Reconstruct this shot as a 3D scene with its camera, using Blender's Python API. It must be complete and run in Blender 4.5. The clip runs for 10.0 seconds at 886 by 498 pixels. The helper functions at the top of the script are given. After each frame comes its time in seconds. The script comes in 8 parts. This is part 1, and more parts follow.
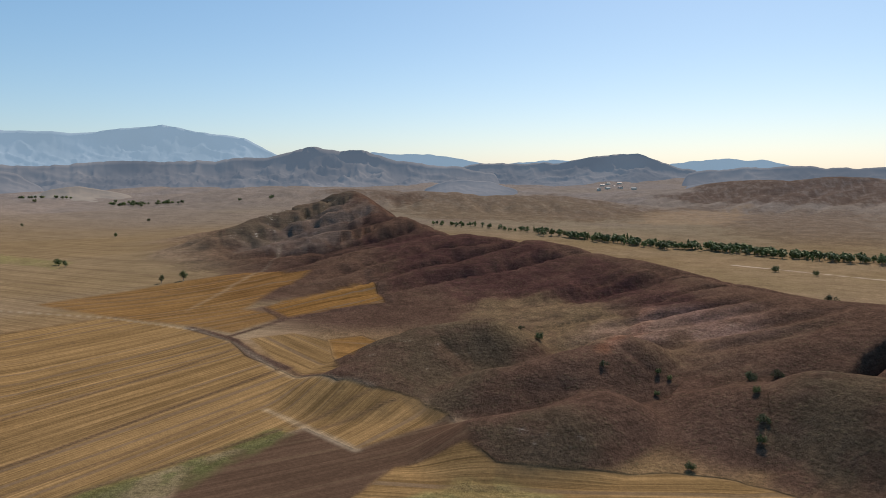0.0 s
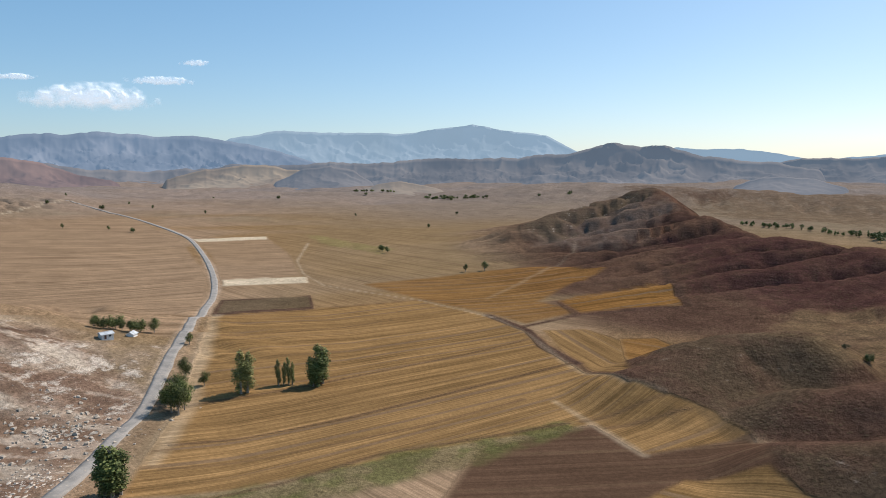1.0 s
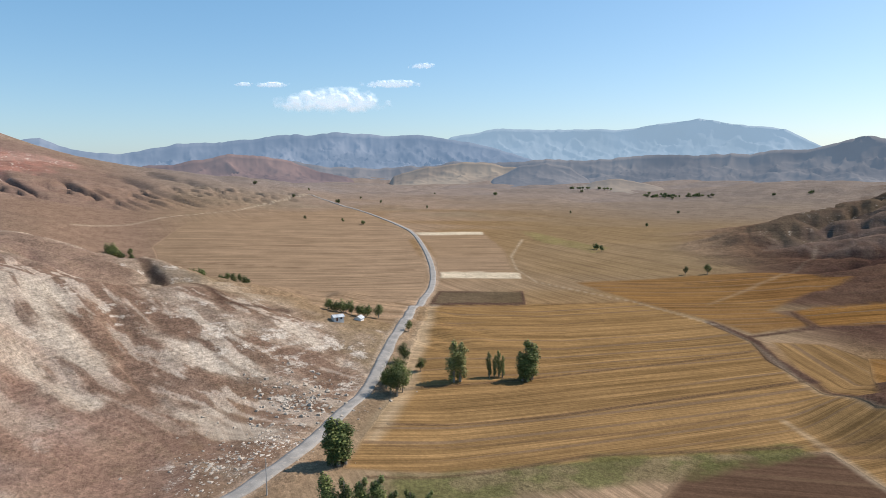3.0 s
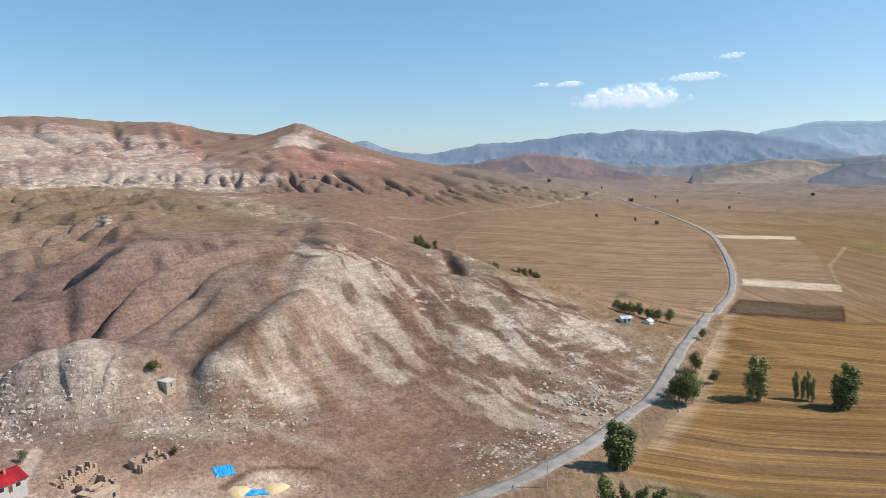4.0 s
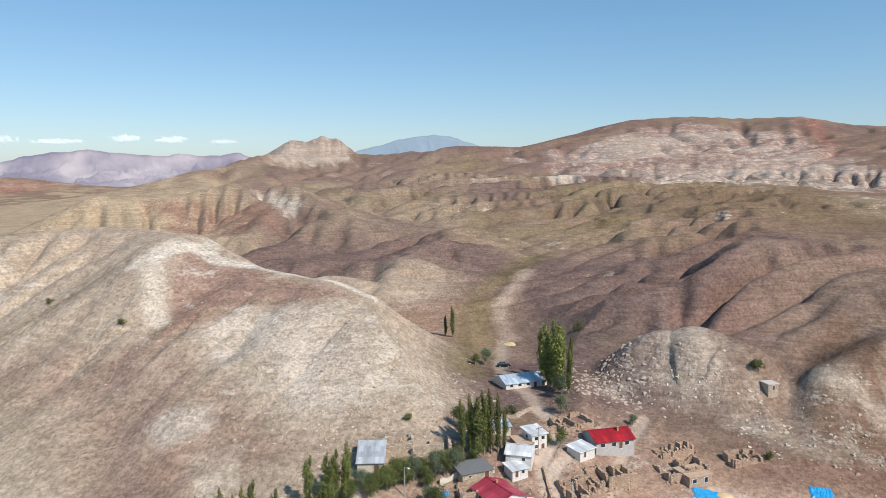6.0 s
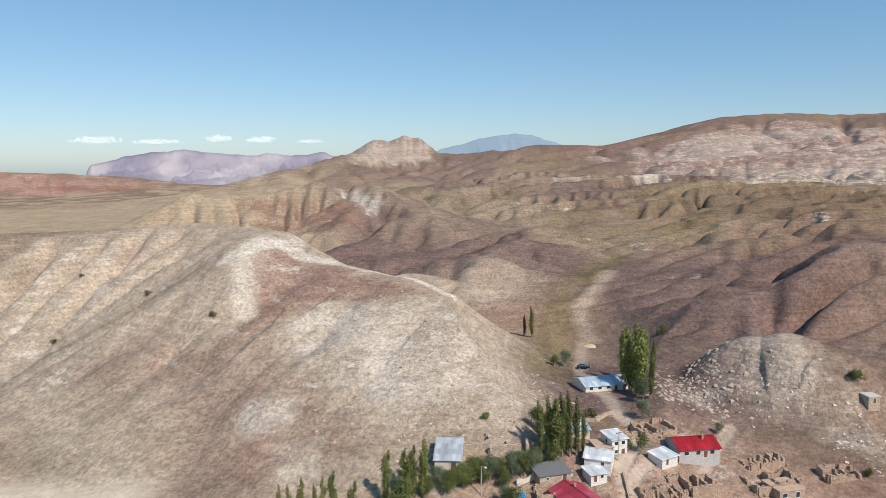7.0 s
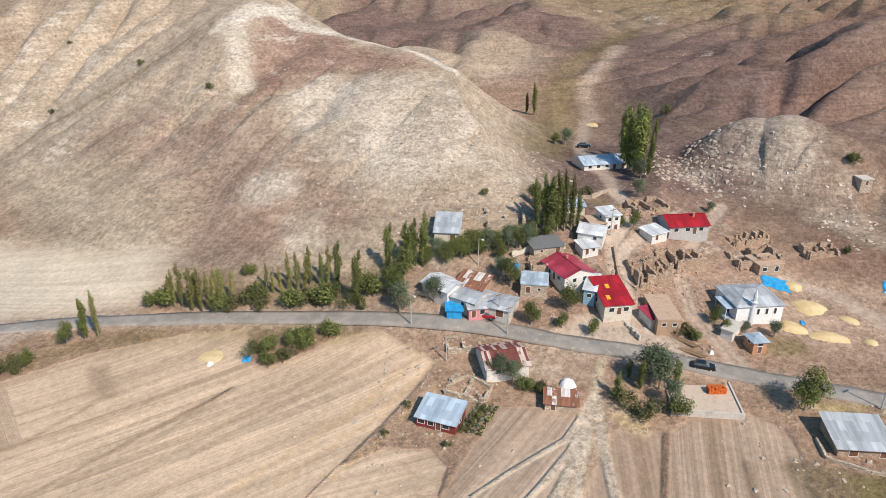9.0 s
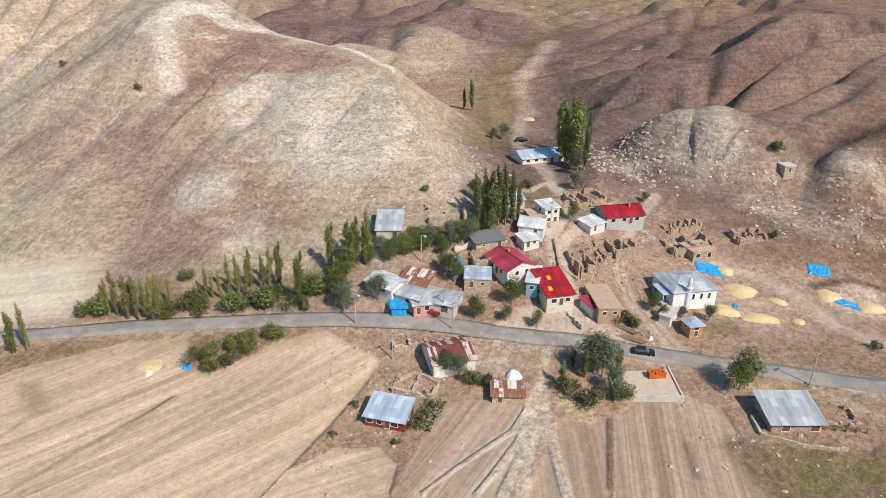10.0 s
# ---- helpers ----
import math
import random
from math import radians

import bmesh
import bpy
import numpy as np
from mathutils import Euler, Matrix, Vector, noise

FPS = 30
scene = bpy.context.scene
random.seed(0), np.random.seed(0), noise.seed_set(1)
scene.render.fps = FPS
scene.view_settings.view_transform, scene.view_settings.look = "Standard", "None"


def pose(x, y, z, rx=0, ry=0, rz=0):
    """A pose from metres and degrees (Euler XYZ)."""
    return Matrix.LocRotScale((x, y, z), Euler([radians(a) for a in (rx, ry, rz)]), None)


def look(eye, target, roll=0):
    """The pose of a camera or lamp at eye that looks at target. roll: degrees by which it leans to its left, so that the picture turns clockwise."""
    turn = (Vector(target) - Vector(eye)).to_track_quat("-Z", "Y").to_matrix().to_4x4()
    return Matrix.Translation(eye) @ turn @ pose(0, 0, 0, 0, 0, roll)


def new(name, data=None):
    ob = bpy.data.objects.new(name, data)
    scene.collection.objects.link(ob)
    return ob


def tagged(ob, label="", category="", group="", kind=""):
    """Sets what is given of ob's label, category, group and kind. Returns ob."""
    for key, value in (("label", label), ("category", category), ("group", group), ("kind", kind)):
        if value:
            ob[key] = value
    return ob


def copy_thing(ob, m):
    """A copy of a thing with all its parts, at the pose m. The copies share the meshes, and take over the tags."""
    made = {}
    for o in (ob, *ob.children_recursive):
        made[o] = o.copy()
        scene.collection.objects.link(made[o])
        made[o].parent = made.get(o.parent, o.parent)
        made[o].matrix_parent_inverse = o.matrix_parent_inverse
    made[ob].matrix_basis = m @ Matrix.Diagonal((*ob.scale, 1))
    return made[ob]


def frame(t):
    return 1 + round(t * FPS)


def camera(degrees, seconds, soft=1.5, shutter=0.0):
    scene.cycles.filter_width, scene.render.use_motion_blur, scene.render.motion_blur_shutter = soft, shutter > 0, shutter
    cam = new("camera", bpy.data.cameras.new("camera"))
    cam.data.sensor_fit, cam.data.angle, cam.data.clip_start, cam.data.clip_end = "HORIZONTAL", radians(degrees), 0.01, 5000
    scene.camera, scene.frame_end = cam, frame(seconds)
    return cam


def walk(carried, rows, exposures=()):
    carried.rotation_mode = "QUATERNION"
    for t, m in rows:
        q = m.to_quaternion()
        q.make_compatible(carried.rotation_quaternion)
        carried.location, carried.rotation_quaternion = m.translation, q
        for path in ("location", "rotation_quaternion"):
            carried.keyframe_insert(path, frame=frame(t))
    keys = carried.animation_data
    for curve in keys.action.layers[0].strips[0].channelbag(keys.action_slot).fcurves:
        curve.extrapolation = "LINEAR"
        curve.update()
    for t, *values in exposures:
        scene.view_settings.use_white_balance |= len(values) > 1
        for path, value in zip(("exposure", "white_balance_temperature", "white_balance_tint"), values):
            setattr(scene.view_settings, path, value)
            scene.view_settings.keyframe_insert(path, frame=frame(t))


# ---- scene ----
# The camera stands in the air over the fields and turns where it is: a swing to the left, then a tilt down at the village.
cam = camera(64.5, 10.0, soft=0.7)
EYE = (0.0, 0.0, 72.0)
WAY = [(0.0, 0.0, -6.19, 0.33), (0.5, 11.96, -6.28, 0.36), (1.0, 23.9, -6.34, 0.37), (1.5, 35.85, -6.4, 0.34), (1.7, 39.25, -6.43, 0.27),
       (1.8, 40.3, -6.44, 0.23), (2.0, 40.43, -6.45, 0.21), (2.2, 40.45, -6.46, 0.2), (2.9, 40.5, -6.46, 0.3), (3.0, 41.3, -6.46, 0.38), (3.1, 43.4, -6.46, 0.46),
       (3.3, 48.11, -6.46, 0.54), (3.5, 52.86, -6.44, 0.56), (4.0, 64.78, -6.42, 0.51), (4.5, 76.73, -6.4, 0.42), (5.0, 88.63, -6.37, 0.34),
       (5.5, 100.54, -6.37, 0.34), (6.0, 112.42, -6.38, 0.21), (6.2, 116.59, -6.4, 0.16), (6.3, 118.2, -6.41, 0.16), (6.4, 118.9, -6.41, 0.16), (7.1, 118.97, -6.45, 0.2),
       (7.2, 118.97, -6.6, 0.2), (7.3, 118.97, -7.31, 0.2), (7.5, 118.98, -11.38, 0.05), (7.7, 119.1, -16.4, -0.3), (7.8, 119.14, -19.0, -0.4), (8.0, 119.17, -22.61, -0.46),
       (8.2, 119.22, -23.9, -0.56), (8.5, 119.25, -24.07, -0.62), (9.0, 119.27, -24.53, -0.65), (9.5, 119.17, -24.82, -0.71), (9.6, 118.25, -24.82, -0.72),
       (9.7, 116.75, -24.8, -0.74), (9.8, 115.45, -24.77, -0.76), (10.0, 114.19, -24.73, -0.79)]
walk(cam, [(t, pose(*EYE, 90 + p, r, y)) for t, y, p, r in WAY],
     ((0.0, -0.2, 6500, 10), (1.0, -0.02, 6500, 10), (2.0, 0.1, 6450, 10), (4.0, 0.08, 6400, 10), (6.0, -0.06, 6400, 10), (7.4, -0.14, 6500, 10), (8.0, -0.04, 6700, 11), (10.0, -0.02, 6700, 11)))

# ---------------------------------------------------------------- daylight
SUN_BEARING, SUN_HEIGHT = -24.0, 45.0
world = bpy.data.worlds.new("world")
scene.world = world
world.use_nodes = True
wn, wl = world.node_tree.nodes, world.node_tree.links
sky = wn.new("ShaderNodeTexSky")
sky.sky_type, sky.sun_disc = "NISHITA", False
sky.sun_elevation, sky.sun_rotation = radians(SUN_HEIGHT), radians(-SUN_BEARING)
sky.altitude, sky.air_density, sky.dust_density, sky.ozone_density = 700, 1.0, 1.0, 3.0
tint = wn.new("ShaderNodeMix")
tint.data_type, tint.blend_type = "RGBA", "MULTIPLY"
tint.inputs[0].default_value, tint.inputs[7].default_value = 1.0, (1.13, 1.04, 0.98, 1)
wl.new(sky.outputs[0], tint.inputs[6])
# the even blue of light scattered many times
veil = wn.new("ShaderNodeMix")
veil.data_type, veil.blend_type = "RGBA", "ADD"
veil.inputs[0].default_value, veil.inputs[7].default_value = 1.0, (0.0, 1.05, 2.0, 1)
wl.new(tint.outputs[2], veil.inputs[6])
wl.new(veil.outputs[2], wn["Background"].inputs[0])
wn["Background"].inputs[1].default_value = 0.1
sun = new("sun", bpy.data.lights.new("sun", "SUN"))
sun.data.energy, sun.data.angle, sun.data.color = 4.9, radians(0.53), (1.0, 0.91, 0.80)
to_sun = Vector((-math.sin(radians(SUN_BEARING)) * math.cos(radians(SUN_HEIGHT)), math.cos(radians(SUN_BEARING)) * math.cos(radians(SUN_HEIGHT)), math.sin(radians(SUN_HEIGHT))))
sun.matrix_world = look(to_sun * 300, (0, 0, 0))
# ---------------------------------------------------------------- the lie of the land
def hash01(ix, iy, seed):
    n = (ix.astype(np.int64) * 374761393 + iy.astype(np.int64) * 668265263 + seed * 1442695041) & 0x7FFFFFFF
    n = ((n ^ (n >> 13)) * 1274126177) & 0x7FFFFFFF
    return ((n ^ (n >> 16)) & 0xFFFF) / 65535.0


def vnoise(x, y, seed=0):
    """Smooth value noise in -1..1, one cell a unit."""
    ix, iy = np.floor(x), np.floor(y)
    fx, fy = x - ix, y - iy
    fx, fy = fx * fx * fx * (fx * (fx * 6 - 15) + 10), fy * fy * fy * (fy * (fy * 6 - 15) + 10)
    a, b = hash01(ix, iy, seed), hash01(ix + 1, iy, seed)
    c, d = hash01(ix, iy + 1, seed), hash01(ix + 1, iy + 1, seed)
    return 2 * ((a + (b - a) * fx) * (1 - fy) + (c + (d - c) * fx) * fy) - 1


def fbm(x, y, size, octaves=4, seed=0):
    total, amp, k = 0, 1.0, 1.0 / size
    for o in range(octaves):
        total = total + amp * vnoise(x * k + 17.3 * o, y * k - 9.1 * o, seed + o)
        amp, k = amp * 0.5, k * 2.03
    return total / 1.9


def ridged(x, y, size, octaves=3, seed=0):
    """0 in the gullies, 1 on the spurs: sharp V-shaped gullies and rounded backs."""
    total, amp, k, norm = 0, 1.0, 1.0 / size, 0.0
    for o in range(octaves):
        total = total + amp * np.abs(vnoise(x * k + 5.7 * o, y * k + 3.9 * o, seed + 11 * o)) ** 0.75
        norm += amp
        amp, k = amp * 0.45, k * 2.1
    return np.clip(total / norm * 1.6, 0, 1)


def smooth(a, b, v):
    u = np.clip((v - a) / (b - a), 0, 1)
    return u * u * (3 - 2 * u)


# heights of the plain by bearing (degrees to the left of +y, rows) and distance (columns)
BEARING = (-75, -20, 0, 20, 45, 64, 75, 88, 96, 106, 118, 135, 155, 200)
DISTANCE = (90, 200, 400, 800, 1600, 3000, 4900)
LIE = ((0, 2, 0, -12, -5, 15, 20), (0, 3, 4, -14, 0, 22, 25), (0, 1, 3, -6, 6, 24, 25), (0, 0, 0, 2, 8, 20, 25),
       (0, 0, 1, 4, 13, 26, 30), (0, 1, 3, 14, 26, 40, 40), (0, 2, 29, 40, 45, 50, 50), (0, 4, 34, 46, 51, 55, 50), (0, 6, 21, 44, 53, 55, 50),
       (0, 8, 11, 28, 50, 55, 45), (0, 8, 10, 28, 42, 40, 35), (0, 4, 10, 18, 20, 18, 20), (0, 0, 4, 10, 12, 12, 15), (0, 0, 2, 6, 10, 12, 15))


def plain(x, y):
    r = np.hypot(x, y)
    az = np.degrees(np.arctan2(-x, y))
    az = np.where(az < -110, az + 360, az)
    table, cols = np.array(LIE, float), np.log(np.array(DISTANCE, float))
    u = np.interp(az, BEARING, np.arange(len(BEARING)))
    v = np.interp(np.log(np.maximum(r, 1.0)), cols, np.arange(len(DISTANCE)))
    i, j = np.clip(np.floor(u).astype(int), 0, len(BEARING) - 2), np.clip(np.floor(v).astype(int), 0, len(DISTANCE) - 2)
    fu, fv = u - i, v - j
    fu, fv = fu * fu * (3 - 2 * fu), fv * fv * (3 - 2 * fv)
    return (table[i, j] * (1 - fu) + table[i + 1, j] * fu) * (1 - fv) + (table[i, j + 1] * (1 - fu) + table[i + 1, j + 1] * fu) * fv


def along(x, y, points):
    """Distance to a polyline, the side (+1 left, -1 right, between them round the ends), and how far along it (index units)."""
    p = np.array(points, float)
    best = np.full(x.shape, 1e9)
    side, where = np.zeros(x.shape), np.zeros(x.shape)
    for k in range(len(p) - 1):
        ax, ay = p[k, :2]
        bx, by = p[k + 1, :2] - p[k, :2]
        u = np.clip(((x - ax) * bx + (y - ay) * by) / (bx * bx + by * by), 0, 1)
        dx, dy = x - ax - u * bx, y - ay - u * by
        d = np.hypot(dx, dy)
        nearer = d < best
        best = np.where(nearer, d, best)
        turn = (bx * dy - by * dx) / (np.hypot(bx, by) * np.maximum(d, 1e-6))
        tip = ((u <= 0) & (k == 0)) | ((u >= 1) & (k == len(p) - 2))
        side = np.where(nearer, np.where(tip, turn, np.where(turn > 0, 1.0, -1.0)), side)
        where = np.where(nearer, k + u, where)
    return best, side, where


def gap_of(reach):
    return max(14.0, min(reach * 0.12, 60.0))


def crest(x, y, points, left, right, power=1.5, cut=0.3):
    """A ridge over the plain: crest points (x, y, z), half widths to either side, a rounder or sharper back."""
    p = np.array(points, float)
    reach = max(left, right)
    near = (x > p[:, 0].min() - reach) & (x < p[:, 0].max() + reach) & (y > p[:, 1].min() - reach) & (y < p[:, 1].max() + reach)
    out, flank = np.zeros(x.shape), np.zeros(x.shape, complex)
    if not near.any():
        return out, flank
    px, py = x[near], y[near]
    tops = p[:, 2] - plain(p[:, 0], p[:, 1])
    body, u, side, where = np.zeros(px.shape), np.ones(px.shape), np.zeros(px.shape), np.zeros(px.shape)
    # the highest of the crest's stretches counts, so that a bent crest leaves no step in its hollow
    for k in range(len(p) - 1):
        d, s, w = along(px, py, p[k:k + 2])
        uk = np.clip(d / (right + (left - right) * (0.5 + 0.5 * s)), 0, 1)
        bk = np.maximum(tops[k] + (tops[k + 1] - tops[k]) * w, 0) * ((1 - uk ** power) ** 2 if power > 1 else (1 - uk) ** (1 / power))
        best = bk > body
        body, u, side, where = np.where(best, bk, body), np.where(best, uk, u), np.where(best, s, side), np.where(best, k + w, where)
    # spurs and gullies run down the flanks
    span = np.concatenate([[0], np.cumsum(np.hypot(np.diff(p[:, 0]), np.diff(p[:, 1])))])
    run = np.interp(where, np.arange(len(p)), span) + np.where(side > 0, 37.7, 0) * gap_of(reach)
    cut = cut if reach < 400 else 0.0
    gap = gap_of(reach)
    bend = 0.25 * fbm(x[near], y[near], gap * 1.6, 2, 91)
    n = np.abs(vnoise(run / gap + bend, u * 0.6 + bend, 95)) + 0.5 * np.abs(vnoise(run / gap * 2.3 - bend, u * 2.5, 96))
    gully = (1 - np.clip(n * 1.5, 0, 1)) * smooth(0.03, 0.35, u) * smooth(1.0, 0.7, u) * smooth(0.35, 0.9, np.abs(side))
    out[near] = body * (1 - np.minimum(0.55 * cut, 0.85) * gully)
    flank[near] = smooth(0.04, 0.4, u) + 1j * gully * smooth(2, 8, body)
    return out, flank


RIDGES = []
# ridge tail
RIDGES.append((((-194, 610, 21.3), (-175, 668, 28.2), (-143, 726, 34.0), (-101, 758, 40.0)), 80, 90, 1.5, 0.5))
# dark ridge far
RIDGES.append((((-113, 762, 47.3), (-93, 749, 50.6), (-49, 648, 35.1), (-11, 580, 26.6), (27, 519, 24.4), (62, 466, 23.0)), 110, 250, 1.3, 1.5))
# dark ridge
RIDGES.append((((62, 466, 23.0), (102, 397, 21.5), (118, 351, 19.2), (128, 304, 19.8), (138, 266, 22.4), (155, 233, 25.3), (182, 199, 26.5)), 100, 150, 1.5, 1.1))
# knoll a
RIDGES.append((((-25, 227, 10.2), (-17, 245, 13.3), (-5, 258, 14.5), (16, 266, 15.8)), 34, 34, 2, 0.15))
# knoll b
RIDGES.append((((20, 213, 10.9), (40, 214, 15.0), (58, 225, 17.8)), 34, 32, 2, 0.15))
# knoll c
RIDGES.append((((14, 174, 8.6), (31, 175, 11.6), (42, 184, 12.0)), 26, 26, 2, 0.15))
# knoll d
RIDGES.append((((88, 180, 14.8), (100, 174, 19.6), (113, 160, 20.8)), 40, 40, 2, 0.15))
# mesa
RIDGES.append((((576, 1811, 5.4), (635, 1738, 32.7), (688, 1664, 48.5), (774, 1569, 52.8), (904, 1440, 51.0), (1073, 1318, 46.1)), 260, 500, 1.2, 1))
# mid rise
RIDGES.append((((-477, 1632, 24.3), (-113, 1496, 35.9), (203, 1436, 26.4), (371, 1298, 5.8), (499, 1201, -6.6)), 350, 300, 1.6, 0.2))
# red mountain
RIDGES.append((((-1702, -409, 131.7), (-1770, -328, 151.1), (-1833, -249, 192.2), (-1895, -135, 202.9), (-1950, 5, 197.6), (-1895, 136, 195.0), (-1835, 232, 168.8), (-1765, 352, 151.6), (-1653, 399, 162.8), (-1632, 477, 132.7), (-1556, 550, 98.8)), 500, 700, 1, 0.8))
# red cone
RIDGES.append((((-1659, 324, 122.8), (-1650, 364, 149.2), (-1643, 394, 164.9), (-1638, 417, 159.4), (-1622, 474, 124.3)), 110, 120, 1.3, 0.4))
# red foot
RIDGES.append((((-1232, -214, 77.1), (-1247, -83, 80.0), (-1197, 84, 76.8), (-1169, 272, 69.8), (-1168, 445, 60.6)), 180, 300, 1.4, 0.9))
# plateau edge
RIDGES.append((((-834, -338, 59.2), (-848, -235, 56.4), (-852, -119, 53.0), (-820, -6, 50.0), (-755, 88, 49.0)), 120, 430, 1.3, 0.2))
# plateau end
RIDGES.append((((-755, 88, 49.0), (-645, 139, 43.0), (-515, 164, 29.0), (-388, 185, 22.5), (-250, 183, 9.0)), 45, 240, 1.2, 0.4))
# hill A
RIDGES.append((((-204, 195, 1.9), (-232, 169, 12.9), (-243, 152, 19.8), (-252, 132, 27.8), (-261, 102, 34.0), (-262, 72, 38.3), (-255, 50, 34.6), (-248, 30, 28.2), (-250, 12, 21.7)), 98, 150, 0.95, 0.12))
# hill A spur
RIDGES.append((((-232, 58, 31.0), (-218, 44, 27.5), (-203, 27, 20.5), (-191, 17, 10.0)), 34, 38, 1.6, 0.15))
# toe of the hill along the road
RIDGES.append((((-124, 50, 2.5), (-130, 89, 4.6), (-138, 106, 4.2), (-150, 128, 3.6)), 40, 40, 1.8, 0.05))
# rock knob
RIDGES.append((((-207, -15, 25.4), (-207, -7, 27.1), (-206, 0, 24.8)), 30, 30, 2.2, 0.3))
# hill B
RIDGES.append((((-188, -62, 6.3), (-189, -71, 18.4), (-188, -82, 25.9), (-188, -89, 30.4), (-188, -101, 33.2), (-189, -122, 37.3), (-189, -145, 40.0), (-201, -180, 48.4), (-214, -210, 47.2), (-220, -246, 47.8), (-205, -284, 44.9), (-183, -333, 42.0), (-154, -369, 37.8)), 118, 45, 1.7, 0.25))
# hill B front
RIDGES.append((((-180, -180, 43.1), (-154, -150, 25.3), (-142, -126, 19.1), (-138, -100, 15.0)), 50, 50, 1.8, 0.2))
# hill B back
RIDGES.append((((-408, -467, 51.7), (-457, -420, 46.7), (-493, -376, 55.8), (-488, -349, 50.2), (-435, -285, 31.7), (-386, -232, 18.9)), 120, 110, 1.4, 0.5))
# far left hills
RIDGES.append((((-1047, -930, 67.9), (-1195, -907, 96.1), (-1318, -907, 108.0), (-1339, -876, 110.0), (-1366, -834, 110.0), (-1388, -796, 106.0), (-1393, -680, 102.8), (-1386, -573, 116.4), (-1436, -432, 108.8), (-1557, -370, 120.1)), 350, 400, 1.1, 0.8))
# red left
RIDGES.append((((-838, -1816, 74.0), (-981, -1743, 70.0), (-1082, -1682, 64.0), (-1215, -1589, 52.0), (-1225, -1518, 42.0)), 260, 300, 1.2, 1))
# grey peak
RIDGES.append((((-1278, -963, 97.0), (-1317, -908, 142.0), (-1337, -878, 134.0), (-1354, -853, 157.0), (-1371, -824, 148.0), (-1388, -795, 111.0)), 62, 55, 1.1, 0.6))
# spur mid
RIDGES.append((((-294, -150, 22.0), (-367, -160, 19.8), (-467, -178, 22.0)), 60, 60, 1.5, 0.4))



def rough_lie(x, y):
    """Height before the rain has cut it, the hills' share, and how wild the ground is."""
    r = np.hypot(x, y)
    wx, wy = x + 5 * fbm(x, y, 70, 3, 3) * smooth(150, 500, r), y + 5 * fbm(x, y, 70, 3, 8) * smooth(150, 500, r)
    total, rough, crease = 0, 0, 0
    for points, left, right, power, cut in RIDGES:
        h, flank = crest(wx, wy, points, left, right, power, cut)
        total = total + np.maximum(h, 0) ** 5
        rough = np.maximum(rough, cut * smooth(0, 14, h) * flank.real)
        crease = np.maximum(crease, flank.imag * min(1, 0.3 + cut))
    hill = total ** 0.2
    az = np.degrees(np.arctan2(-x, y))
    back = smooth(70, 82, az) * smooth(140, 126, az) * smooth(215 + 40 * smooth(98, 106, az), 300 + 45 * smooth(98, 106, az), r) * smooth(1900, 1200, r)
    # long spurs run down from the plateau to the left, into the village valley
    sx, sy = x + 30 * fbm(x, y, 130, 3, 5), y + 30 * fbm(x, y, 130, 3, 6)
    g = ridged((0.78 * sx + 0.62 * sy) / 58, (0.62 * sx - 0.78 * sy) / 260, 1.0, 3, 23)
    g = g + (ridged(sx, sy, 85, 2, 21) - g) * smooth(112, 122, az)
    base = plain(wx, wy) + back * (1 - 0.75 * smooth(92, 82, az)) * (16 * (g - 0.45) + 4 * fbm(x, y, 150, 2, 21))
    # steep spurs side by side down the face of the dark ridge
    face = smooth(27, 18, az) * smooth(3, 13, hill) * smooth(300, 360, r) * smooth(1000, 850, r)
    rib = ridged((0.45 * wx - 0.89 * wy) / 27 + 0.35 * fbm(x, y, 60, 2, 31), (0.89 * wx + 0.45 * wy) / 190, 1.0, 3, 33)
    base = base - 12 * face * np.clip(1 - 1.25 * rib, 0, 1)
    crease = np.maximum(crease, 2.2 * face * np.clip(1 - 1.25 * rib, 0, 1))
    return base + hill, hill, rough, crease, back


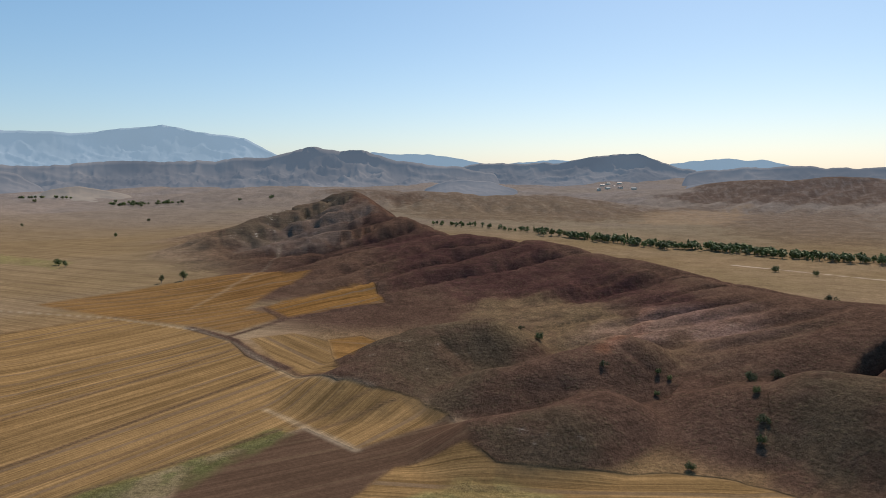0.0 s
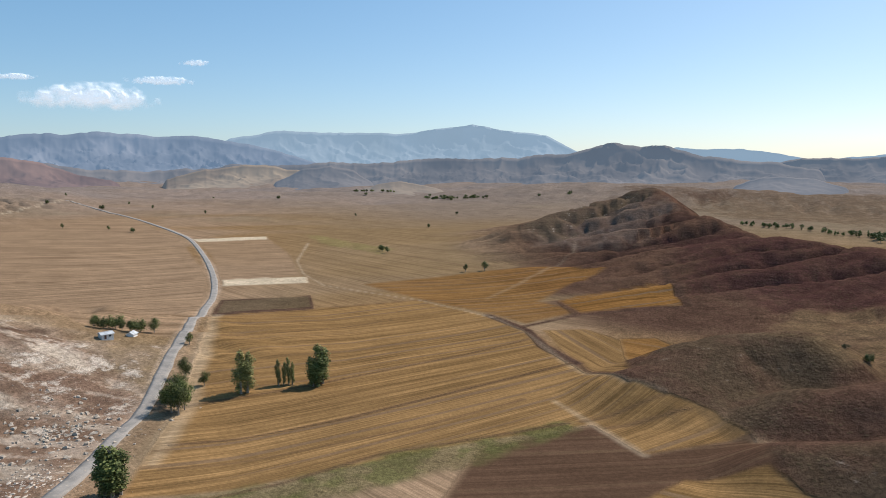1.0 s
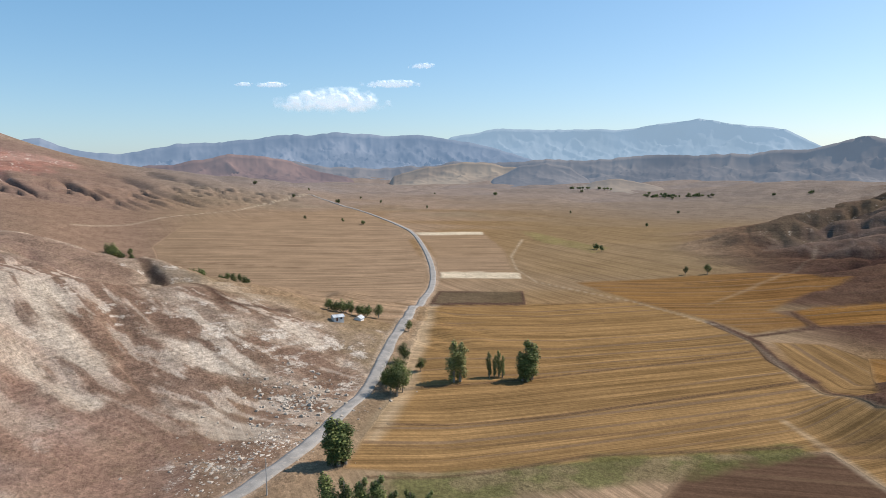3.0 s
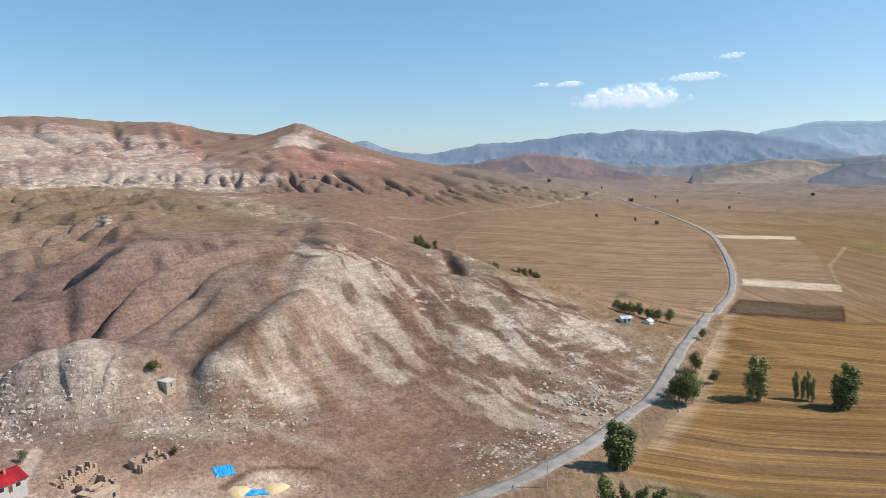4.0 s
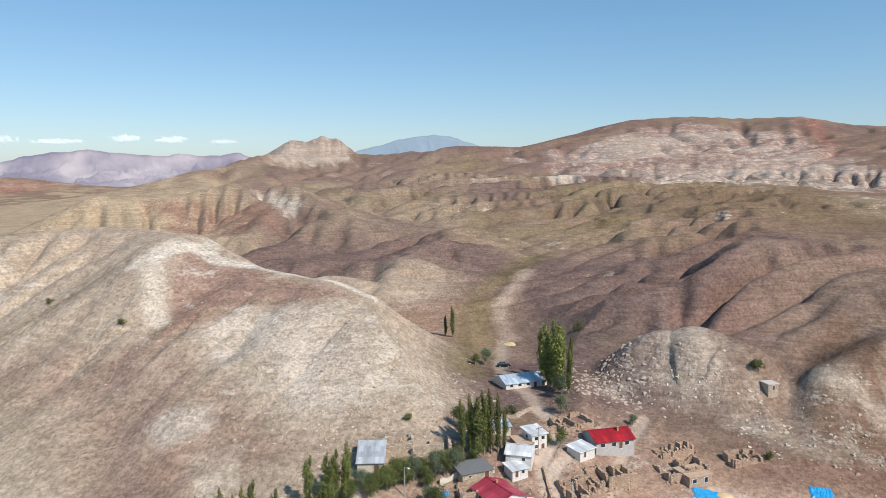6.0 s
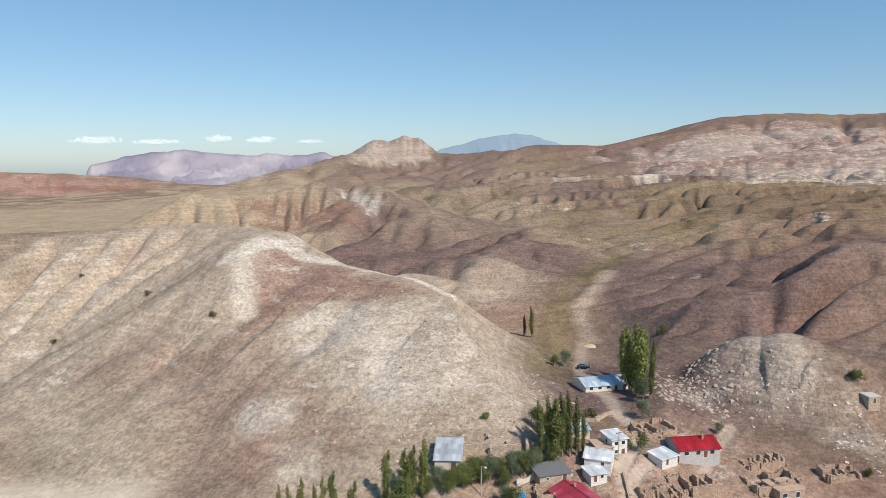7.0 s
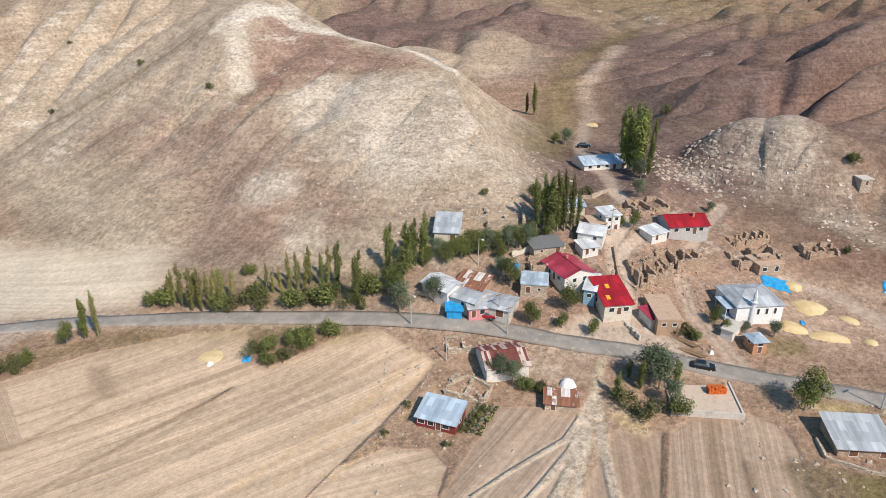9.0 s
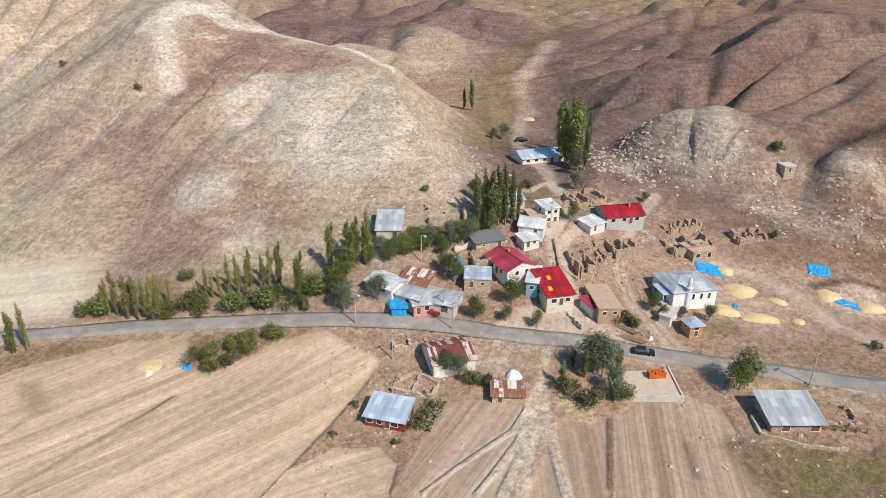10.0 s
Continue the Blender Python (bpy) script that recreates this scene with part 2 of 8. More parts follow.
def runoff(h, cell, rounds, bite, creep):
    """Rain cuts branching gullies into a grid of heights; creep rounds the backs between them."""
    rows, cols = h.shape
    h = np.pad(h, 1, constant_values=1e6)
    wide = cols + 2
    steps = ((-1, 1.0), (1, 1.0), (-wide, 1.0), (wide, 1.0), (-wide - 1, 1.414), (-wide + 1, 1.414), (wide - 1, 1.414), (wide + 1, 1.414))
    core = np.zeros(h.shape, bool)
    core[1:-1, 1:-1] = True
    rim = core.copy()
    rim[2:-2, 2:-2] = False
    cells, flat, edge = np.flatnonzero(core), h.ravel(), rim.ravel()
    # fill the hollows, so that all water finds a way out
    inner = cells[~edge[cells]]
    level = np.where(edge | ~core.ravel(), flat, 1e5)
    for turn in range(600):
        lower = np.minimum.reduce([level[inner + step] for step, _ in steps]) + 0.004
        fresh = np.minimum(np.maximum(flat[inner], lower), level[inner])
        still = np.abs(fresh - level[inner]).max() < 1e-6
        level[inner] = fresh
        if still:
            break
    flat = level
    for turn in range(rounds):
        fall = np.stack([(flat[inner] - flat[inner + step]) / (cell * far) for step, far in steps])
        best = fall.argmax(0)
        down = inner + np.array([step for step, _ in steps])[best]
        down = np.where(fall.max(0) > 0, down, inner)
        order = np.argsort(flat[inner])
        low, to = inner[order].tolist(), down[order].tolist()
        area = [1.0] * flat.size
        for i, j in zip(reversed(low), reversed(to)):
            if i != j:
                area[j] += area[i]
        share = (bite * np.maximum(np.sqrt(np.array(area)) - 1.8, 0)).tolist()
        level = flat.tolist()
        for i, j in zip(low, to):
            if i != j:
                level[i] = (level[i] + share[i] * level[j]) / (1 + share[i])
        flat = np.array(level)
        flat[inner] += creep * (0.25 * (flat[inner - 1] + flat[inner + 1] + flat[inner - wide] + flat[inner + wide]) - flat[inner])
    return flat.reshape(h.shape)[1:-1, 1:-1]


def spline(grid, u, v):
    """Smooth sample of a grid at row u and column v."""
    i, j = np.floor(u).astype(int), np.floor(v).astype(int)
    fu, fv = u - i, v - j
    out = 0
    weigh = lambda f: ((1 - f) ** 3 / 6, (3 * f ** 3 - 6 * f ** 2 + 4) / 6, (-3 * f ** 3 + 3 * f ** 2 + 3 * f + 1) / 6, f ** 3 / 6)
    for a, wa in zip((-1, 0, 1, 2), weigh(fu)):
        for b, wb in zip((-1, 0, 1, 2), weigh(fv)):
            out = out + wa * wb * grid[np.clip(i + a, 0, grid.shape[0] - 1), np.clip(j + b, 0, grid.shape[1] - 1)]
    return out


def broad(grid, half):
    """A grid smoothed over a wide square, three times over."""
    for axis in (0, 1) * 3:
        wide = np.pad(grid, [(half + 1, half) if k == axis else (0, 0) for k in (0, 1)], mode="edge").cumsum(axis)
        n = grid.shape[axis]
        grid = (np.take(wide, range(2 * half + 1, 2 * half + 1 + n), axis) - np.take(wide, range(n), axis)) / (2 * half + 1)
    return grid


def wash(x0, x1, y0, y1, cell, rounds, bite, creep, reach, gain):
    """Gullies below and backs above the lie of a stretch of country, as the rain leaves them."""
    x, y = np.meshgrid(np.arange(x0, x1, cell), np.arange(y0, y1, cell))
    h = rough_lie(x, y)[0] + 0.25 * cell * fbm(x, y, 9 * cell, 3, 61)
    taken = runoff(h, cell, rounds, bite, creep) - h
    return x0, y0, cell, np.clip(gain * (taken - broad(taken, round(reach / cell))), -15, 2.5)


WASHES = [wash(-1000, -190, -430, 150, 3.6, 50, 0.16, 0.06, 60, 1.4), wash(-1150, 480, -560, 880, 4.5, 40, 0.10, 0.05, 40, 1.15),
          wash(-2500, -300, -1300, 1150, 13.0, 30, 0.06, 0.03, 60, 0.55), wash(-500, 1500, 700, 2300, 13.0, 30, 0.06, 0.03, 60, 0.7)]


def washed(x, y):
    total, full = 0, np.zeros(np.shape(x))
    for x0, y0, cell, grid in WASHES:
        u, v = (y - y0) / cell, (x - x0) / cell
        rows, cols = grid.shape
        m = smooth(2, 14, np.minimum(np.minimum(u, rows - 1 - u), np.minimum(v, cols - 1 - v))) * (1 - full)
        k = m > 0
        part_of = np.zeros(np.shape(x))
        part_of[k] = spline(grid, u[k], v[k])
        total, full = total + m * part_of, full + m
    return total


# dry water courses down the pale hill: line, half width, depth
COURSES = ((((-112, -232), (-120, -227), (-136, -229), (-143, -219), (-154, -210), (-165, -203), (-171, -192), (-178, -184)), 17, 2.4),
           (((-150, -126), (-137, -131), (-127, -134), (-119, -131), (-111, -125), (-103, -118)), 15, 1.8),
           (((-133, -160), (-128, -148), (-122, -138), (-117, -130)), 10, 1.0))


# the floor of the village valley: its line and heights
FLOOR = ((-146, -36, 10.5), (-166, -46.5, 12.0), (-179, -52, 12.0), (-196, -60, 11.0), (-242, -74, 8.6), (-262, -84, 9.5))


def height(x, y, full=False):
    x, y = np.asarray(x, float), np.asarray(y, float)
    r = np.hypot(x, y)
    z, hill, rough, crease, back = rough_lie(x, y)
    az = np.degrees(np.arctan2(-x, y))
    wild = np.clip(smooth(1, 6, hill) + back, 0, 1)
    # the pale hills by the village and the plateau hardly wash out
    firm = smooth(108, 114, az) * smooth(345, 300, r)
    firm = np.maximum(firm, smooth(88, 82, az) * smooth(40, 46, az) * smooth(335, 290, r))
    firm = np.maximum(firm, smooth(84, 88, az) * smooth(250, 225, r))
    firm = np.maximum(firm, 0.6 * smooth(92, 84, az) * smooth(60, 70, az) * smooth(1100, 950, r))
    firm = np.maximum(firm, (0.55 + 0.2 * smooth(450, 370, r)) * smooth(24, 16, az) * smooth(1000, 850, r))
    firm = np.maximum(firm, 0.6 * smooth(114, 120, az) * smooth(1200, 1000, r))
    cut = washed(x, y) * wild * (1 - 0.88 * firm) * smooth(150, 230, r)
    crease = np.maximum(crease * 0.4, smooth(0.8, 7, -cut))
    z = z + cut
    k = (np.abs(x + 205) < 90) & (np.abs(y + 60) < 60)
    if k.any():
        d, _, w = along(x[k], y[k], FLOOR)
        bed = np.interp(w, np.arange(len(FLOOR)), [p[2] for p in FLOOR]) + 0.016 * np.maximum(d - 4, 0) ** 2
        z = z.copy()
        z[k] = np.where(w > 0, np.minimum(z[k], bed), z[k])
    for line, wide, deep in COURSES:
        k = (np.abs(x - line[0][0] + 30) < 110) & (np.abs(y + 175) < 110)
        if k.any():
            d, _, _ = along(x[k], y[k], line)
            dip = np.zeros(x.shape)
            dip[k] = deep * (1 - smooth(0.0, wide, d + 3 * fbm(x[k], y[k], 18, 2, 77)))
            z = z - dip
    z = z + wild * (0.4 * fbm(x, y, 22, 3, 41) + 0.3 * fbm(x, y, 5, 2, 44)) + 0.25 * fbm(x, y, 60, 2, 47) * smooth(90, 200, r)
    z = z + (smooth(1000, 2500, r) * 0.45 + 0.55 * smooth(900, 1600, r) * smooth(66, 56, az)) * (22 * fbm(x, y, 430, 4, 52) + 13 * (ridged(x, y, 170, 3, 57) - 0.4))
    return (z, hill, wild, crease) if full else z


# ---------------------------------------------------------------- the ground: one sheet to the horizon, denser near the village
fine_turn = np.radians(np.arange(-36.0, 156.0, 0.12))
rest_turn = np.radians(np.arange(160.0, 322.0, 4.0))
TURN = np.concatenate([fine_turn, rest_turn])
REACH = np.concatenate([np.linspace(0.0, 70, 14), np.exp(np.arange(np.log(75.0), np.log(330.0), 0.005)), np.exp(np.arange(np.log(331.0), np.log(4920.0), 0.0105))])
gx, gy = -np.sin(TURN)[None] * REACH[:, None], np.cos(TURN)[None] * REACH[:, None]
# the sheet's pole lies a little off the origin
gx = gx + np.maximum(0, 1 - REACH / 20)[:, None]
gz, hilly, wild, crease = height(gx, gy, True)

GOLD, ORANGE, STRAW, STUBBLE = (0.222, 0.130, 0.054), (0.195, 0.098, 0.031), (0.275, 0.184, 0.115), (0.63, 0.47, 0.335)
PALE, CREAM, CHALK, STONEGRASS = (0.60, 0.49, 0.35), (0.57, 0.465, 0.35), (0.67, 0.58, 0.48), (0.09, 0.066, 0.041)
UMBER, SOIL, PLOUGH = (0.115, 0.07, 0.042), (0.085, 0.05, 0.036), (0.45, 0.335, 0.25)
OLIVE, RUSSET, REDROCK, DIRT = (0.22, 0.18, 0.075), (0.31, 0.185, 0.14), (0.38, 0.17, 0.125), (0.62, 0.49, 0.385)
SAND, RUBBLE, LANE = (0.70, 0.60, 0.47), (0.43, 0.29, 0.215), (0.54, 0.43, 0.345)
MAUVE, DRYGRASS, RIDGE_SHADE_BROWN = (0.212, 0.146, 0.127), (0.34, 0.255, 0.175), (0.066, 0.037, 0.031)
TURF, EARTH = (0.22, 0.165, 0.10), (0.40, 0.27, 0.19)


def blend(colour, tone, mask):
    return colour + (np.array(tone) - colour) * mask[..., None]


bearing = np.degrees(np.arctan2(-gx, gy))
reach = np.hypot(gx, gy)
blot, patch, speck = fbm(gx, gy, 160, 5, 101), fbm(gx, gy, 38, 4, 111), fbm(gx, gy, 7, 3, 121)
tone = np.empty(gx.shape + (3,))
tone[:] = STRAW
# stubble in long parcels of changing shade
parcel = vnoise(gx / 140 + gy / 260, gy / 75 - gx / 120, 131)
tone = blend(tone, GOLD, smooth(-0.2, 0.5, parcel) * smooth(62, 40, bearing) * 0.7)
tone = blend(tone, TURF, smooth(0.1, 0.6, blot) * 0.6)
tone = blend(tone, EARTH, smooth(64, 76, bearing) * smooth(450, 300, reach))
# bare hills: mauve earth, dry grass on the backs, olive where the ground is flat
tone = blend(tone, MAUVE, wild * smooth(60, 78, bearing))
tone = blend(tone, DRYGRASS, wild * smooth(60, 78, bearing) * smooth(-0.2, 0.5, 0.5 * patch + blot - 0.6 * crease + 0.2) * 0.8)
tone = blend(tone, OLIVE, wild * smooth(70, 90, bearing) * smooth(0.1, 0.6, blot - 0.3 * patch) * 0.45)
tone = blend(tone, (0.51, 0.40, 0.305), smooth(108, 116, bearing) * smooth(1, 5, hilly) * smooth(360, 320, reach))
tone = blend(tone, CREAM, smooth(108, 116, bearing) * smooth(1, 8, hilly) * smooth(-0.4, 0.4, patch) * smooth(380, 330, reach) * 0.5)
flank = smooth(108, 116, bearing) * smooth(1, 5, hilly) * smooth(370, 320, reach)
tone = blend(tone, (0.37, 0.28, 0.205), flank * smooth(-0.15, 0.3, fbm(gx, gy, 60, 4, 145)) * 0.5)
tone = blend(tone, RUSSET, smooth(62, 80, bearing) * wild * smooth(0.25, 0.7, fbm(gx, gy, 90, 3, 141)) * 0.5)
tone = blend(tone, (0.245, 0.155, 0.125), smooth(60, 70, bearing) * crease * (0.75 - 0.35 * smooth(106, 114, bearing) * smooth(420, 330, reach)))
tone = blend(tone, (0.50, 0.385, 0.255), smooth(126, 132, bearing) * smooth(420, 560, reach) * smooth(2600, 1500, reach) * 0.9)
tone = blend(tone, (0.30, 0.213, 0.163), smooth(58, 62, bearing) * smooth(92, 84, bearing) * smooth(2, 6, hilly) * smooth(330, 290, reach) * (0.5 + 0.4 * smooth(-0.3, 0.3, patch)))
tone = blend(tone, (0.42, 0.335, 0.25), smooth(106, 116, bearing) * smooth(420, 520, reach) * smooth(2200, 1400, reach) * (0.1 + 0.25 * smooth(-0.3, 0.3, patch)))
tone = blend(tone, (0.225, 0.142, 0.108), smooth(60, 66, bearing) * smooth(100, 88, bearing) * smooth(300, 400, reach) * smooth(1800, 1200, reach) * 0.6)
tone = blend(tone, (0.205, 0.14, 0.075), smooth(44, 30, bearing) * smooth(300, 500, reach) * (1 - wild) * 0.8)
# the backlit ridge and its low hills, their shade put into dark earth colours
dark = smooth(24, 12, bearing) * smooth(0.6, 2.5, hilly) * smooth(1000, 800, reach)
tone = blend(tone, RIDGE_SHADE_BROWN, dark)
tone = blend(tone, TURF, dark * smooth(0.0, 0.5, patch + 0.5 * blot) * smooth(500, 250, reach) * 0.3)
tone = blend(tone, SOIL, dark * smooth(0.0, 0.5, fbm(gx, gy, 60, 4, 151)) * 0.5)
# shaded gullies painted darker, lit spurs painted lighter
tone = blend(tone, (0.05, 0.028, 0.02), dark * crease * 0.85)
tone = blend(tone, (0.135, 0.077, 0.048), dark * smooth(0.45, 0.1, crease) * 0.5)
# the valley and the uplands beyond it
beyond = smooth(800, 1100, reach) * smooth(36, 22, bearing)
tone = blend(tone, (0.20, 0.15, 0.112), beyond * 0.85)
tone = blend(tone, TURF, beyond * smooth(0.0, 0.5, fbm(gx, gy, 300, 4, 161)) * 0.7)
tone = blend(tone, (0.24, 0.16, 0.125), smooth(1100, 1500, reach) * smooth(66, 74, bearing) * smooth(-0.3, 0.3, patch) * 0.8)
# far plain greyed with distance, haze put into its colour
tone = blend(tone, (0.28, 0.205, 0.16), smooth(800, 2000, reach) * smooth(20, 30, bearing) * smooth(68, 60, bearing) * (0.55 + 0.4 * smooth(-0.3, 0.4, fbm(gx, gy, 260, 4, 163))))
row = np.ones(gx.shape + (3,))
# the uplands' haze blended into the earth colour as well
upland = smooth(900, 1700, reach) * smooth(70, 60, bearing)
tone = blend(tone, (0.225, 0.185, 0.165), upland * (0.6 + 0.3 * smooth(-0.3, 0.3, fbm(gx, gy, 330, 4, 167))))
stubble = np.clip(1 - wild, 0, 1) * smooth(66, 58, bearing) * smooth(1300, 700, reach) * smooth(8, 14, bearing + 6 * blot) * 0.6
row[..., 0], row[..., 1] = gx * 0.42 + gy * 0.91, gx * 0.91 - gy * 0.42
stone = wild * smooth(0.2, 0.7, fbm(gx, gy, 55, 4, 171)) * 0.5 * smooth(62, 76, bearing)


def inside(x, y, points):
    """Signed distance to a closed outline, negative inside."""
    p = np.array(points, float)
    d, _, _ = along(x, y, np.vstack([p, p[:1]]))
    odd = np.zeros(x.shape, bool)
    for (ax, ay), (bx, by) in zip(p, np.roll(p, -1, 0)):
        if ay != by:
            odd ^= ((ay > y) != (by > y)) & (x < (bx - ax) * (y - ay) / (by - ay) + ax)
    return np.where(odd, -d, d)


def near_box(points, extra):
    p = np.array(points, float)
    return (gx > p[:, 0].min() - extra) & (gx < p[:, 0].max() + extra) & (gy > p[:, 1].min() - extra) & (gy < p[:, 1].max() + extra)


def plot(colour, strength, edge, stony, heading, points):
    """A field, scar or patch of ground inside an outline; heading: the way its rows run."""
    k = near_box(points, 3 * edge + 2)
    if not k.any():
        return
    fresh_row = 1.0 if colour in (GOLD, ORANGE, STRAW) else 0.0 if colour == SAND else 0.6 if colour == PLOUGH else 0.35
    d = inside(gx[k], gy[k], points) + edge * 1.6 * (patch[k] * 0.8 + speck[k] * 0.5) * (1 if heading is None else 0.35)
    m = smooth(edge, -edge, d) * strength
    tone[k] = blend(tone[k], np.array(colour), m * (1 if heading is not None or edge < 2 else 1 - 0.45 * smooth(-0.1, 0.4, speck[k])))
    stone[k] = np.maximum(stone[k] * (1 - m * 0.6 * (stony == 0)), m / max(strength, 0.01) * stony)
    if heading is None:
        stubble[k] *= 1 - m
    else:
        stubble[k] = np.maximum(stubble[k] * (1 - m), m)
        c, s = math.cos(radians(heading)), math.sin(radians(heading))
        near_row = row[k]
        near_row[m > 0.3] = np.stack([-gx[k] * s + gy[k] * c, gx[k] * c + gy[k] * s, np.full(d.shape, fresh_row)], -1)[m > 0.3]
        wild[k] *= 1 - m
        row[k] = near_row


def track(colour, width, strength, edge, points):
    """A road, lane or furrow along a line."""
    k = near_box(points, width + 4 * edge)
    if not k.any():
        return
    d, _, _ = along(gx[k], gy[k], points)
    m = smooth(width / 2 + edge, width / 2 - edge, d + edge * 0.9 * patch[k]) * strength
    tone[k] = blend(tone[k], np.array(colour), m)
    stubble[k] *= 1 - m
    stone[k] *= 1 - m
    if colour == LANE:
        # trodden hard and smooth
        wild[k] *= 1 - m
        stubble[k] = np.maximum(stubble[k], 0.55 * m)
        smoothed = row[k]
        smoothed[..., 2] *= 1 - m
        row[k] = smoothed


# near gold field
plot(GOLD, 0.95, 1.2, 0, 58, ((-171, 350), (-116, 322), (-91, 298), (-65, 257), (-35, 218), (-24, 212), (-8, 210), (1, 197), (-23, 176), (-40, 193), (-68, 166), (-80, 151), (-121, 102), (-155, 155), (-233, 256), (-209, 301)))
# fallow strip
plot((0.088, 0.05, 0.032), 0.95, 2, 0, 27, ((-39, 191), (-23, 175), (1, 196), (8, 167), (-18, 149), (-25, 131), (-60, 131), (-63, 166)))
# green margin
plot((0.115, 0.112, 0.042), 0.85, 3, 0, None, ((-115, 105), (-82, 154), (-47, 190), (-44, 188), (-64, 151), (-85, 122), (-105, 97)))
# corner field
plot(GOLD, 0.95, 1.2, 0, -9, ((-23, 144), (-12, 164), (5, 168), (12, 159), (28, 156), (51, 154), (64, 149), (76, 138), (52, 120), (1, 122)))
# grassy corner
plot(OLIVE, 0.8, 2, 0, None, ((-6, 148), (3, 156), (14, 152), (25, 147), (13, 132), (-3, 134)))
# orange field
plot(ORANGE, 0.95, 2, 0, 35, ((-94, 361), (-89, 383), (-49, 413), (-41, 405), (-30, 350), (-53, 347), (-76, 337)))
# upper field
plot(ORANGE, 0.8, 2.5, 0, 35, ((-227, 384), (-178, 452), (-136, 484), (-87, 455), (-100, 401), (-106, 365), (-79, 339), (-96, 312), (-120, 328), (-172, 353)))
# wedge field
plot(GOLD, 0.85, 1.5, 0, -53, ((-85, 301), (-67, 306), (-48, 289), (-35, 228), (-40, 226), (-61, 259)))
# wedge field
plot(ORANGE, 0.85, 1.5, 0, -22, ((-49, 292), (-35, 295), (-25, 283), (-32, 243), (-43, 268)))
# road field
plot(STRAW, 0.9, 2, 0, 55, ((-552, 271), (-738, 404), (-819, 595), (-814, 744), (-495, 508), (-332, 359), (-226, 237), (-206, 201), (-239, 185), (-354, 227), (-429, 216)))
# far field
plot(STRAW, 0.8, 3, 0, 41, ((-497, 529), (-464, 592), (-368, 498), (-285, 398), (-315, 355), (-374, 418)))
# pale strip
plot(PALE, 0.9, 1.5, 0, None, ((-526, 552), (-476, 607), (-456, 582), (-502, 533)))
# pale strip
plot(PALE, 0.9, 1.5, 0, None, ((-320, 361), (-277, 395), (-260, 374), (-304, 343)))
# pond plot
plot(STONEGRASS, 0.8, 1, 0, None, ((-236, 260), (-268, 302), (-233, 335), (-211, 306)))
# pond edge
plot(SOIL, 0.9, 1, 0, None, ((-232, 254), (-238, 261), (-213, 308), (-207, 301)))
# green hollow
plot(OLIVE, 0.7, 6, 0, None, ((-448, 643), (-388, 612), (-298, 563), (-293, 524), (-358, 555)))
# village field
plot(STUBBLE, 0.95, 1.2, 0, 154, ((-46, -116), (-55, -113), (-64, -109), (-77, -98), (-83, -88), (-76, -82), (-76, -77), (-89, -71), (-94, -65), (-92, -52), (-82, -52), (-69, -52), (-55, -52), (-41, -62), (-28, -85)))
# field strip
plot(UMBER, 0.35, 1.2, 0, None, ((-61, -106), (-63, -103), (-58, -94), (-55, -96)))
# turning field
plot(STUBBLE, 0.95, 1, 0, 140, ((-55, -52), (-63, -52), (-70, -48), (-73, -42), (-71, -38), (-64, -36), (-56, -37), (-51, -46)))
# ploughed plot
plot(PLOUGH, 0.95, 1, 0, 175, ((-87, -38), (-91, -31), (-93, -24), (-73, -21), (-65, -21), (-57, -35), (-65, -36)))
# right field
plot(PLOUGH, 0.9, 1.2, 0, -165, ((-95, -11), (-100, -9), (-106, -1), (-105, 4), (-91, 11), (-83, 14), (-71, -6)))
# mid field
plot(PLOUGH, 0.6, 1.2, 0, -158, ((-91, -20), (-95, -12), (-71, -7), (-64, -19)))
# dry pasture
plot(TURF, 0.8, 3, 0, None, ((-96, 7), (-105, 28), (-83, 29), (-86, 13)))
# bare slope
plot(SAND, 0.9, 7, 0, 116, ((-75, -183), (-84, -171), (-98, -125), (-85, -112), (-77, -116), (-69, -127), (-55, -144)))
# dirt yard
plot(SAND, 0.9, 1.5, 0, None, ((-114, -107), (-119, -97), (-109, -90), (-104, -96)))
# village floor
plot(RUBBLE, 0.85, 8, 0.35, None, ((-106, -78), (-120, -62), (-146, -49), (-163, -48), (-168, -39), (-177, -18), (-158, -0), (-160, 18), (-133, 18), (-119, -6), (-115, -20), (-106, -44), (-101, -66)))
# threshing ground
plot((0.52, 0.375, 0.28), 0.85, 5, 0, None, ((-140, -4), (-152, -2), (-156, 12), (-165, 33), (-147, 32), (-139, 16), (-128, 0)))
# green village strip
plot(OLIVE, 0.5, 4, 0, None, ((-107, -79), (-125, -64), (-137, -51), (-132, -46), (-113, -66), (-101, -72), (-80, -113), (-88, -115)))
# verge
plot(OLIVE, 0.45, 3, 0, None, ((-75, -110), (-93, -69), (-92, -65), (-81, -86), (-66, -108), (-56, -114), (-53, -118), (-55, -121)))
# yellow verge
plot(STRAW, 0.6, 2, 0, None, ((-116, 8), (-119, 18), (-117, 18), (-114, 8)))
# yard grass
plot(OLIVE, 0.7, 2, 0, None, ((-160, -48), (-164, -43), (-156, -41), (-155, -46)))
# straw patch
plot(STUBBLE, 0.8, 1.5, 0, None, ((-97, -22), (-99, -16), (-96, -16), (-94, -20)))
# weeds
plot(OLIVE, 0.7, 2, 0, None, ((-129, -3), (-132, 3), (-128, 6), (-124, -2)))
# yellow weeds
plot(OLIVE, 0.8, 2, 0, None, ((-98, 13), (-104, 27), (-98, 30), (-91, 16)))
# bare yard
plot(DIRT, 0.7, 2, 0, None, ((-99, -46), (-103, -32), (-98, -29), (-96, -42)))
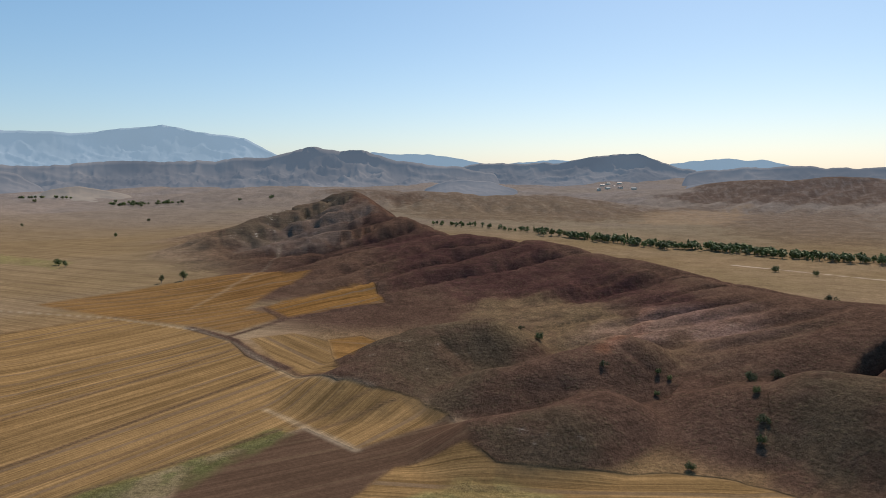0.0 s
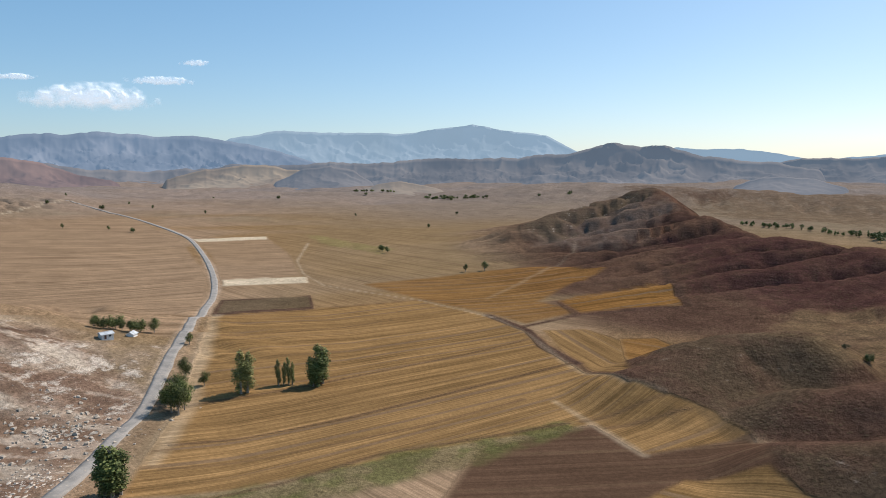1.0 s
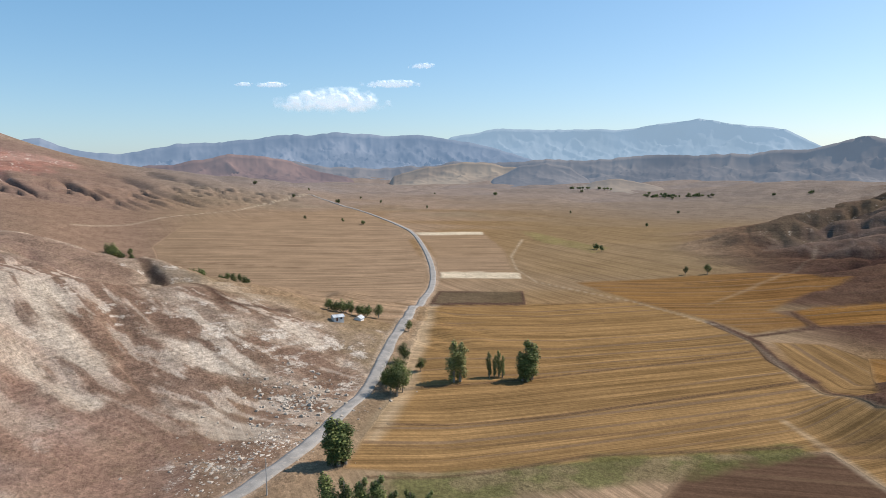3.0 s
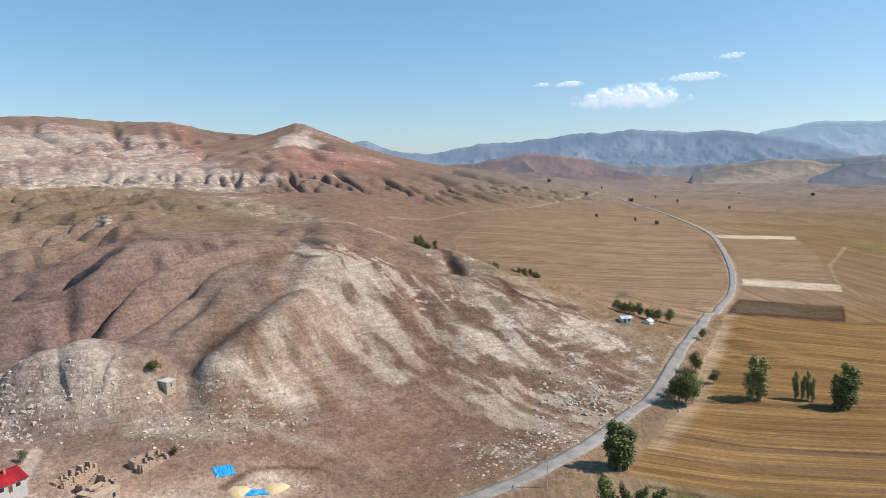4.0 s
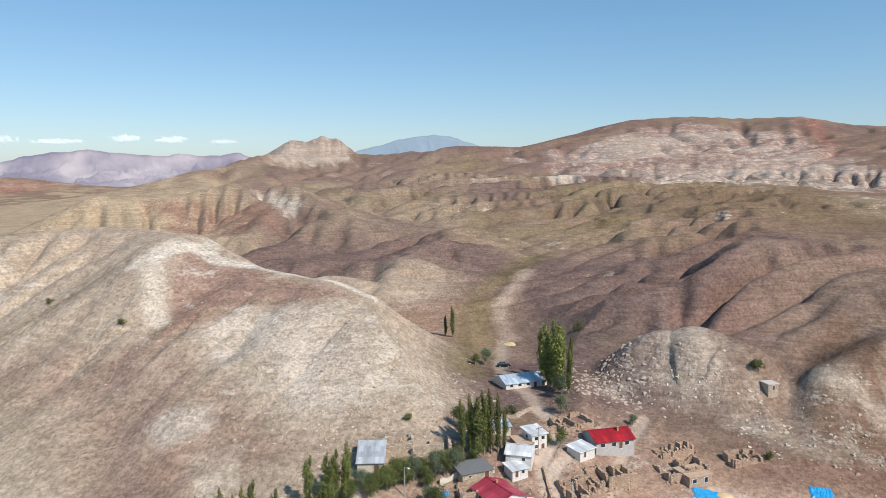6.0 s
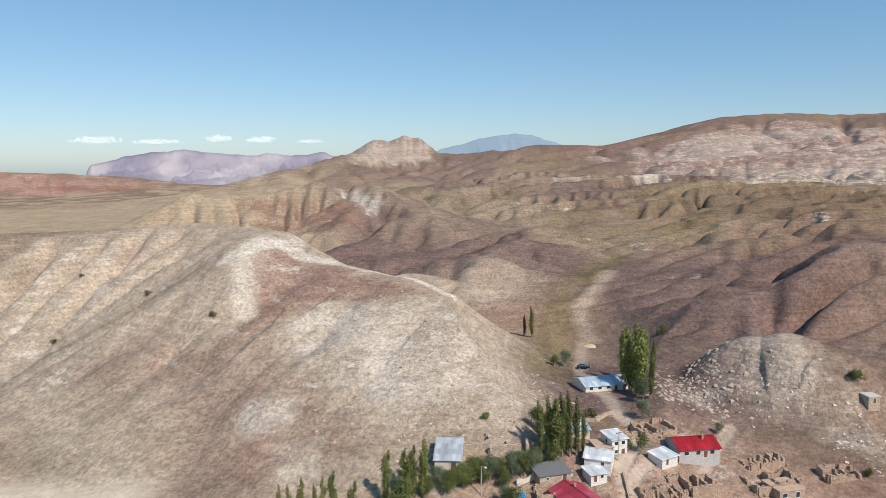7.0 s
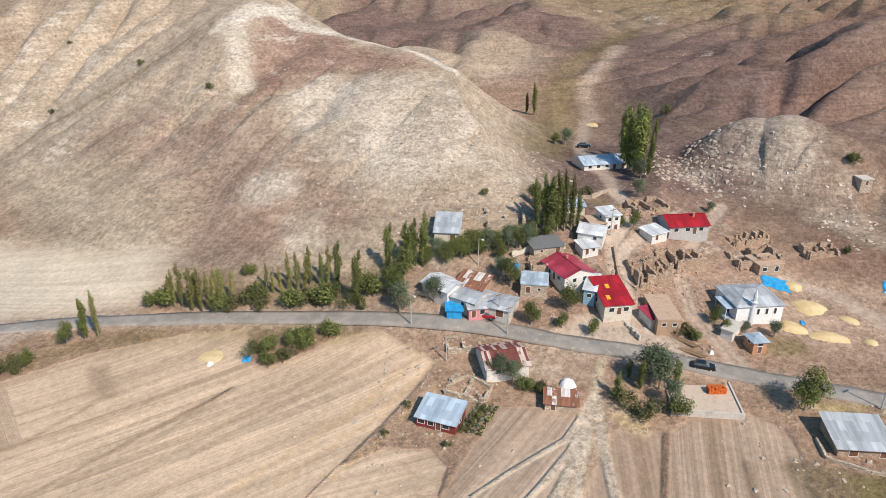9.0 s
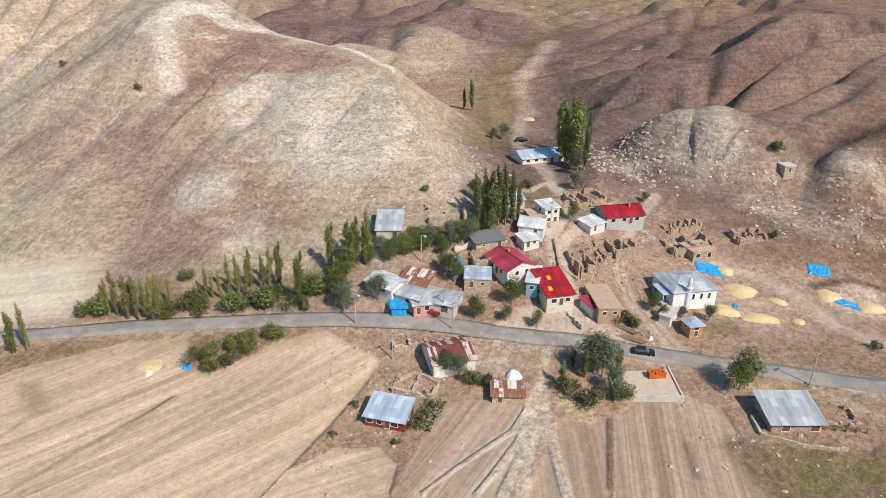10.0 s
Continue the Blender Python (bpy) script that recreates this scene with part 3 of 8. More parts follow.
# cut floor
plot(DIRT, 0.7, 2, 0, None, ((-152, 19), (-157, 25), (-157, 36), (-148, 37), (-145, 25)))
# trodden yards beside the road
plot((0.52, 0.40, 0.305), 0.8, 2, 0, None, ((-103.5, -40.3), (-112, -29), (-101, -23), (-95.4, -29), (-95, -35.5)))
plot((0.56, 0.44, 0.345), 0.85, 1.5, 0, None, ((-110, -36.4), (-116.4, -32.5), (-121, -26), (-118.5, -17.7), (-113.8, -14.5), (-109, -23), (-107, -33)))
# pale flank
plot(CREAM, 0.6, 9, 0.8, None, ((-163, -134), (-182, -98), (-176, -80), (-157, -53), (-142, -56), (-128, -83), (-131, -102), (-144, -127)))
# pink bench
plot(RUSSET, 0.72, 4, 0.1, None, ((-174, -171), (-188, -163), (-186, -138), (-183, -114), (-182, -104), (-169, -109), (-166, -128), (-154, -140), (-148, -146)))
# pale flank
plot(CREAM, 0.45, 12, 0.55, None, ((-174, -318), (-199, -275), (-186, -224), (-149, -196), (-123, -198), (-123, -234)))
# orange brow
plot(RUSSET, 0.85, 10, 0.2, None, ((-425, -440), (-461, -399), (-448, -320), (-413, -305), (-393, -320), (-420, -411)))
# white brow
plot(CHALK, 0.95, 5, 0.7, None, ((-925, -751), (-489, -372), (-497, -349), (-478, -319), (-445, -313), (-483, -362)))
# mauve slope
plot(RUSSET, 0.5, 8, 0.1, None, ((-129, -190), (-144, -153), (-138, -121), (-125, -101), (-119, -86), (-104, -99), (-96, -122), (-100, -155)))
# knob
plot(CHALK, 0.35, 6, 0.5, None, ((-207, -25), (-244, -18), (-209, -5), (-202, 3), (-191, -0), (-186, -15), (-189, -29)))
# white scar
plot(CHALK, 0.3, 3, 0.35, None, ((-229, 39), (-236, 50), (-212, 48), (-200, 46), (-202, 39), (-212, 38)))
# white scar
plot(CHALK, 0.3, 4, 0.35, None, ((-245, 61), (-245, 74), (-226, 87), (-222, 83), (-229, 69), (-238, 61)))
# white scar
plot(CHALK, 0.3, 3, 0.35, None, ((-224, 75), (-214, 80), (-190, 75), (-191, 70), (-205, 72)))
# white scar
plot(CHALK, 0.25, 4, 0.35, None, ((-184, -1), (-194, 18), (-195, 31), (-183, 44), (-167, 38), (-176, 19), (-180, 2)))
# streaky slope
plot((0.31, 0.235, 0.185), 0.5, 14, 0.5, None, ((-259, 76), (-253, 99), (-236, 147), (-195, 178), (-169, 151), (-141, 104), (-132, 84), (-144, 76), (-177, 111), (-214, 113), (-239, 98)))
# stony slope
plot(CREAM, 0.25, 8, 0.3, None, ((-188, -0), (-217, 24), (-197, 49), (-164, 40), (-171, 13)))
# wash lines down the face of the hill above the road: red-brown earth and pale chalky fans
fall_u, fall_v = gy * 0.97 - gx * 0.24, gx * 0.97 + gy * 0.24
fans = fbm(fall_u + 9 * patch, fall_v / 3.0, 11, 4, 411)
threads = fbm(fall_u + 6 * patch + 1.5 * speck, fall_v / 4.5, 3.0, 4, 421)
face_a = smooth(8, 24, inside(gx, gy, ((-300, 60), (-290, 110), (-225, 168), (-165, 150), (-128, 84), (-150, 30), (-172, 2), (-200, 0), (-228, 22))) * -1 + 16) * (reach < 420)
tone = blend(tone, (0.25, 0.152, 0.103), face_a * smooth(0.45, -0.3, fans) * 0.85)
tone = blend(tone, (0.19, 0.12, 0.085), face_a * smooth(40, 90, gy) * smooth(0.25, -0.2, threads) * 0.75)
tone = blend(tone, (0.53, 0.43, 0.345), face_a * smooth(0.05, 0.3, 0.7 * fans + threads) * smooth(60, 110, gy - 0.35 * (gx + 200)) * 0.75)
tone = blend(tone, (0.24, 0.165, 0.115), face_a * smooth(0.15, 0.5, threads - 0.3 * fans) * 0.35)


def fan(wide, strength, points):
    """A pale chalky wash: ragged along its sides and thin at its ends."""
    k = near_box(points, wide * 2)
    d, _, _ = along(gx[k], gy[k], np.array(points, float))
    m = smooth(1.3, 0.0, d / wide - 0.6 * fans[k] - 0.7 * threads[k] - 0.6 * speck[k]) * strength * 0.66
    tone[k] = blend(tone[k], (0.63, 0.53, 0.415), m)
    stone[k] = np.maximum(stone[k] * (1 - m), 0.25 * m)


fan(7.5, 0.8, ((-244, 64), (-225, 58), (-214, 63)))
fan(4.5, 0.75, ((-210, 68), (-196, 75)))
fan(6, 0.5, ((-266, 74), (-256, 71)))
fan(6, 0.7, ((-252, 86), (-232, 82), (-214, 86)))
fan(6.5, 0.9, ((-213, 42), (-201, 43), (-190, 43)))
fan(5, 0.85, ((-200, 22), (-194, 31), (-189, 39)))
fan(3.5, 0.6, ((-183, 4), (-178, 12), (-174, 24)))
fan(4, 0.75, ((-178, 28), (-171, 37), (-166, 44)))
fan(5, 0.55, ((-205, 52), (-192, 57), (-182, 58)))
fan(9, 0.5, ((-250, 124), (-225, 134), (-200, 150)))
fan(7, 0.55, ((-225, 108), (-195, 118), (-172, 132)))
fan(6, 0.6, ((-185, 92), (-165, 100), (-148, 103)))
# the rocky knob: a chalky dome
fan(10, 0.7, ((-212, -12), (-203, -8), (-196, -4)))
fan(6, 0.6, ((-192, -12), (-187, -10)))
# bank
plot(CREAM, 0.3, 8, 0.3, None, ((-696, 59), (-712, 118), (-475, 160), (-363, 190), (-225, 165), (-236, 147), (-394, 169), (-436, 116)))
# red patch
plot(RUSSET, 0.8, 20, 0.1, None, ((-711, 83), (-881, 160), (-957, 230), (-730, 163), (-706, 111)))
# russet foot
plot(RUSSET, 0.5, 12, 0.1, None, ((-230, 53), (-204, 69), (-164, 86), (-142, 68), (-151, 45), (-183, 45)))
# earth bank
plot(RUSSET, 0.6, 4, 0.1, None, ((-179, 1), (-175, 14), (-174, 34), (-165, 33), (-162, 12), (-163, 1)))
# olive top
plot(OLIVE, 0.32, 25, 0.05, None, ((-800, -222), (-825, -56), (-710, 89), (-572, 142), (-418, 69), (-490, -16), (-507, -90), (-645, -159)))
# white digs
plot(CHALK, 0.9, 10, 0.5, None, ((-762, -276), (-820, -266), (-819, -218), (-1054, -216), (-812, -163), (-816, -204), (-800, -253)))
# cone
plot(CHALK, 0.5, 10, 0.7, None, ((-1576, 351), (-1603, 416), (-1456, 407), (-1385, 290)))
# white screes
plot(CHALK, 0.15, 35, 0.6, None, ((-1419, -342), (-1513, -281), (-1722, -198), (-1791, -115), (-1774, -49), (-1684, 146), (-1187, 159), (-1064, 58), (-1150, -93), (-1082, -188), (-1232, -298)))
# white screes
plot(CHALK, 0.3, 30, 0.6, None, ((-1204, -150), (-1206, 66), (-1105, 238), (-927, 154), (-737, 5), (-844, -100)))
# red cliffs
plot(REDROCK, 0.8, 25, 0.3, None, ((-1879, 134), (-1859, 176), (-1346, 170), (-1218, 134), (-1638, 142)))
# red cliffs
plot(REDROCK, 0.7, 25, 0.3, None, ((-1359, 294), (-1409, 388), (-1340, 522), (-1118, 336), (-1110, 249)))
# red left cliffs
plot(REDROCK, 0.7, 60, 0.3, None, ((-916, -1763), (-1079, -1678), (-1210, -1499), (-1043, -1428), (-837, -1627)))
# grey peak
plot(CREAM, 0.8, 25, 0.2, None, ((-1157, -879), (-1298, -893), (-1297, -849), (-1345, -821), (-1315, -750), (-1247, -803)))
# grey peak
plot((0.52, 0.44, 0.36), 0.85, 16, 0.35, None, ((-1290, -975), (-1340, -905), (-1375, -850), (-1400, -800), (-1330, -760), (-1255, -800), (-1215, -885), (-1235, -950)))
# mesa flank
plot(SOIL, 0.75, 30, 0, None, ((482, 1574), (579, 1617), (1107, 2677), (1427, 2892), (893, 1421), (1837, 2502), (852, 1156), (642, 1296), (536, 1430)))
# dark upland
plot(UMBER, 0.6, 40, 0, None, ((-280, 1557), (267, 1893), (370, 1292), (555, 1364), (284, 1081), (-21, 1090), (-98, 1285)))
# valley slope
plot(UMBER, 0.45, 30, 0, None, ((379, 1030), (574, 1307), (703, 1114), (483, 762), (411, 827), (384, 923)))
# scabby dome
plot(STONEGRASS, 0.7, 8, 0.12, None, ((-32, 232), (-20, 289), (11, 303), (31, 266), (16, 208), (2, 201), (-22, 212)))
# scabby dome
plot(STONEGRASS, 0.6, 6, 0.12, None, ((10, 171), (32, 179), (40, 164), (33, 156), (15, 159)))
# scabby dome
plot(STONEGRASS, 0.7, 8, 0.05, None, ((83, 172), (111, 194), (111, 164), (94, 137), (84, 145), (79, 161)))
# wine-red earth of the ridge face with its shade painted in, tan flats between the mounds, the pale stony tail
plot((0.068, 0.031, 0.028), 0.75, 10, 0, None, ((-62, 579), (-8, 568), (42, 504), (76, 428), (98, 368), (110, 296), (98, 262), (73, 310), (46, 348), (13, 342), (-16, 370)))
# flats painted a lighter tan for the sun lying on them
plot((0.19, 0.125, 0.068), 0.75, 7, 0, None, ((13, 338), (34, 346), (62, 343), (76, 281), (74, 254), (50, 216), (41, 257), (31, 254), (22, 260), (7, 264)))
plot((0.17, 0.105, 0.06), 0.65, 6, 0, None, ((64, 215), (89, 262), (93, 245), (87, 229), (69, 211)))
track((0.24, 0.10, 0.055), 5, 0.6, 2.5, ((50, 216), (59, 228), (84, 284)))
plot((0.19, 0.14, 0.112), 0.6, 14, 0.1, None, ((-190, 617), (-270, 1100), (-98, 736), (-74, 684), (-83, 595), (-126, 561), (-161, 562)))
# scabby tail
plot(STONEGRASS, 0.7, 15, 0.2, None, ((-198, 620), (-270, 1103), (-252, 1397), (-96, 725), (-119, 688), (-152, 616), (-183, 605)))
# red bench
plot(RUSSET, 0.5, 10, 0.1, None, ((61, 273), (96, 284), (116, 238), (103, 225), (79, 242), (53, 218)))
# dark plot
plot(SOIL, 0.3, 4, 0, None, ((119, 203), (132, 207), (138, 196), (127, 179), (120, 195)))
# valley meadow
plot(STRAW, 0.3, 25, 0, None, ((-4, 999), (142, 816), (293, 701), (399, 628), (241, 377), (231, 462), (205, 694), (107, 803)))
# far bright field
plot(STRAW, 0.7, 20, 0, None, ((282, 1073), (363, 1199), (577, 1327), (442, 1062), (379, 1030)))
# dark copse slope
plot(SOIL, 0.6, 20, 0, None, ((-119, 1425), (-51, 1427), (-26, 1313), (-89, 1318)))
# road shoulder
track(DIRT, 6.5, 0.25, 1, ((-41.9, -143.1), (-52.5, -139.6), (-61.3, -132.6), (-70.8, -120.0), (-78.6, -104.8), (-88.7, -84.7), (-97.5, -64.1), (-103.7, -49.2), (-106.4, -38.8), (-109.2, -28.8), (-112.7, -19.3), (-114.0, -10.6), (-115.9, -3.2), (-118.3, 5.7), (-120.4, 18.3), (-125.6, 73.2), (-129.2, 88.8), (-137.2, 106.1), (-150.6, 128.0), (-159.5, 144.4), (-168.0, 157.0), (-179.2, 172.2), (-198.5, 198.5), (-217.4, 224.4), (-247.7, 266.0), (-296.9, 328.9), (-357.3, 392.5), (-434.9, 466.4), (-544.8, 565.9), (-649.9, 638.5), (-789.0, 721.5), (-925.0, 793.1), (-1070.8, 832.3)))
# verge track
track(DIRT, 5, 0.8, 1.5, ((-48.5, -131.7), (-58.5, -127.9), (-64.7, -127.1), (-73.0, -117.8)))
# lane
track(LANE, 4.6, 0.95, 0.9, ((-113.9, -18.1), (-120.3, -23.6), (-126.5, -28.4), (-133.5, -32.2), (-139.8, -35.2), (-145.8, -35.2), (-153.6, -35.3), (-161.7, -38.2), (-166.8, -42.7)))
# lane
track(LANE, 3.6, 0.7, 0.9, ((-117.8, -4.5), (-123.5, -9.5), (-128.8, -15.4), (-137.5, -19.7), (-147.4, -20.8), (-158.9, -20.2), (-176.9, -18.3)))
# lane
track(LANE, 9, 0.95, 2, ((-112.7, -30.0), (-114.0, -25.0), (-114.1, -17.6)))
# heap track
track(LANE, 3.6, 0.7, 1.2, ((-133.6, 35.2), (-139.6, 22.5), (-148.2, 16.5), (-152.6, 8.6), (-153.1, -0.9)))
# valley lane
track(LANE, 4, 0.7, 1.5, ((-166.8, -42.7), (-176.0, -47.5), (-190.0, -58.5), (-207.0, -66.5), (-225.0, -71.0), (-244.0, -77.0)))
# field track
track(PALE, 1.6, 0.95, 0.6, ((-72.4, -19.6), (-84.4, -21.7), (-92.8, -22.9), (-97.8, -24.7), (-106.5, -26.3)))
# field track wide
track(STUBBLE, 6, 0.5, 2, ((-71.2, -21.6), (-84.1, -22.0), (-92.8, -22.9)))
# fan of wheel tracks from the yard into the ploughed plot
track((0.66, 0.55, 0.44), 0.7, 0.9, 0.4, ((-97.9, -24.4), (-93.3, -24.0), (-87.1, -22.2), (-80.4, -20.9), (-76.2, -19.8), (-66.0, -17.6)))
track((0.62, 0.51, 0.40), 1.7, 0.85, 0.6, ((-97.9, -24.4), (-93.3, -24.8), (-85.5, -25.3), (-80.0, -27.6), (-75.0, -29.7), (-66.0, -33.0)))
track((0.62, 0.51, 0.40), 1.7, 0.85, 0.6, ((-97.9, -24.4), (-92.0, -24.2), (-83.4, -23.6), (-73.4, -25.0), (-64.0, -26.6)))
track((0.62, 0.51, 0.40), 1.7, 0.85, 0.6, ((-95.0, -24.2), (-88.0, -23.0), (-80.4, -22.2), (-74.9, -22.2), (-66.0, -22.0)))
track((0.62, 0.51, 0.40), 1.7, 0.85, 0.6, ((-96.5, -23.6), (-88.3, -20.3), (-79.1, -15.8), (-70.0, -11.0)))
# spilt grain
plot((0.56, 0.42, 0.24), 0.75, 1.2, 0, None, ((-96.5, -20.2), (-95.2, -14.6), (-92.6, -14.6), (-92.4, -18.6), (-94.4, -20.8)))
plot((0.60, 0.46, 0.24), 0.8, 1.2, 0, None, ((-113.4, 6.2), (-116.4, 11.2), (-117.9, 15.4), (-115.6, 16.2), (-112.3, 9.6)))
# field divide
track(UMBER, 0.9, 0.5, 0.5, ((-37.8, -85.5), (-53.5, -82.7), (-68.9, -78.8)))
# field divide
track(UMBER, 0.8, 0.45, 0.5, ((-40.1, -97.2), (-54.2, -95.8)))
# plot divide
track(UMBER, 0.9, 0.5, 0.5, ((-79.9, -8.7), (-94.4, -11.9)))
# plot divide
track(UMBER, 0.9, 0.5, 0.5, ((-87.1, 2.1), (-94.0, 0.0)))
# ditch
track(SOIL, 5, 1, 1.5, ((-120.1, 325.3), (-91.1, 299.3), (-77.0, 274.7), (-58.7, 253.3)))
# ditch
track(SOIL, 3.5, 1, 1.5, ((-96.5, 305.0), (-76.2, 332.1), (-52.0, 342.8), (-27.2, 349.3), (-36.1, 391.2), (-48.0, 436.6)))
# ditch
track(SOIL, 3, 0.7, 1.5, ((-58.7, 253.3), (-33.3, 216.5)))
# ditch
track(SOIL, 3, 0.7, 1.5, ((-76.2, 332.1), (-93.1, 361.4)))
# field margin
track(PALE, 2, 0.15, 1.5, ((-170.5, 350.1), (-116.2, 321.9), (-89.4, 293.7), (-64.5, 255.5), (-35.2, 217.1), (-22.2, 212.2)))
# field margin
track(PALE, 1.6, 0.2, 1.2, ((-54.7, 208.4), (-35.7, 188.9), (-23.0, 175.5)))
# field row
track(UMBER, 1.6, 0.75, 0.6, ((-154.1, 154.3), (-141.7, 176.3), (-131.2, 197.5), (-102.6, 249.1), (-86.8, 282.9)))
# field row
track(UMBER, 1.8, 0.8, 0.6, ((-134.5, 130.2), (-122.3, 147.1), (-107.1, 170.3), (-74.7, 228.0), (-60.5, 252.5)))
# field row
track(UMBER, 1.3, 0.6, 0.6, ((-125.9, 117.8), (-107.7, 141.1), (-83.7, 173.6), (-64.2, 206.7)))
# field row
track(UMBER, 1.3, 0.6, 0.6, ((-196.6, 212.5), (-178.1, 253.9), (-156.9, 298.5)))
# field row
track(UMBER, 1.6, 0.7, 0.6, ((-114.7, 104.5), (-97.6, 127.9), (-85.2, 151.6), (-46.3, 191.2)))
# field row
track(UMBER, 1.4, 0.6, 0.8, ((-43.0, 193.8), (-22.0, 210.9)))
# field row
track(UMBER, 1.4, 0.6, 0.8, ((-35.2, 191.0), (-14.8, 207.2)))
# field row
track(UMBER, 2.5, 0.6, 1, ((-227.1, 385.8), (-172.9, 415.8), (-123.9, 475.9), (-95.9, 495.0)))
# field row
track(UMBER, 3, 0.5, 1, ((-202.6, 309.5), (-170.2, 349.0), (-130.8, 359.0)))
# field row
track(UMBER, 3, 0.5, 1, ((-483.0, 243.8), (-402.1, 301.7), (-341.9, 355.5)))
# field row
track(UMBER, 2.5, 0.5, 1, ((-545.0, 320.3), (-496.4, 385.4), (-423.4, 446.9)))
# field row
track(UMBER, 2.5, 0.6, 1, ((-336.1, 227.3), (-272.4, 233.4), (-245.6, 239.7)))
# verge
track(STRAW, 7, 0.6, 2, ((-124.3, 86.3), (-140.4, 120.1), (-155.6, 145.9), (-176.7, 176.8), (-205.4, 215.5)))
# hill track
track(PALE, 3.5, 0.5, 1.5, ((-654.2, 247.7), (-832.0, 421.7), (-882.5, 558.4), (-1070.8, 832.3)))
# brow
track(CHALK, 6, 1, 2, ((-173.0, -177.9), (-186.9, -175.3), (-192.3, -167.2), (-306.8, -235.2), (-297.6, -192.5), (-189.4, -111.9), (-188.9, -102.4)))
# brow
track(CHALK, 7, 0.8, 3, ((-172.6, -173.7), (-163.0, -163.5), (-154.3, -155.0)))
# ridge track
track(DIRT, 3, 0.6, 1.5, ((-380.3, 8.0), (-409.9, 67.5), (-415.1, 124.9)))
# gully bed
track(OLIVE, 14, 0.5, 7, ((-406.1, -108.4), (-300.0, -104.1), (-190.0, -73.0)))
# valley track
track(DIRT, 6, 0.5, 3, ((-249.6, -75.8), (-281.4, -90.3), (-357.1, -98.6)))
# river road
track(DIRT, 4, 0.7, 2, ((257.8, 616.7), (304.9, 524.5), (343.3, 460.8)))
# dark ditch, the gully's shadow painted in as a soil-coloured strip
track(SOIL, 5, 0.8, 2, ((-476.2, 151.7), (-380.7, 180.9), (-234.7, 141.8), (-226.5, 162.9)))
# pond edge
track(SOIL, 2.2, 0.9, 0.8, ((-236.5, 259.9), (-268.1, 302.1), (-233.1, 335.0), (-211.4, 305.5), (-236.5, 259.9)))
# plaza
track(LANE, 5, 0.8, 2, ((-108.7, -34.1), (-110.4, -28.1), (-115.8, -22.3), (-117.7, -19.1)))
# lane
track(LANE, 4, 0.8, 1, ((-133.5, -32.2), (-140.1, -32.1), (-151.9, -29.1), (-156.4, -27.6)))
# stubble trace
track(PALE, 1.6, 0.3, 1, ((-395.2, 567.3), (-329.5, 457.4), (-286.3, 404.3), (-246.1, 369.3), (-170.2, 349.0), (-116.5, 320.7)))
# stubble trace
track(PALE, 2, 0.15, 1.5, ((-135.8, 364.4), (-125.5, 507.8), (-133.1, 567.7)))
# headland
track(PALE, 4, 0.3, 2.5, ((-129.5, 119.2), (-153.7, 156.5), (-192.4, 206.1), (-233.3, 258.6)))
# foot track
track(PALE, 2, 0.6, 1, ((-116.9, 18.6), (-114.3, 23.2), (-112.2, 28.6)))
# cut bank
track(UMBER, 1.8, 0.7, 0.7, ((-153.7, 18.7), (-159.1, 25.5), (-158.5, 32.8), (-156.1, 39.9)))
# lane ruts
track(RUBBLE, 0.5, 0.5, 0.4, ((-118.5, -4.8), (-123.7, -9.7), (-128.9, -15.5), (-137.6, -19.6), (-147.2, -20.6)))
# foot track
track(PALE, 2, 0.6, 1, ((-118.9, 22.6), (-117.8, 29.1)))


# the pale hill above the village: chalk rim, pink bench, scarred flank, mauve water courses
plot((0.52, 0.425, 0.31), 0.55, 7, 0.15, None, ((-85, -172), (-108, -205), (-114, -189), (-125, -177), (-125, -153), (-116, -134), (-102, -118), (-84, -140)))
plot((0.36, 0.255, 0.205), 0.6, 6, 0.05, None, ((-133, -173), (-134, -158), (-140, -142), (-147, -128), (-134, -126), (-118, -124), (-103, -112), (-98, -113), (-113, -134), (-126, -158)))
plot((0.38, 0.25, 0.20), 0.75, 3, 0.05, None, ((-170, -165), (-183, -166), (-185, -158), (-184, -143), (-185, -129), (-187, -114), (-180, -107), (-171, -119), (-166, -138), (-161, -142), (-153, -144), (-159, -155)))
plot(CHALK, 0.55, 5, 0.8, None, ((-151, -140), (-165, -136), (-170, -118), (-180, -104), (-168, -91), (-138, -74), (-129, -78), (-129, -92), (-135, -107), (-140, -122)))
plot(CHALK, 0.7, 3, 0.75, None, ((-120, -123), (-127, -120), (-127, -111), (-121, -107), (-116, -113), (-116, -120)))
plot((0.30, 0.235, 0.12), 0.5, 3, 0, None, ((-142, -118), (-146, -115), (-142, -108), (-138, -110)))
plot(CREAM, 0.6, 4, 0.5, None, ((-150, -272), (-157, -267), (-153, -253), (-140, -243), (-131, -245)))
plot(CREAM, 0.65, 3, 0.5, None, ((-169, -234), (-181, -232), (-174, -228), (-164, -230)))
plot(CREAM, 0.6, 6, 0.5, None, ((-183, -317), (-188, -299), (-176, -275), (-167, -287), (-163, -288)))
track((0.74, 0.65, 0.55), 5, 0.9, 1.2, ((-170, -178), (-177, -174), (-187, -171), (-189, -165), (-187, -160), (-189, -147), (-190, -135), (-191, -124), (-191, -114), (-188, -102)))
track((0.68, 0.58, 0.47), 5, 0.85, 1.6, ((-172, -177), (-169, -170), (-163, -165), (-157, -158), (-153, -151)))
track((0.27, 0.20, 0.13), 2.5, 0.6, 1.5, ((-112, -232), (-120, -227), (-136, -229), (-143, -219), (-154, -210), (-165, -203), (-171, -192)))
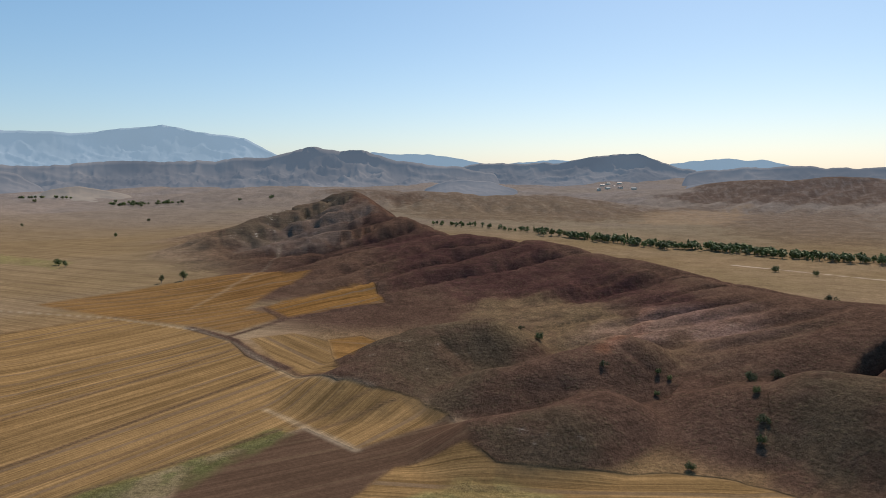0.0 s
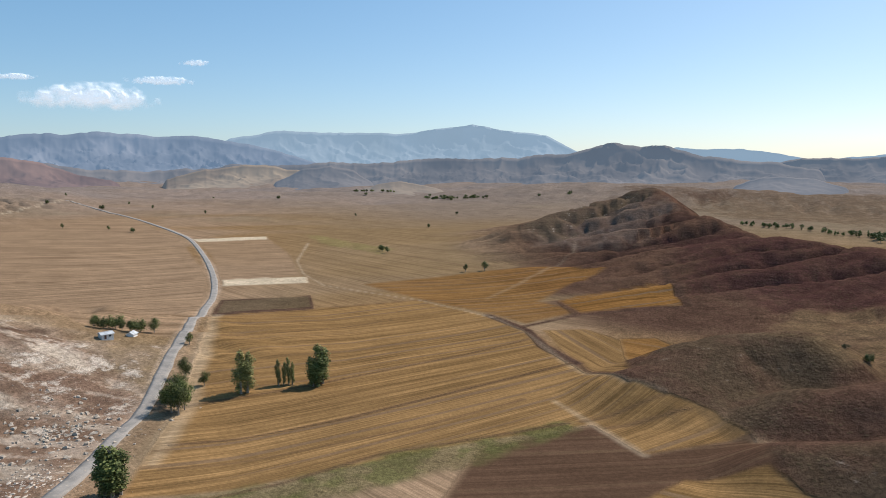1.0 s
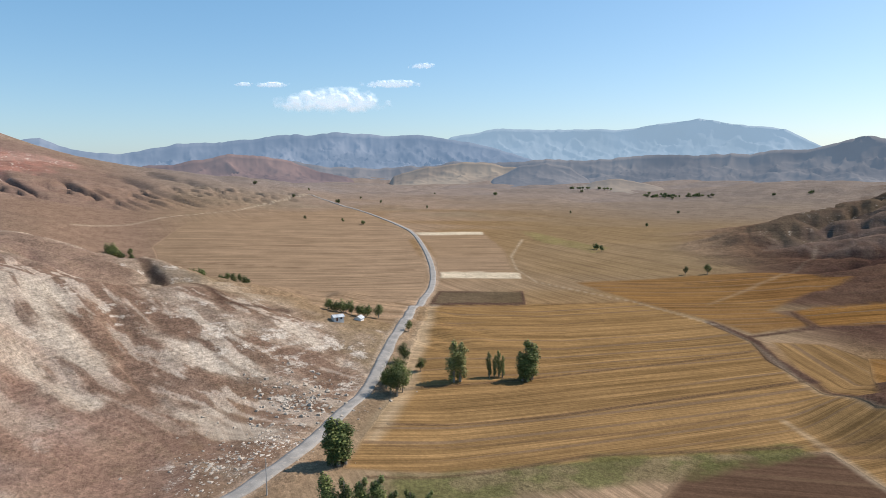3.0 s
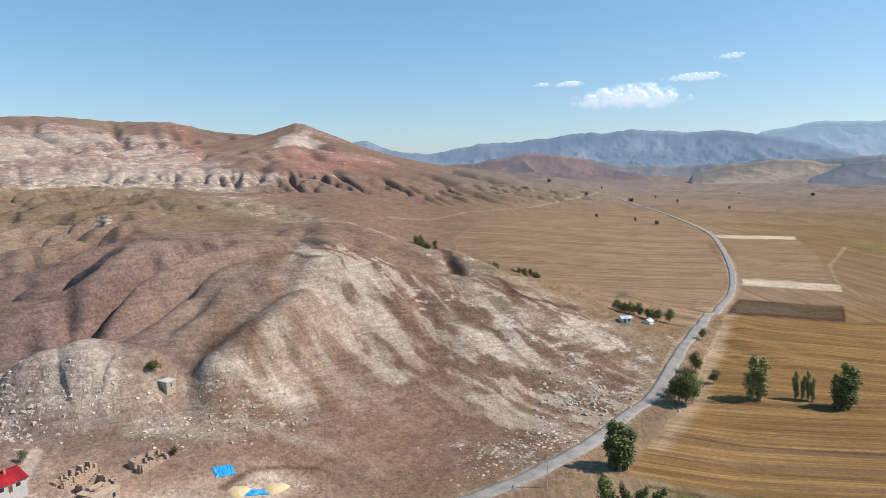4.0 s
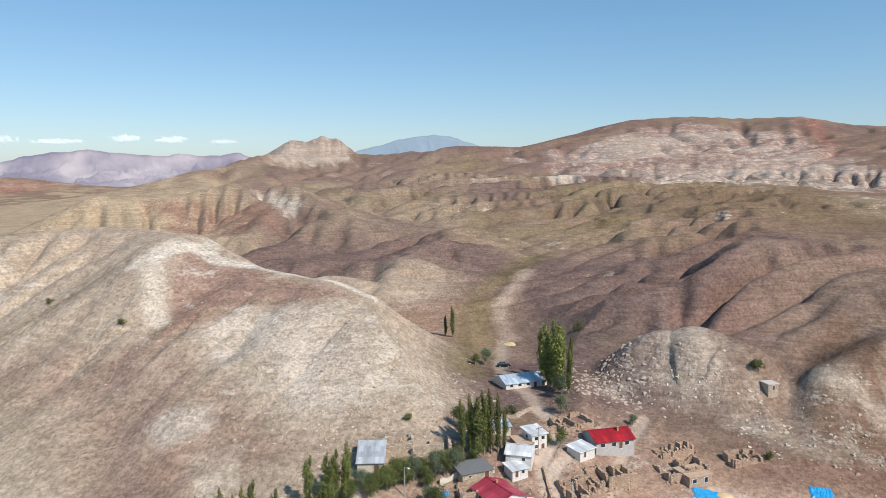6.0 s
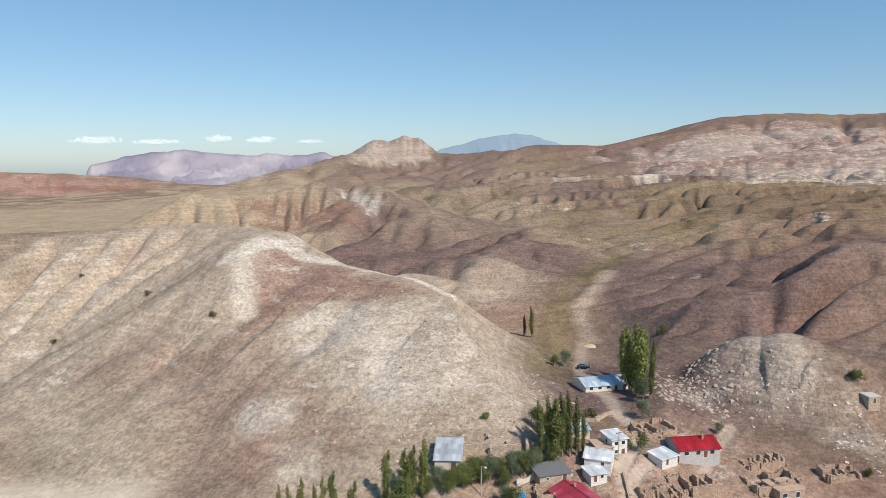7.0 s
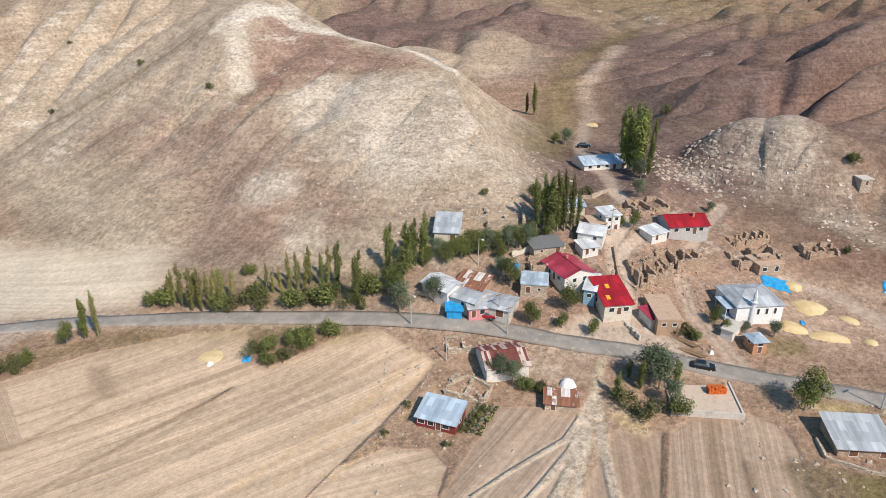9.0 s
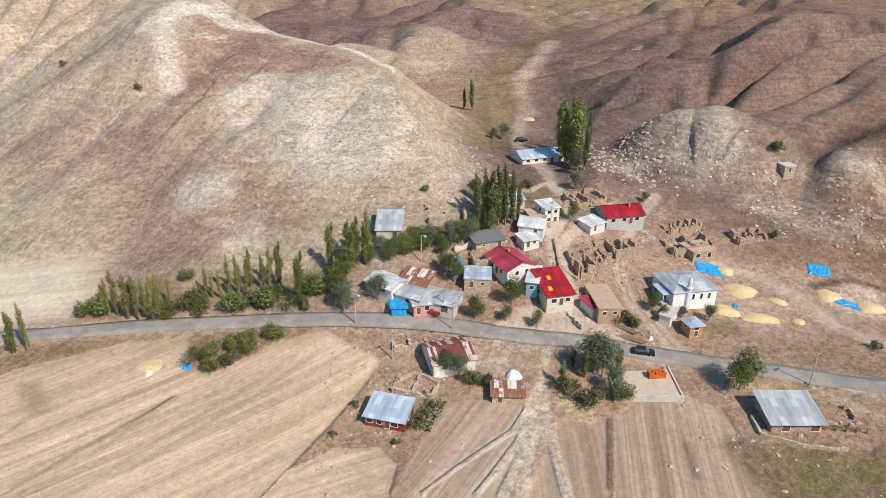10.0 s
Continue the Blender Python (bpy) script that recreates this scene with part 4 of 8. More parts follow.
# swaths and wheel marks in the village field
for line in (((-40, -84), (-54, -80.1), (-69.3, -79)), ((-53.4, -72.8), (-72.4, -68), (-89.3, -63.8)), ((-44.5, -76.9), (-66.1, -72.5), (-86.4, -67))):
    track((0.40, 0.29, 0.20), 0.8, 0.5, 0.5, line)
for line in (((-55.3, -57.8), (-74.6, -53.9), (-92.1, -52.3)), ((-60.2, -51.3), (-72.5, -50.1), (-87.4, -48.9)), ((-52, -62), (-72, -58), (-92, -55.5))):
    track((0.55, 0.38, 0.20), 1.6, 0.4, 0.8, line)


def sheet(name, x, y, z, wrap=True):
    """A grid of quads over x, y, z; wrap: closed round."""
    rows, cols = x.shape
    mesh = bpy.data.meshes.new(name)
    i = np.arange(rows * cols).reshape(rows, cols)
    a, b = (i, np.roll(i, -1, 1)) if wrap else (i[:, :-1], i[:, 1:])
    quads = np.stack([a[:-1], a[1:], b[1:], b[:-1]], -1).reshape(-1, 4)
    mesh.vertices.add(rows * cols)
    mesh.vertices.foreach_set("co", np.stack([x, y, z], -1).astype(np.float32).ravel())
    mesh.loops.add(quads.size)
    mesh.loops.foreach_set("vertex_index", quads.astype(np.int32).ravel())
    mesh.polygons.add(len(quads))
    mesh.polygons.foreach_set("loop_start", np.arange(0, quads.size, 4, dtype=np.int32))
    mesh.polygons.foreach_set("use_smooth", np.ones(len(quads), dtype=bool))
    mesh.update(calc_edges=True)
    return mesh


class Nodes:
    """Short hand for building a node material."""

    def __init__(self, name, rough=0.9, gloss=0.1, metal=0.0):
        self.mat = bpy.data.materials.new(name)
        self.mat.use_nodes = True
        self.n, self.l = self.mat.node_tree.nodes, self.mat.node_tree.links
        self.b = self.n["Principled BSDF"]
        self.b.inputs["Roughness"].default_value, self.b.inputs["Specular IOR Level"].default_value = rough, gloss
        self.b.inputs["Metallic"].default_value = metal

    def put(self, socket, value):
        if hasattr(value, "links"):
            self.l.new(value, socket)
        else:
            socket.default_value = value

    def attr(self, name, out="Color"):
        a = self.n.new("ShaderNodeAttribute")
        a.attribute_name = name
        return a.outputs[out]

    def coords(self):
        return self.n.new("ShaderNodeTexCoord").outputs["Object"]

    def scaled(self, vector, by):
        m = self.n.new("ShaderNodeVectorMath")
        m.operation = "MULTIPLY"
        self.put(m.inputs[0], vector)
        m.inputs[1].default_value = by
        return m.outputs[0]

    def noise(self, vector, scale, detail=4, rough=0.55):
        t = self.n.new("ShaderNodeTexNoise")
        t.inputs["Scale"].default_value, t.inputs["Detail"].default_value, t.inputs["Roughness"].default_value = scale, detail, rough
        self.put(t.inputs["Vector"], vector)
        return t.outputs[0]

    def span(self, value, a, b, low=0.0, high=1.0):
        m = self.n.new("ShaderNodeMapRange")
        m.interpolation_type = "SMOOTHSTEP"
        for k, v in zip(("Value", "From Min", "From Max", "To Min", "To Max"), (value, a, b, low, high)):
            self.put(m.inputs[k], v)
        return m.outputs[0]

    def math(self, op, a, b=0.0):
        m = self.n.new("ShaderNodeMath")
        m.operation = op
        self.put(m.inputs[0], a), self.put(m.inputs[1], b)
        return m.outputs[0]

    def mix(self, factor, a, b, kind="MIX"):
        m = self.n.new("ShaderNodeMix")
        m.data_type, m.blend_type = "RGBA", kind
        self.put(m.inputs[0], factor)
        self.put(m.inputs[6], a if hasattr(a, "links") else (*a, 1)), self.put(m.inputs[7], b if hasattr(b, "links") else (*b, 1))
        return m.outputs[2]

    def grey(self, value):
        m = self.n.new("ShaderNodeCombineColor")
        for k in range(3):
            self.put(m.inputs[k], value)
        return m.outputs[0]

    def bump(self, value, strength, distance):
        m = self.n.new("ShaderNodeBump")
        m.inputs["Strength"].default_value, m.inputs["Distance"].default_value = strength, distance
        self.put(m.inputs["Height"], value)
        self.l.new(m.outputs[0], self.b.inputs["Normal"])

    def colour(self, value):
        self.put(self.b.inputs["Base Color"], value if hasattr(value, "links") else (*value, 1))
        return self.mat


def ground_material():
    s = Nodes("ground", 1.0, 0.0)
    at, base, masks = s.coords(), s.attr("tone"), s.attr("masks", "Vector")
    split = s.n.new("ShaderNodeSeparateXYZ")
    s.l.new(masks, split.inputs[0])
    is_stubble, is_stone, is_wild = split.outputs
    rows = s.attr("row", "Vector")
    is_open = s.math("MAXIMUM", is_wild, s.span(is_stubble, 0.0, 0.6, 1.0, 0.0))
    # swaths of straw along the rows, fine and broad
    swath = s.noise(s.scaled(rows, (0.7, 0.01, 0)), 1.0, 4, 0.6)
    broad = s.noise(s.scaled(rows, (0.22, 0.003, 0)), 1.0, 3, 0.6)
    across = s.n.new("ShaderNodeSeparateXYZ")
    s.l.new(rows, across.inputs[0])
    light = s.math("MULTIPLY", s.span(swath, 0.3, 0.7, 0.74, 1.26), s.span(s.math("MULTIPLY", s.math("SUBTRACT", broad, 0.48), across.outputs[2]), -0.14, 0.14, 0.8, 1.2))
    colour = s.mix(s.math("MULTIPLY", is_stubble, s.span(across.outputs[2], 0, 1, 0.5, 1.0)), base, s.mix(1.0, base, s.grey(light), "MULTIPLY"))
    thin = s.noise(s.scaled(rows, (2.6, 0.02, 0)), 1.0, 3, 0.65)
    colour = s.mix(s.math("MULTIPLY", is_stubble, across.outputs[2]), colour, s.mix(1.0, colour, s.grey(s.span(thin, 0.36, 0.64, 0.76, 1.22)), "MULTIPLY"))
    sway = s.noise(s.scaled(rows, (0.03, 0.003, 0)), 1.0, 1, 0.3)
    beat = s.math("FRACT", s.math("ADD", s.math("MULTIPLY", across.outputs[0], 0.09), s.math("MULTIPLY", sway, 2.2)))
    furrow = s.math("MULTIPLY", s.span(s.math("ABSOLUTE", s.math("SUBTRACT", beat, 0.5)), 0.105, 0.06), s.span(s.noise(s.scaled(rows, (0.105, 0.004, 0)), 1.0, 1, 0.3), 0.44, 0.54))
    colour = s.mix(s.math("MULTIPLY", s.math("MULTIPLY", furrow, is_stubble), s.math("MULTIPLY", across.outputs[2], 0.85)), colour, (0.17, 0.11, 0.065))
    # contour streaks, tufts and bare spots on the hills
    streak = s.noise(s.scaled(at, (0.05, 0.05, 0.9)), 1.0, 5, 0.65)
    grain = s.noise(at, 0.3, 6, 0.75)
    coarse = s.noise(at, 0.045, 3, 0.5)
    shade = s.math("MULTIPLY", s.span(streak, 0.36, 0.64, 0.9, 1.1), s.span(grain, 0.36, 0.64, 0.86, 1.14))
    colour = s.mix(s.span(is_open, 0, 1, 0.3, 1.0), colour, s.mix(1.0, colour, s.grey(shade), "MULTIPLY"))
    grit = s.noise(at, 0.9, 5, 0.85)
    colour = s.mix(1.0, colour, s.grey(s.math("MULTIPLY", s.span(coarse, 0.3, 0.7, 0.93, 1.07), s.span(s.math("MULTIPLY", s.math("SUBTRACT", grit, 0.5), s.span(is_open, 0, 1, 0.4, 1.0)), -0.12, 0.12, 0.75, 1.25))), "MULTIPLY")
    # sheep tracks along the contours
    trod = s.noise(s.scaled(at, (0.11, 0.11, 2.4)), 1.0, 4, 0.7)
    colour = s.mix(is_wild, colour, s.mix(1.0, colour, s.grey(s.span(trod, 0.38, 0.62, 0.9, 1.1)), "MULTIPLY"))
    # low tussocks, each with its dark side
    clump = s.n.new("ShaderNodeTexVoronoi")
    clump.inputs["Scale"].default_value, clump.inputs["Randomness"].default_value = 0.62, 1.0
    s.put(clump.inputs["Vector"], at)
    tussock = s.span(s.math("ADD", clump.outputs["Distance"], s.math("MULTIPLY", grit, 0.9)), 0.86, 0.62)
    tuft = s.math("MULTIPLY", s.math("MULTIPLY", tussock, s.span(s.noise(at, 0.12, 4, 0.65), 0.44, 0.56)), is_open)
    colour = s.mix(s.math("MULTIPLY", tuft, 0.3), colour, (0.12, 0.092, 0.05))
    # pale stones and outcrops in broken clusters along the strata
    cluster = s.math("ADD", s.math("MULTIPLY", s.noise(at, 0.085, 9, 0.78), 0.75), s.math("MULTIPLY", streak, 0.25))
    rock = s.math("MULTIPLY", s.span(s.math("ADD", cluster, s.math("MULTIPLY", is_stone, 0.165)), 0.59, 0.66), s.span(is_stone, 0.02, 0.3))
    colour = s.mix(s.math("MULTIPLY", rock, 0.75), colour, s.mix(1.0, (0.62, 0.53, 0.44), s.grey(s.span(grit, 0.4, 0.6, 0.68, 1.2)), "MULTIPLY"))
    # strata of the far badlands
    strata = s.noise(s.scaled(at, (0.004, 0.004, 0.07)), 1.0, 5, 0.7)
    banded = s.mix(s.span(strata, 0.44, 0.56), (0.27, 0.145, 0.12), (0.50, 0.405, 0.345))
    colour = s.mix(s.math("MULTIPLY", s.span(s.attr("far", "Fac"), 0, 1), s.math("MULTIPLY", is_stone, 0.6)), colour, banded)
    high = s.math("ADD", s.math("MULTIPLY", grain, s.span(is_open, 0, 1, 0.35, 1.0)), s.math("MULTIPLY", rock, 0.2))
    high = s.math("ADD", high, s.math("MULTIPLY", s.math("MULTIPLY", streak, is_wild), 0.1))
    high = s.math("ADD", high, s.math("MULTIPLY", s.math("MULTIPLY", s.noise(at, 0.13, 4, 0.6), is_wild), 0.4))
    high = s.math("ADD", high, s.math("MULTIPLY", s.math("MULTIPLY", swath, is_stubble), 0.25))
    high = s.math("ADD", high, s.math("MULTIPLY", s.math("ADD", s.math("MULTIPLY", grit, 0.45), s.math("MULTIPLY", tuft, 0.15)), is_open))
    s.bump(high, 0.8, 0.9)
    return s.colour(colour)


# all ground tones scaled down, more so on the hill side
tone *= (0.94 - 0.11 * smooth(45, 64, bearing))[..., None]
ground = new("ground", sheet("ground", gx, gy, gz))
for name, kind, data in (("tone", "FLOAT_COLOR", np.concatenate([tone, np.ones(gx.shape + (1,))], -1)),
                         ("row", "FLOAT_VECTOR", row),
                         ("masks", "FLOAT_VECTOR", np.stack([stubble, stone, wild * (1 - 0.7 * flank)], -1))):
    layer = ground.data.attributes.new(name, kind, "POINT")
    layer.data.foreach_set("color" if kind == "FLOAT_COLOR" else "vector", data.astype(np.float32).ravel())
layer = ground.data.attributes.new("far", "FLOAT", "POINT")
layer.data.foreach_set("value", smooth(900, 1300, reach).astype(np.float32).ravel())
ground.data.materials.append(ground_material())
tagged(ground, "dry stubble fields, bare stony hills and a village valley", "ground", kind="structure")


# ---------------------------------------------------------------- far ranges, the blue of distance put into colour and glow
def backdrop_material(name, low, high, haze_glow):
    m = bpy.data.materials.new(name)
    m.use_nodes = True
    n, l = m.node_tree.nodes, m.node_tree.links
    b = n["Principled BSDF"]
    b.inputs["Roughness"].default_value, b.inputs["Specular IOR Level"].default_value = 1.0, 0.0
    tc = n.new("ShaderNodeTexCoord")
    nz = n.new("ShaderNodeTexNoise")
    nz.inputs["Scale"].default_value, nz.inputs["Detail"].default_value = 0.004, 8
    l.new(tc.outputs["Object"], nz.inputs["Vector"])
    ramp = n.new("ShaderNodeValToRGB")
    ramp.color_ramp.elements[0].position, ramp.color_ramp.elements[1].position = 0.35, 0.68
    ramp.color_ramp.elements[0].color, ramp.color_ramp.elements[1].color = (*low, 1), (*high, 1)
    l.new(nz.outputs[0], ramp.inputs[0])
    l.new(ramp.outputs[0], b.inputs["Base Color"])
    # a faint bluish glow stands in for haze before the hills
    b.inputs["Emission Color"].default_value = (*haze_glow[:3], 1)
    b.inputs["Emission Strength"].default_value = haze_glow[3]
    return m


def far_range(name, label, points, depth, foot, material, seed, rugged):
    """A range of hills on the horizon: crest points (bearing, elevation, distance), in front of it spurs and gullies."""
    p = np.array(points, float)
    az = np.arange(p[:, 0].min(), p[:, 0].max(), 0.08)
    order = np.argsort(p[:, 0])
    el, dist = np.interp(az, p[order, 0], p[order, 1]), np.interp(az, p[order, 0], p[order, 2])
    el = el + 0.15 * fbm(az, 0 * az, 1.3, 6, seed) * (0.6 + rugged)
    top = EYE[2] + np.tan(np.radians(el)) * dist
    u = np.linspace(-1, 1, 111)[:, None]
    r = dist[None] + np.where(u < 0, u * depth, u * depth * 0.5)
    x, y = -np.sin(np.radians(az))[None] * r, np.cos(np.radians(az))[None] * r
    fall = 1 - np.abs(u) ** 0.85
    g = ridged(x + 60 * fbm(x, y, 400, 2, seed), y + 60 * fbm(x, y, 400, 2, seed + 3), 250, 5, seed)
    # sharp spurs, worn hollows
    g = 0.35 * g + 0.65 - 0.65 * (0.3 * g + 0.7 * ridged(x + 25 * fbm(x, y, 130, 2, seed + 7), y + 25 * fbm(x, y, 130, 2, seed + 8), 90, 3, seed + 9))
    z = foot + (top[None] - foot) * fall * (1 - (0.25 + 0.75 * rugged) * (1 - g) * (1 - fall ** 6)) + 8 * fbm(x, y, 60, 3, seed + 5) * fall * (1 - fall ** 8)
    end = np.minimum(1, np.minimum(az - az[0], az[-1] - az) / 1.2)[None]
    z = foot - 30 + (z - foot + 30) * smooth(0, 1, end)
    ob = new(name, sheet(name, x, y, z, False))
    ob.data.materials.append(material)
    return tagged(ob, label, "mountains", kind="structure")


FAR_BLUE_HAZE = backdrop_material("far_blue_haze", (0.07, 0.08, 0.09), (0.12, 0.13, 0.145), (0.45, 0.63, 0.82, 0.55))
RANGE_BLUE_HAZE = backdrop_material("range_blue_haze", (0.05, 0.055, 0.065), (0.13, 0.13, 0.14), (0.32, 0.47, 0.70, 0.42))
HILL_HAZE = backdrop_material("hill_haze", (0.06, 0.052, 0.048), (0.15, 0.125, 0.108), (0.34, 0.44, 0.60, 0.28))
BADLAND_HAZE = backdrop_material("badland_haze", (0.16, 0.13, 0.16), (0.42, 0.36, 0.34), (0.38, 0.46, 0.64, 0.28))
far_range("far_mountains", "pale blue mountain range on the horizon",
          ((42.4, 1.75, 4300), (40.6, 2.60, 4300), (36.5, 3.30, 4300), (32.9, 3.04, 4300), (30.2, 3.14, 4300), (27.6, 2.97, 4300), (25.1, 3.28, 4300), (21.5, 3.71, 4300), (18.1, 3.04, 4300), (15.6, 2.77, 4300), (14.3, 2.08, 4300), (12.8, 1.35, 4300), (11.0, 0.6, 4300), (9.5, 0.2, 4300)), 500, -10, FAR_BLUE_HAZE, 61, 0.12)
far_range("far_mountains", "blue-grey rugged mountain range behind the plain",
          ((73.7, 1.35, 3900), (72.4, 2.24, 3900), (70.9, 2.43, 3900), (69.0, 1.63, 3900), (65.8, 1.18, 3900), (61.9, 2.08, 3900), (58.3, 2.24, 3900), (54.0, 2.76, 3900), (51.8, 2.81, 3900), (50.1, 3.05, 3900), (48.3, 2.83, 3900), (46.1, 2.66, 3900), (43.3, 2.84, 3900), (40.6, 2.47, 3900), (37.4, 1.73, 3900), (32.9, 0.45, 3900)), 800, -10, RANGE_BLUE_HAZE, 71, 0.42)
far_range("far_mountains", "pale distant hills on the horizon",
          ((8.4, 1.00, 4600), (5.6, 1.72, 4600), (2.9, 1.52, 4600), (-0.3, 1.33, 4600), (-3.0, 0.81, 4600), (-5.3, 0.25, 4600)), 300, -10, FAR_BLUE_HAZE, 65, 0.3)
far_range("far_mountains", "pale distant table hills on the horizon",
          ((-1.6, 0.00, 4600), (-3.5, 0.26, 4600), (-6.2, 0.83, 4600), (-8.9, 1.04, 4600), (-11.1, 0.84, 4600), (-13.3, 0.20, 4600)), 300, -10, FAR_BLUE_HAZE, 66, 0.3)
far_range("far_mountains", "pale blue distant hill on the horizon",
          ((-15.9, -0.04, 4600), (-18.0, 0.64, 4600), (-21.6, 0.90, 4600), (-24.3, 0.83, 4600), (-26.2, 0.39, 4600), (-29.8, -0.15, 4600)), 300, -10, FAR_BLUE_HAZE, 67, 0.3)
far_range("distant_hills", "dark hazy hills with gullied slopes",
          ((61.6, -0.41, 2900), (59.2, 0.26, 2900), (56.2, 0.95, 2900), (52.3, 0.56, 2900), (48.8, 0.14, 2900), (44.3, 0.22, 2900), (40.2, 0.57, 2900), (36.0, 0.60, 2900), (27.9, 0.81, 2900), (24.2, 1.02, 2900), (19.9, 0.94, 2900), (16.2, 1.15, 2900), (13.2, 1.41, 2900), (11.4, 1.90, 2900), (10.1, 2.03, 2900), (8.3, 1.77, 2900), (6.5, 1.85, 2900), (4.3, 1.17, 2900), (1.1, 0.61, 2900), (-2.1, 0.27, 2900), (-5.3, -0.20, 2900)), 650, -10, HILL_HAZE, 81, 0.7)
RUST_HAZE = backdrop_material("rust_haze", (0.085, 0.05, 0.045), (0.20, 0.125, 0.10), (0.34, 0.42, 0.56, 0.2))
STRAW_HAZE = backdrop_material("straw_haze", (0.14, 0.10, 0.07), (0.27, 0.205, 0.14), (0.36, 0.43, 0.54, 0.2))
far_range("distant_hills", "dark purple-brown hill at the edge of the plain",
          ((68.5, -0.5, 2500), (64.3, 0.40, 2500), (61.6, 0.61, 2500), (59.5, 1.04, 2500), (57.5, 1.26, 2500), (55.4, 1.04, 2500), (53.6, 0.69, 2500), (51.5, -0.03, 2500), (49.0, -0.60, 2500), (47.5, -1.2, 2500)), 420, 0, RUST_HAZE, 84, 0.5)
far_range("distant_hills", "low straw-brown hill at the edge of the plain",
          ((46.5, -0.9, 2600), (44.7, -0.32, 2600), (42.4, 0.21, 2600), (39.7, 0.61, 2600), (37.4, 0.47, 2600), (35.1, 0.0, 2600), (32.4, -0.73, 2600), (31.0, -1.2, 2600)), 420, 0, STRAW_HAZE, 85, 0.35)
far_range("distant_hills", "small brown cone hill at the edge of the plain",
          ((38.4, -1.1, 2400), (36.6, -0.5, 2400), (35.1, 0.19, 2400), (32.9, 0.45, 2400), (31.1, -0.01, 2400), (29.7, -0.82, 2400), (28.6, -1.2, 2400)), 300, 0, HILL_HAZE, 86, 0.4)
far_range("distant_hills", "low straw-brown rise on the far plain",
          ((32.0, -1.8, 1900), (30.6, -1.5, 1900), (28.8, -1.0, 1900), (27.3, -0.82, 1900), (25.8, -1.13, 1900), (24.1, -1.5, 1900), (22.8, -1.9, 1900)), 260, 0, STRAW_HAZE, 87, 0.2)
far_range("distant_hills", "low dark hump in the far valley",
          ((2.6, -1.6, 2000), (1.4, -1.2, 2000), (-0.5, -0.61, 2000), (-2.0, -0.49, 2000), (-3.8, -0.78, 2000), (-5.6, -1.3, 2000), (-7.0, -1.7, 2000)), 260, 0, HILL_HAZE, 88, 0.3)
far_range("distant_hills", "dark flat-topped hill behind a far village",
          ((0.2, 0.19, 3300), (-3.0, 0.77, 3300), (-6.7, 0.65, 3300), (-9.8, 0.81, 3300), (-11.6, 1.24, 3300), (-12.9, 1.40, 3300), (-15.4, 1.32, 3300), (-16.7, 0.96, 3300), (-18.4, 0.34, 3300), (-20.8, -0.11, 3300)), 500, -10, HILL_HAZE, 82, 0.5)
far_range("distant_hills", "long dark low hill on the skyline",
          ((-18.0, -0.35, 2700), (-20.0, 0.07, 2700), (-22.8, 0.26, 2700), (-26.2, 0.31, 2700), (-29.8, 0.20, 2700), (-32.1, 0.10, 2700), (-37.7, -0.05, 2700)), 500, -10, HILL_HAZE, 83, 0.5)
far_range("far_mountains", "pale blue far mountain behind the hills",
          ((121.0, 1.01, 4400), (118.3, 1.80, 4400), (116.0, 2.49, 4400), (113.1, 2.91, 4400), (111.1, 2.47, 4400), (108.9, 1.85, 4400), (106.7, 1.24, 4400)), 400, -10, FAR_BLUE_HAZE, 91, 0.4)
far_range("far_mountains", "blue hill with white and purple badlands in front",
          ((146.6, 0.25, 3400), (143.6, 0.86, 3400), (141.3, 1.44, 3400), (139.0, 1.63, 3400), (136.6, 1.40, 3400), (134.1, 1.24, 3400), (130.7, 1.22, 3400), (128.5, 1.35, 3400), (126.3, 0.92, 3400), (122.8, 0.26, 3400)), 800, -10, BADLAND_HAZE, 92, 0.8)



# ---------------------------------------------------------------- the road: a strip of old asphalt with a low crown
def strip(name, label, line, width, thick, material, lift=0.05):
    p = np.array(line, float)
    # round the corners
    for _ in range(3):
        q = np.empty((2 * len(p) - 2, 2))
        q[0::2], q[1::2] = p[:-1] * 0.75 + p[1:] * 0.25, p[:-1] * 0.25 + p[1:] * 0.75
        p = np.vstack([p[:1], q, p[-1:]])
    run = np.concatenate([[0], np.cumsum(np.hypot(*np.diff(p, axis=0).T))])
    at = np.arange(0, run[-1], 2.0)
    c = np.stack([np.interp(at, run, p[:, k]) for k in (0, 1)], -1)
    d = np.gradient(c, axis=0)
    side = np.stack([-d[:, 1], d[:, 0]], -1) / np.hypot(d[:, 0], d[:, 1])[:, None]
    cross = np.array([-0.5, -0.5, -0.25, 0.0, 0.25, 0.5, 0.5]) * width
    rag = 0.2 * fbm(c[:, 0], c[:, 1], 6, 3, 7)
    x = c[:, :1] + side[:, :1] * (cross[None] * (1 + rag[:, None] * (np.abs(cross[None]) > width * 0.3)))
    y = c[:, 1:] + side[:, 1:] * (cross[None] * (1 + rag[:, None] * (np.abs(cross[None]) > width * 0.3)))
    far_lift = lift + 0.0004 * np.hypot(x, y)
    z = height(x, y).max(1, keepdims=True) * 0.6 + height(x, y) * 0.4 + far_lift + 0.05 * (1 - (cross[None] / width * 2) ** 2)
    z[:, 0] -= thick
    z[:, -1] -= thick
    ob = new(name, sheet(name, x, y, z, False))
    ob.data.materials.append(material)
    return tagged(ob, label, name, kind="structure")


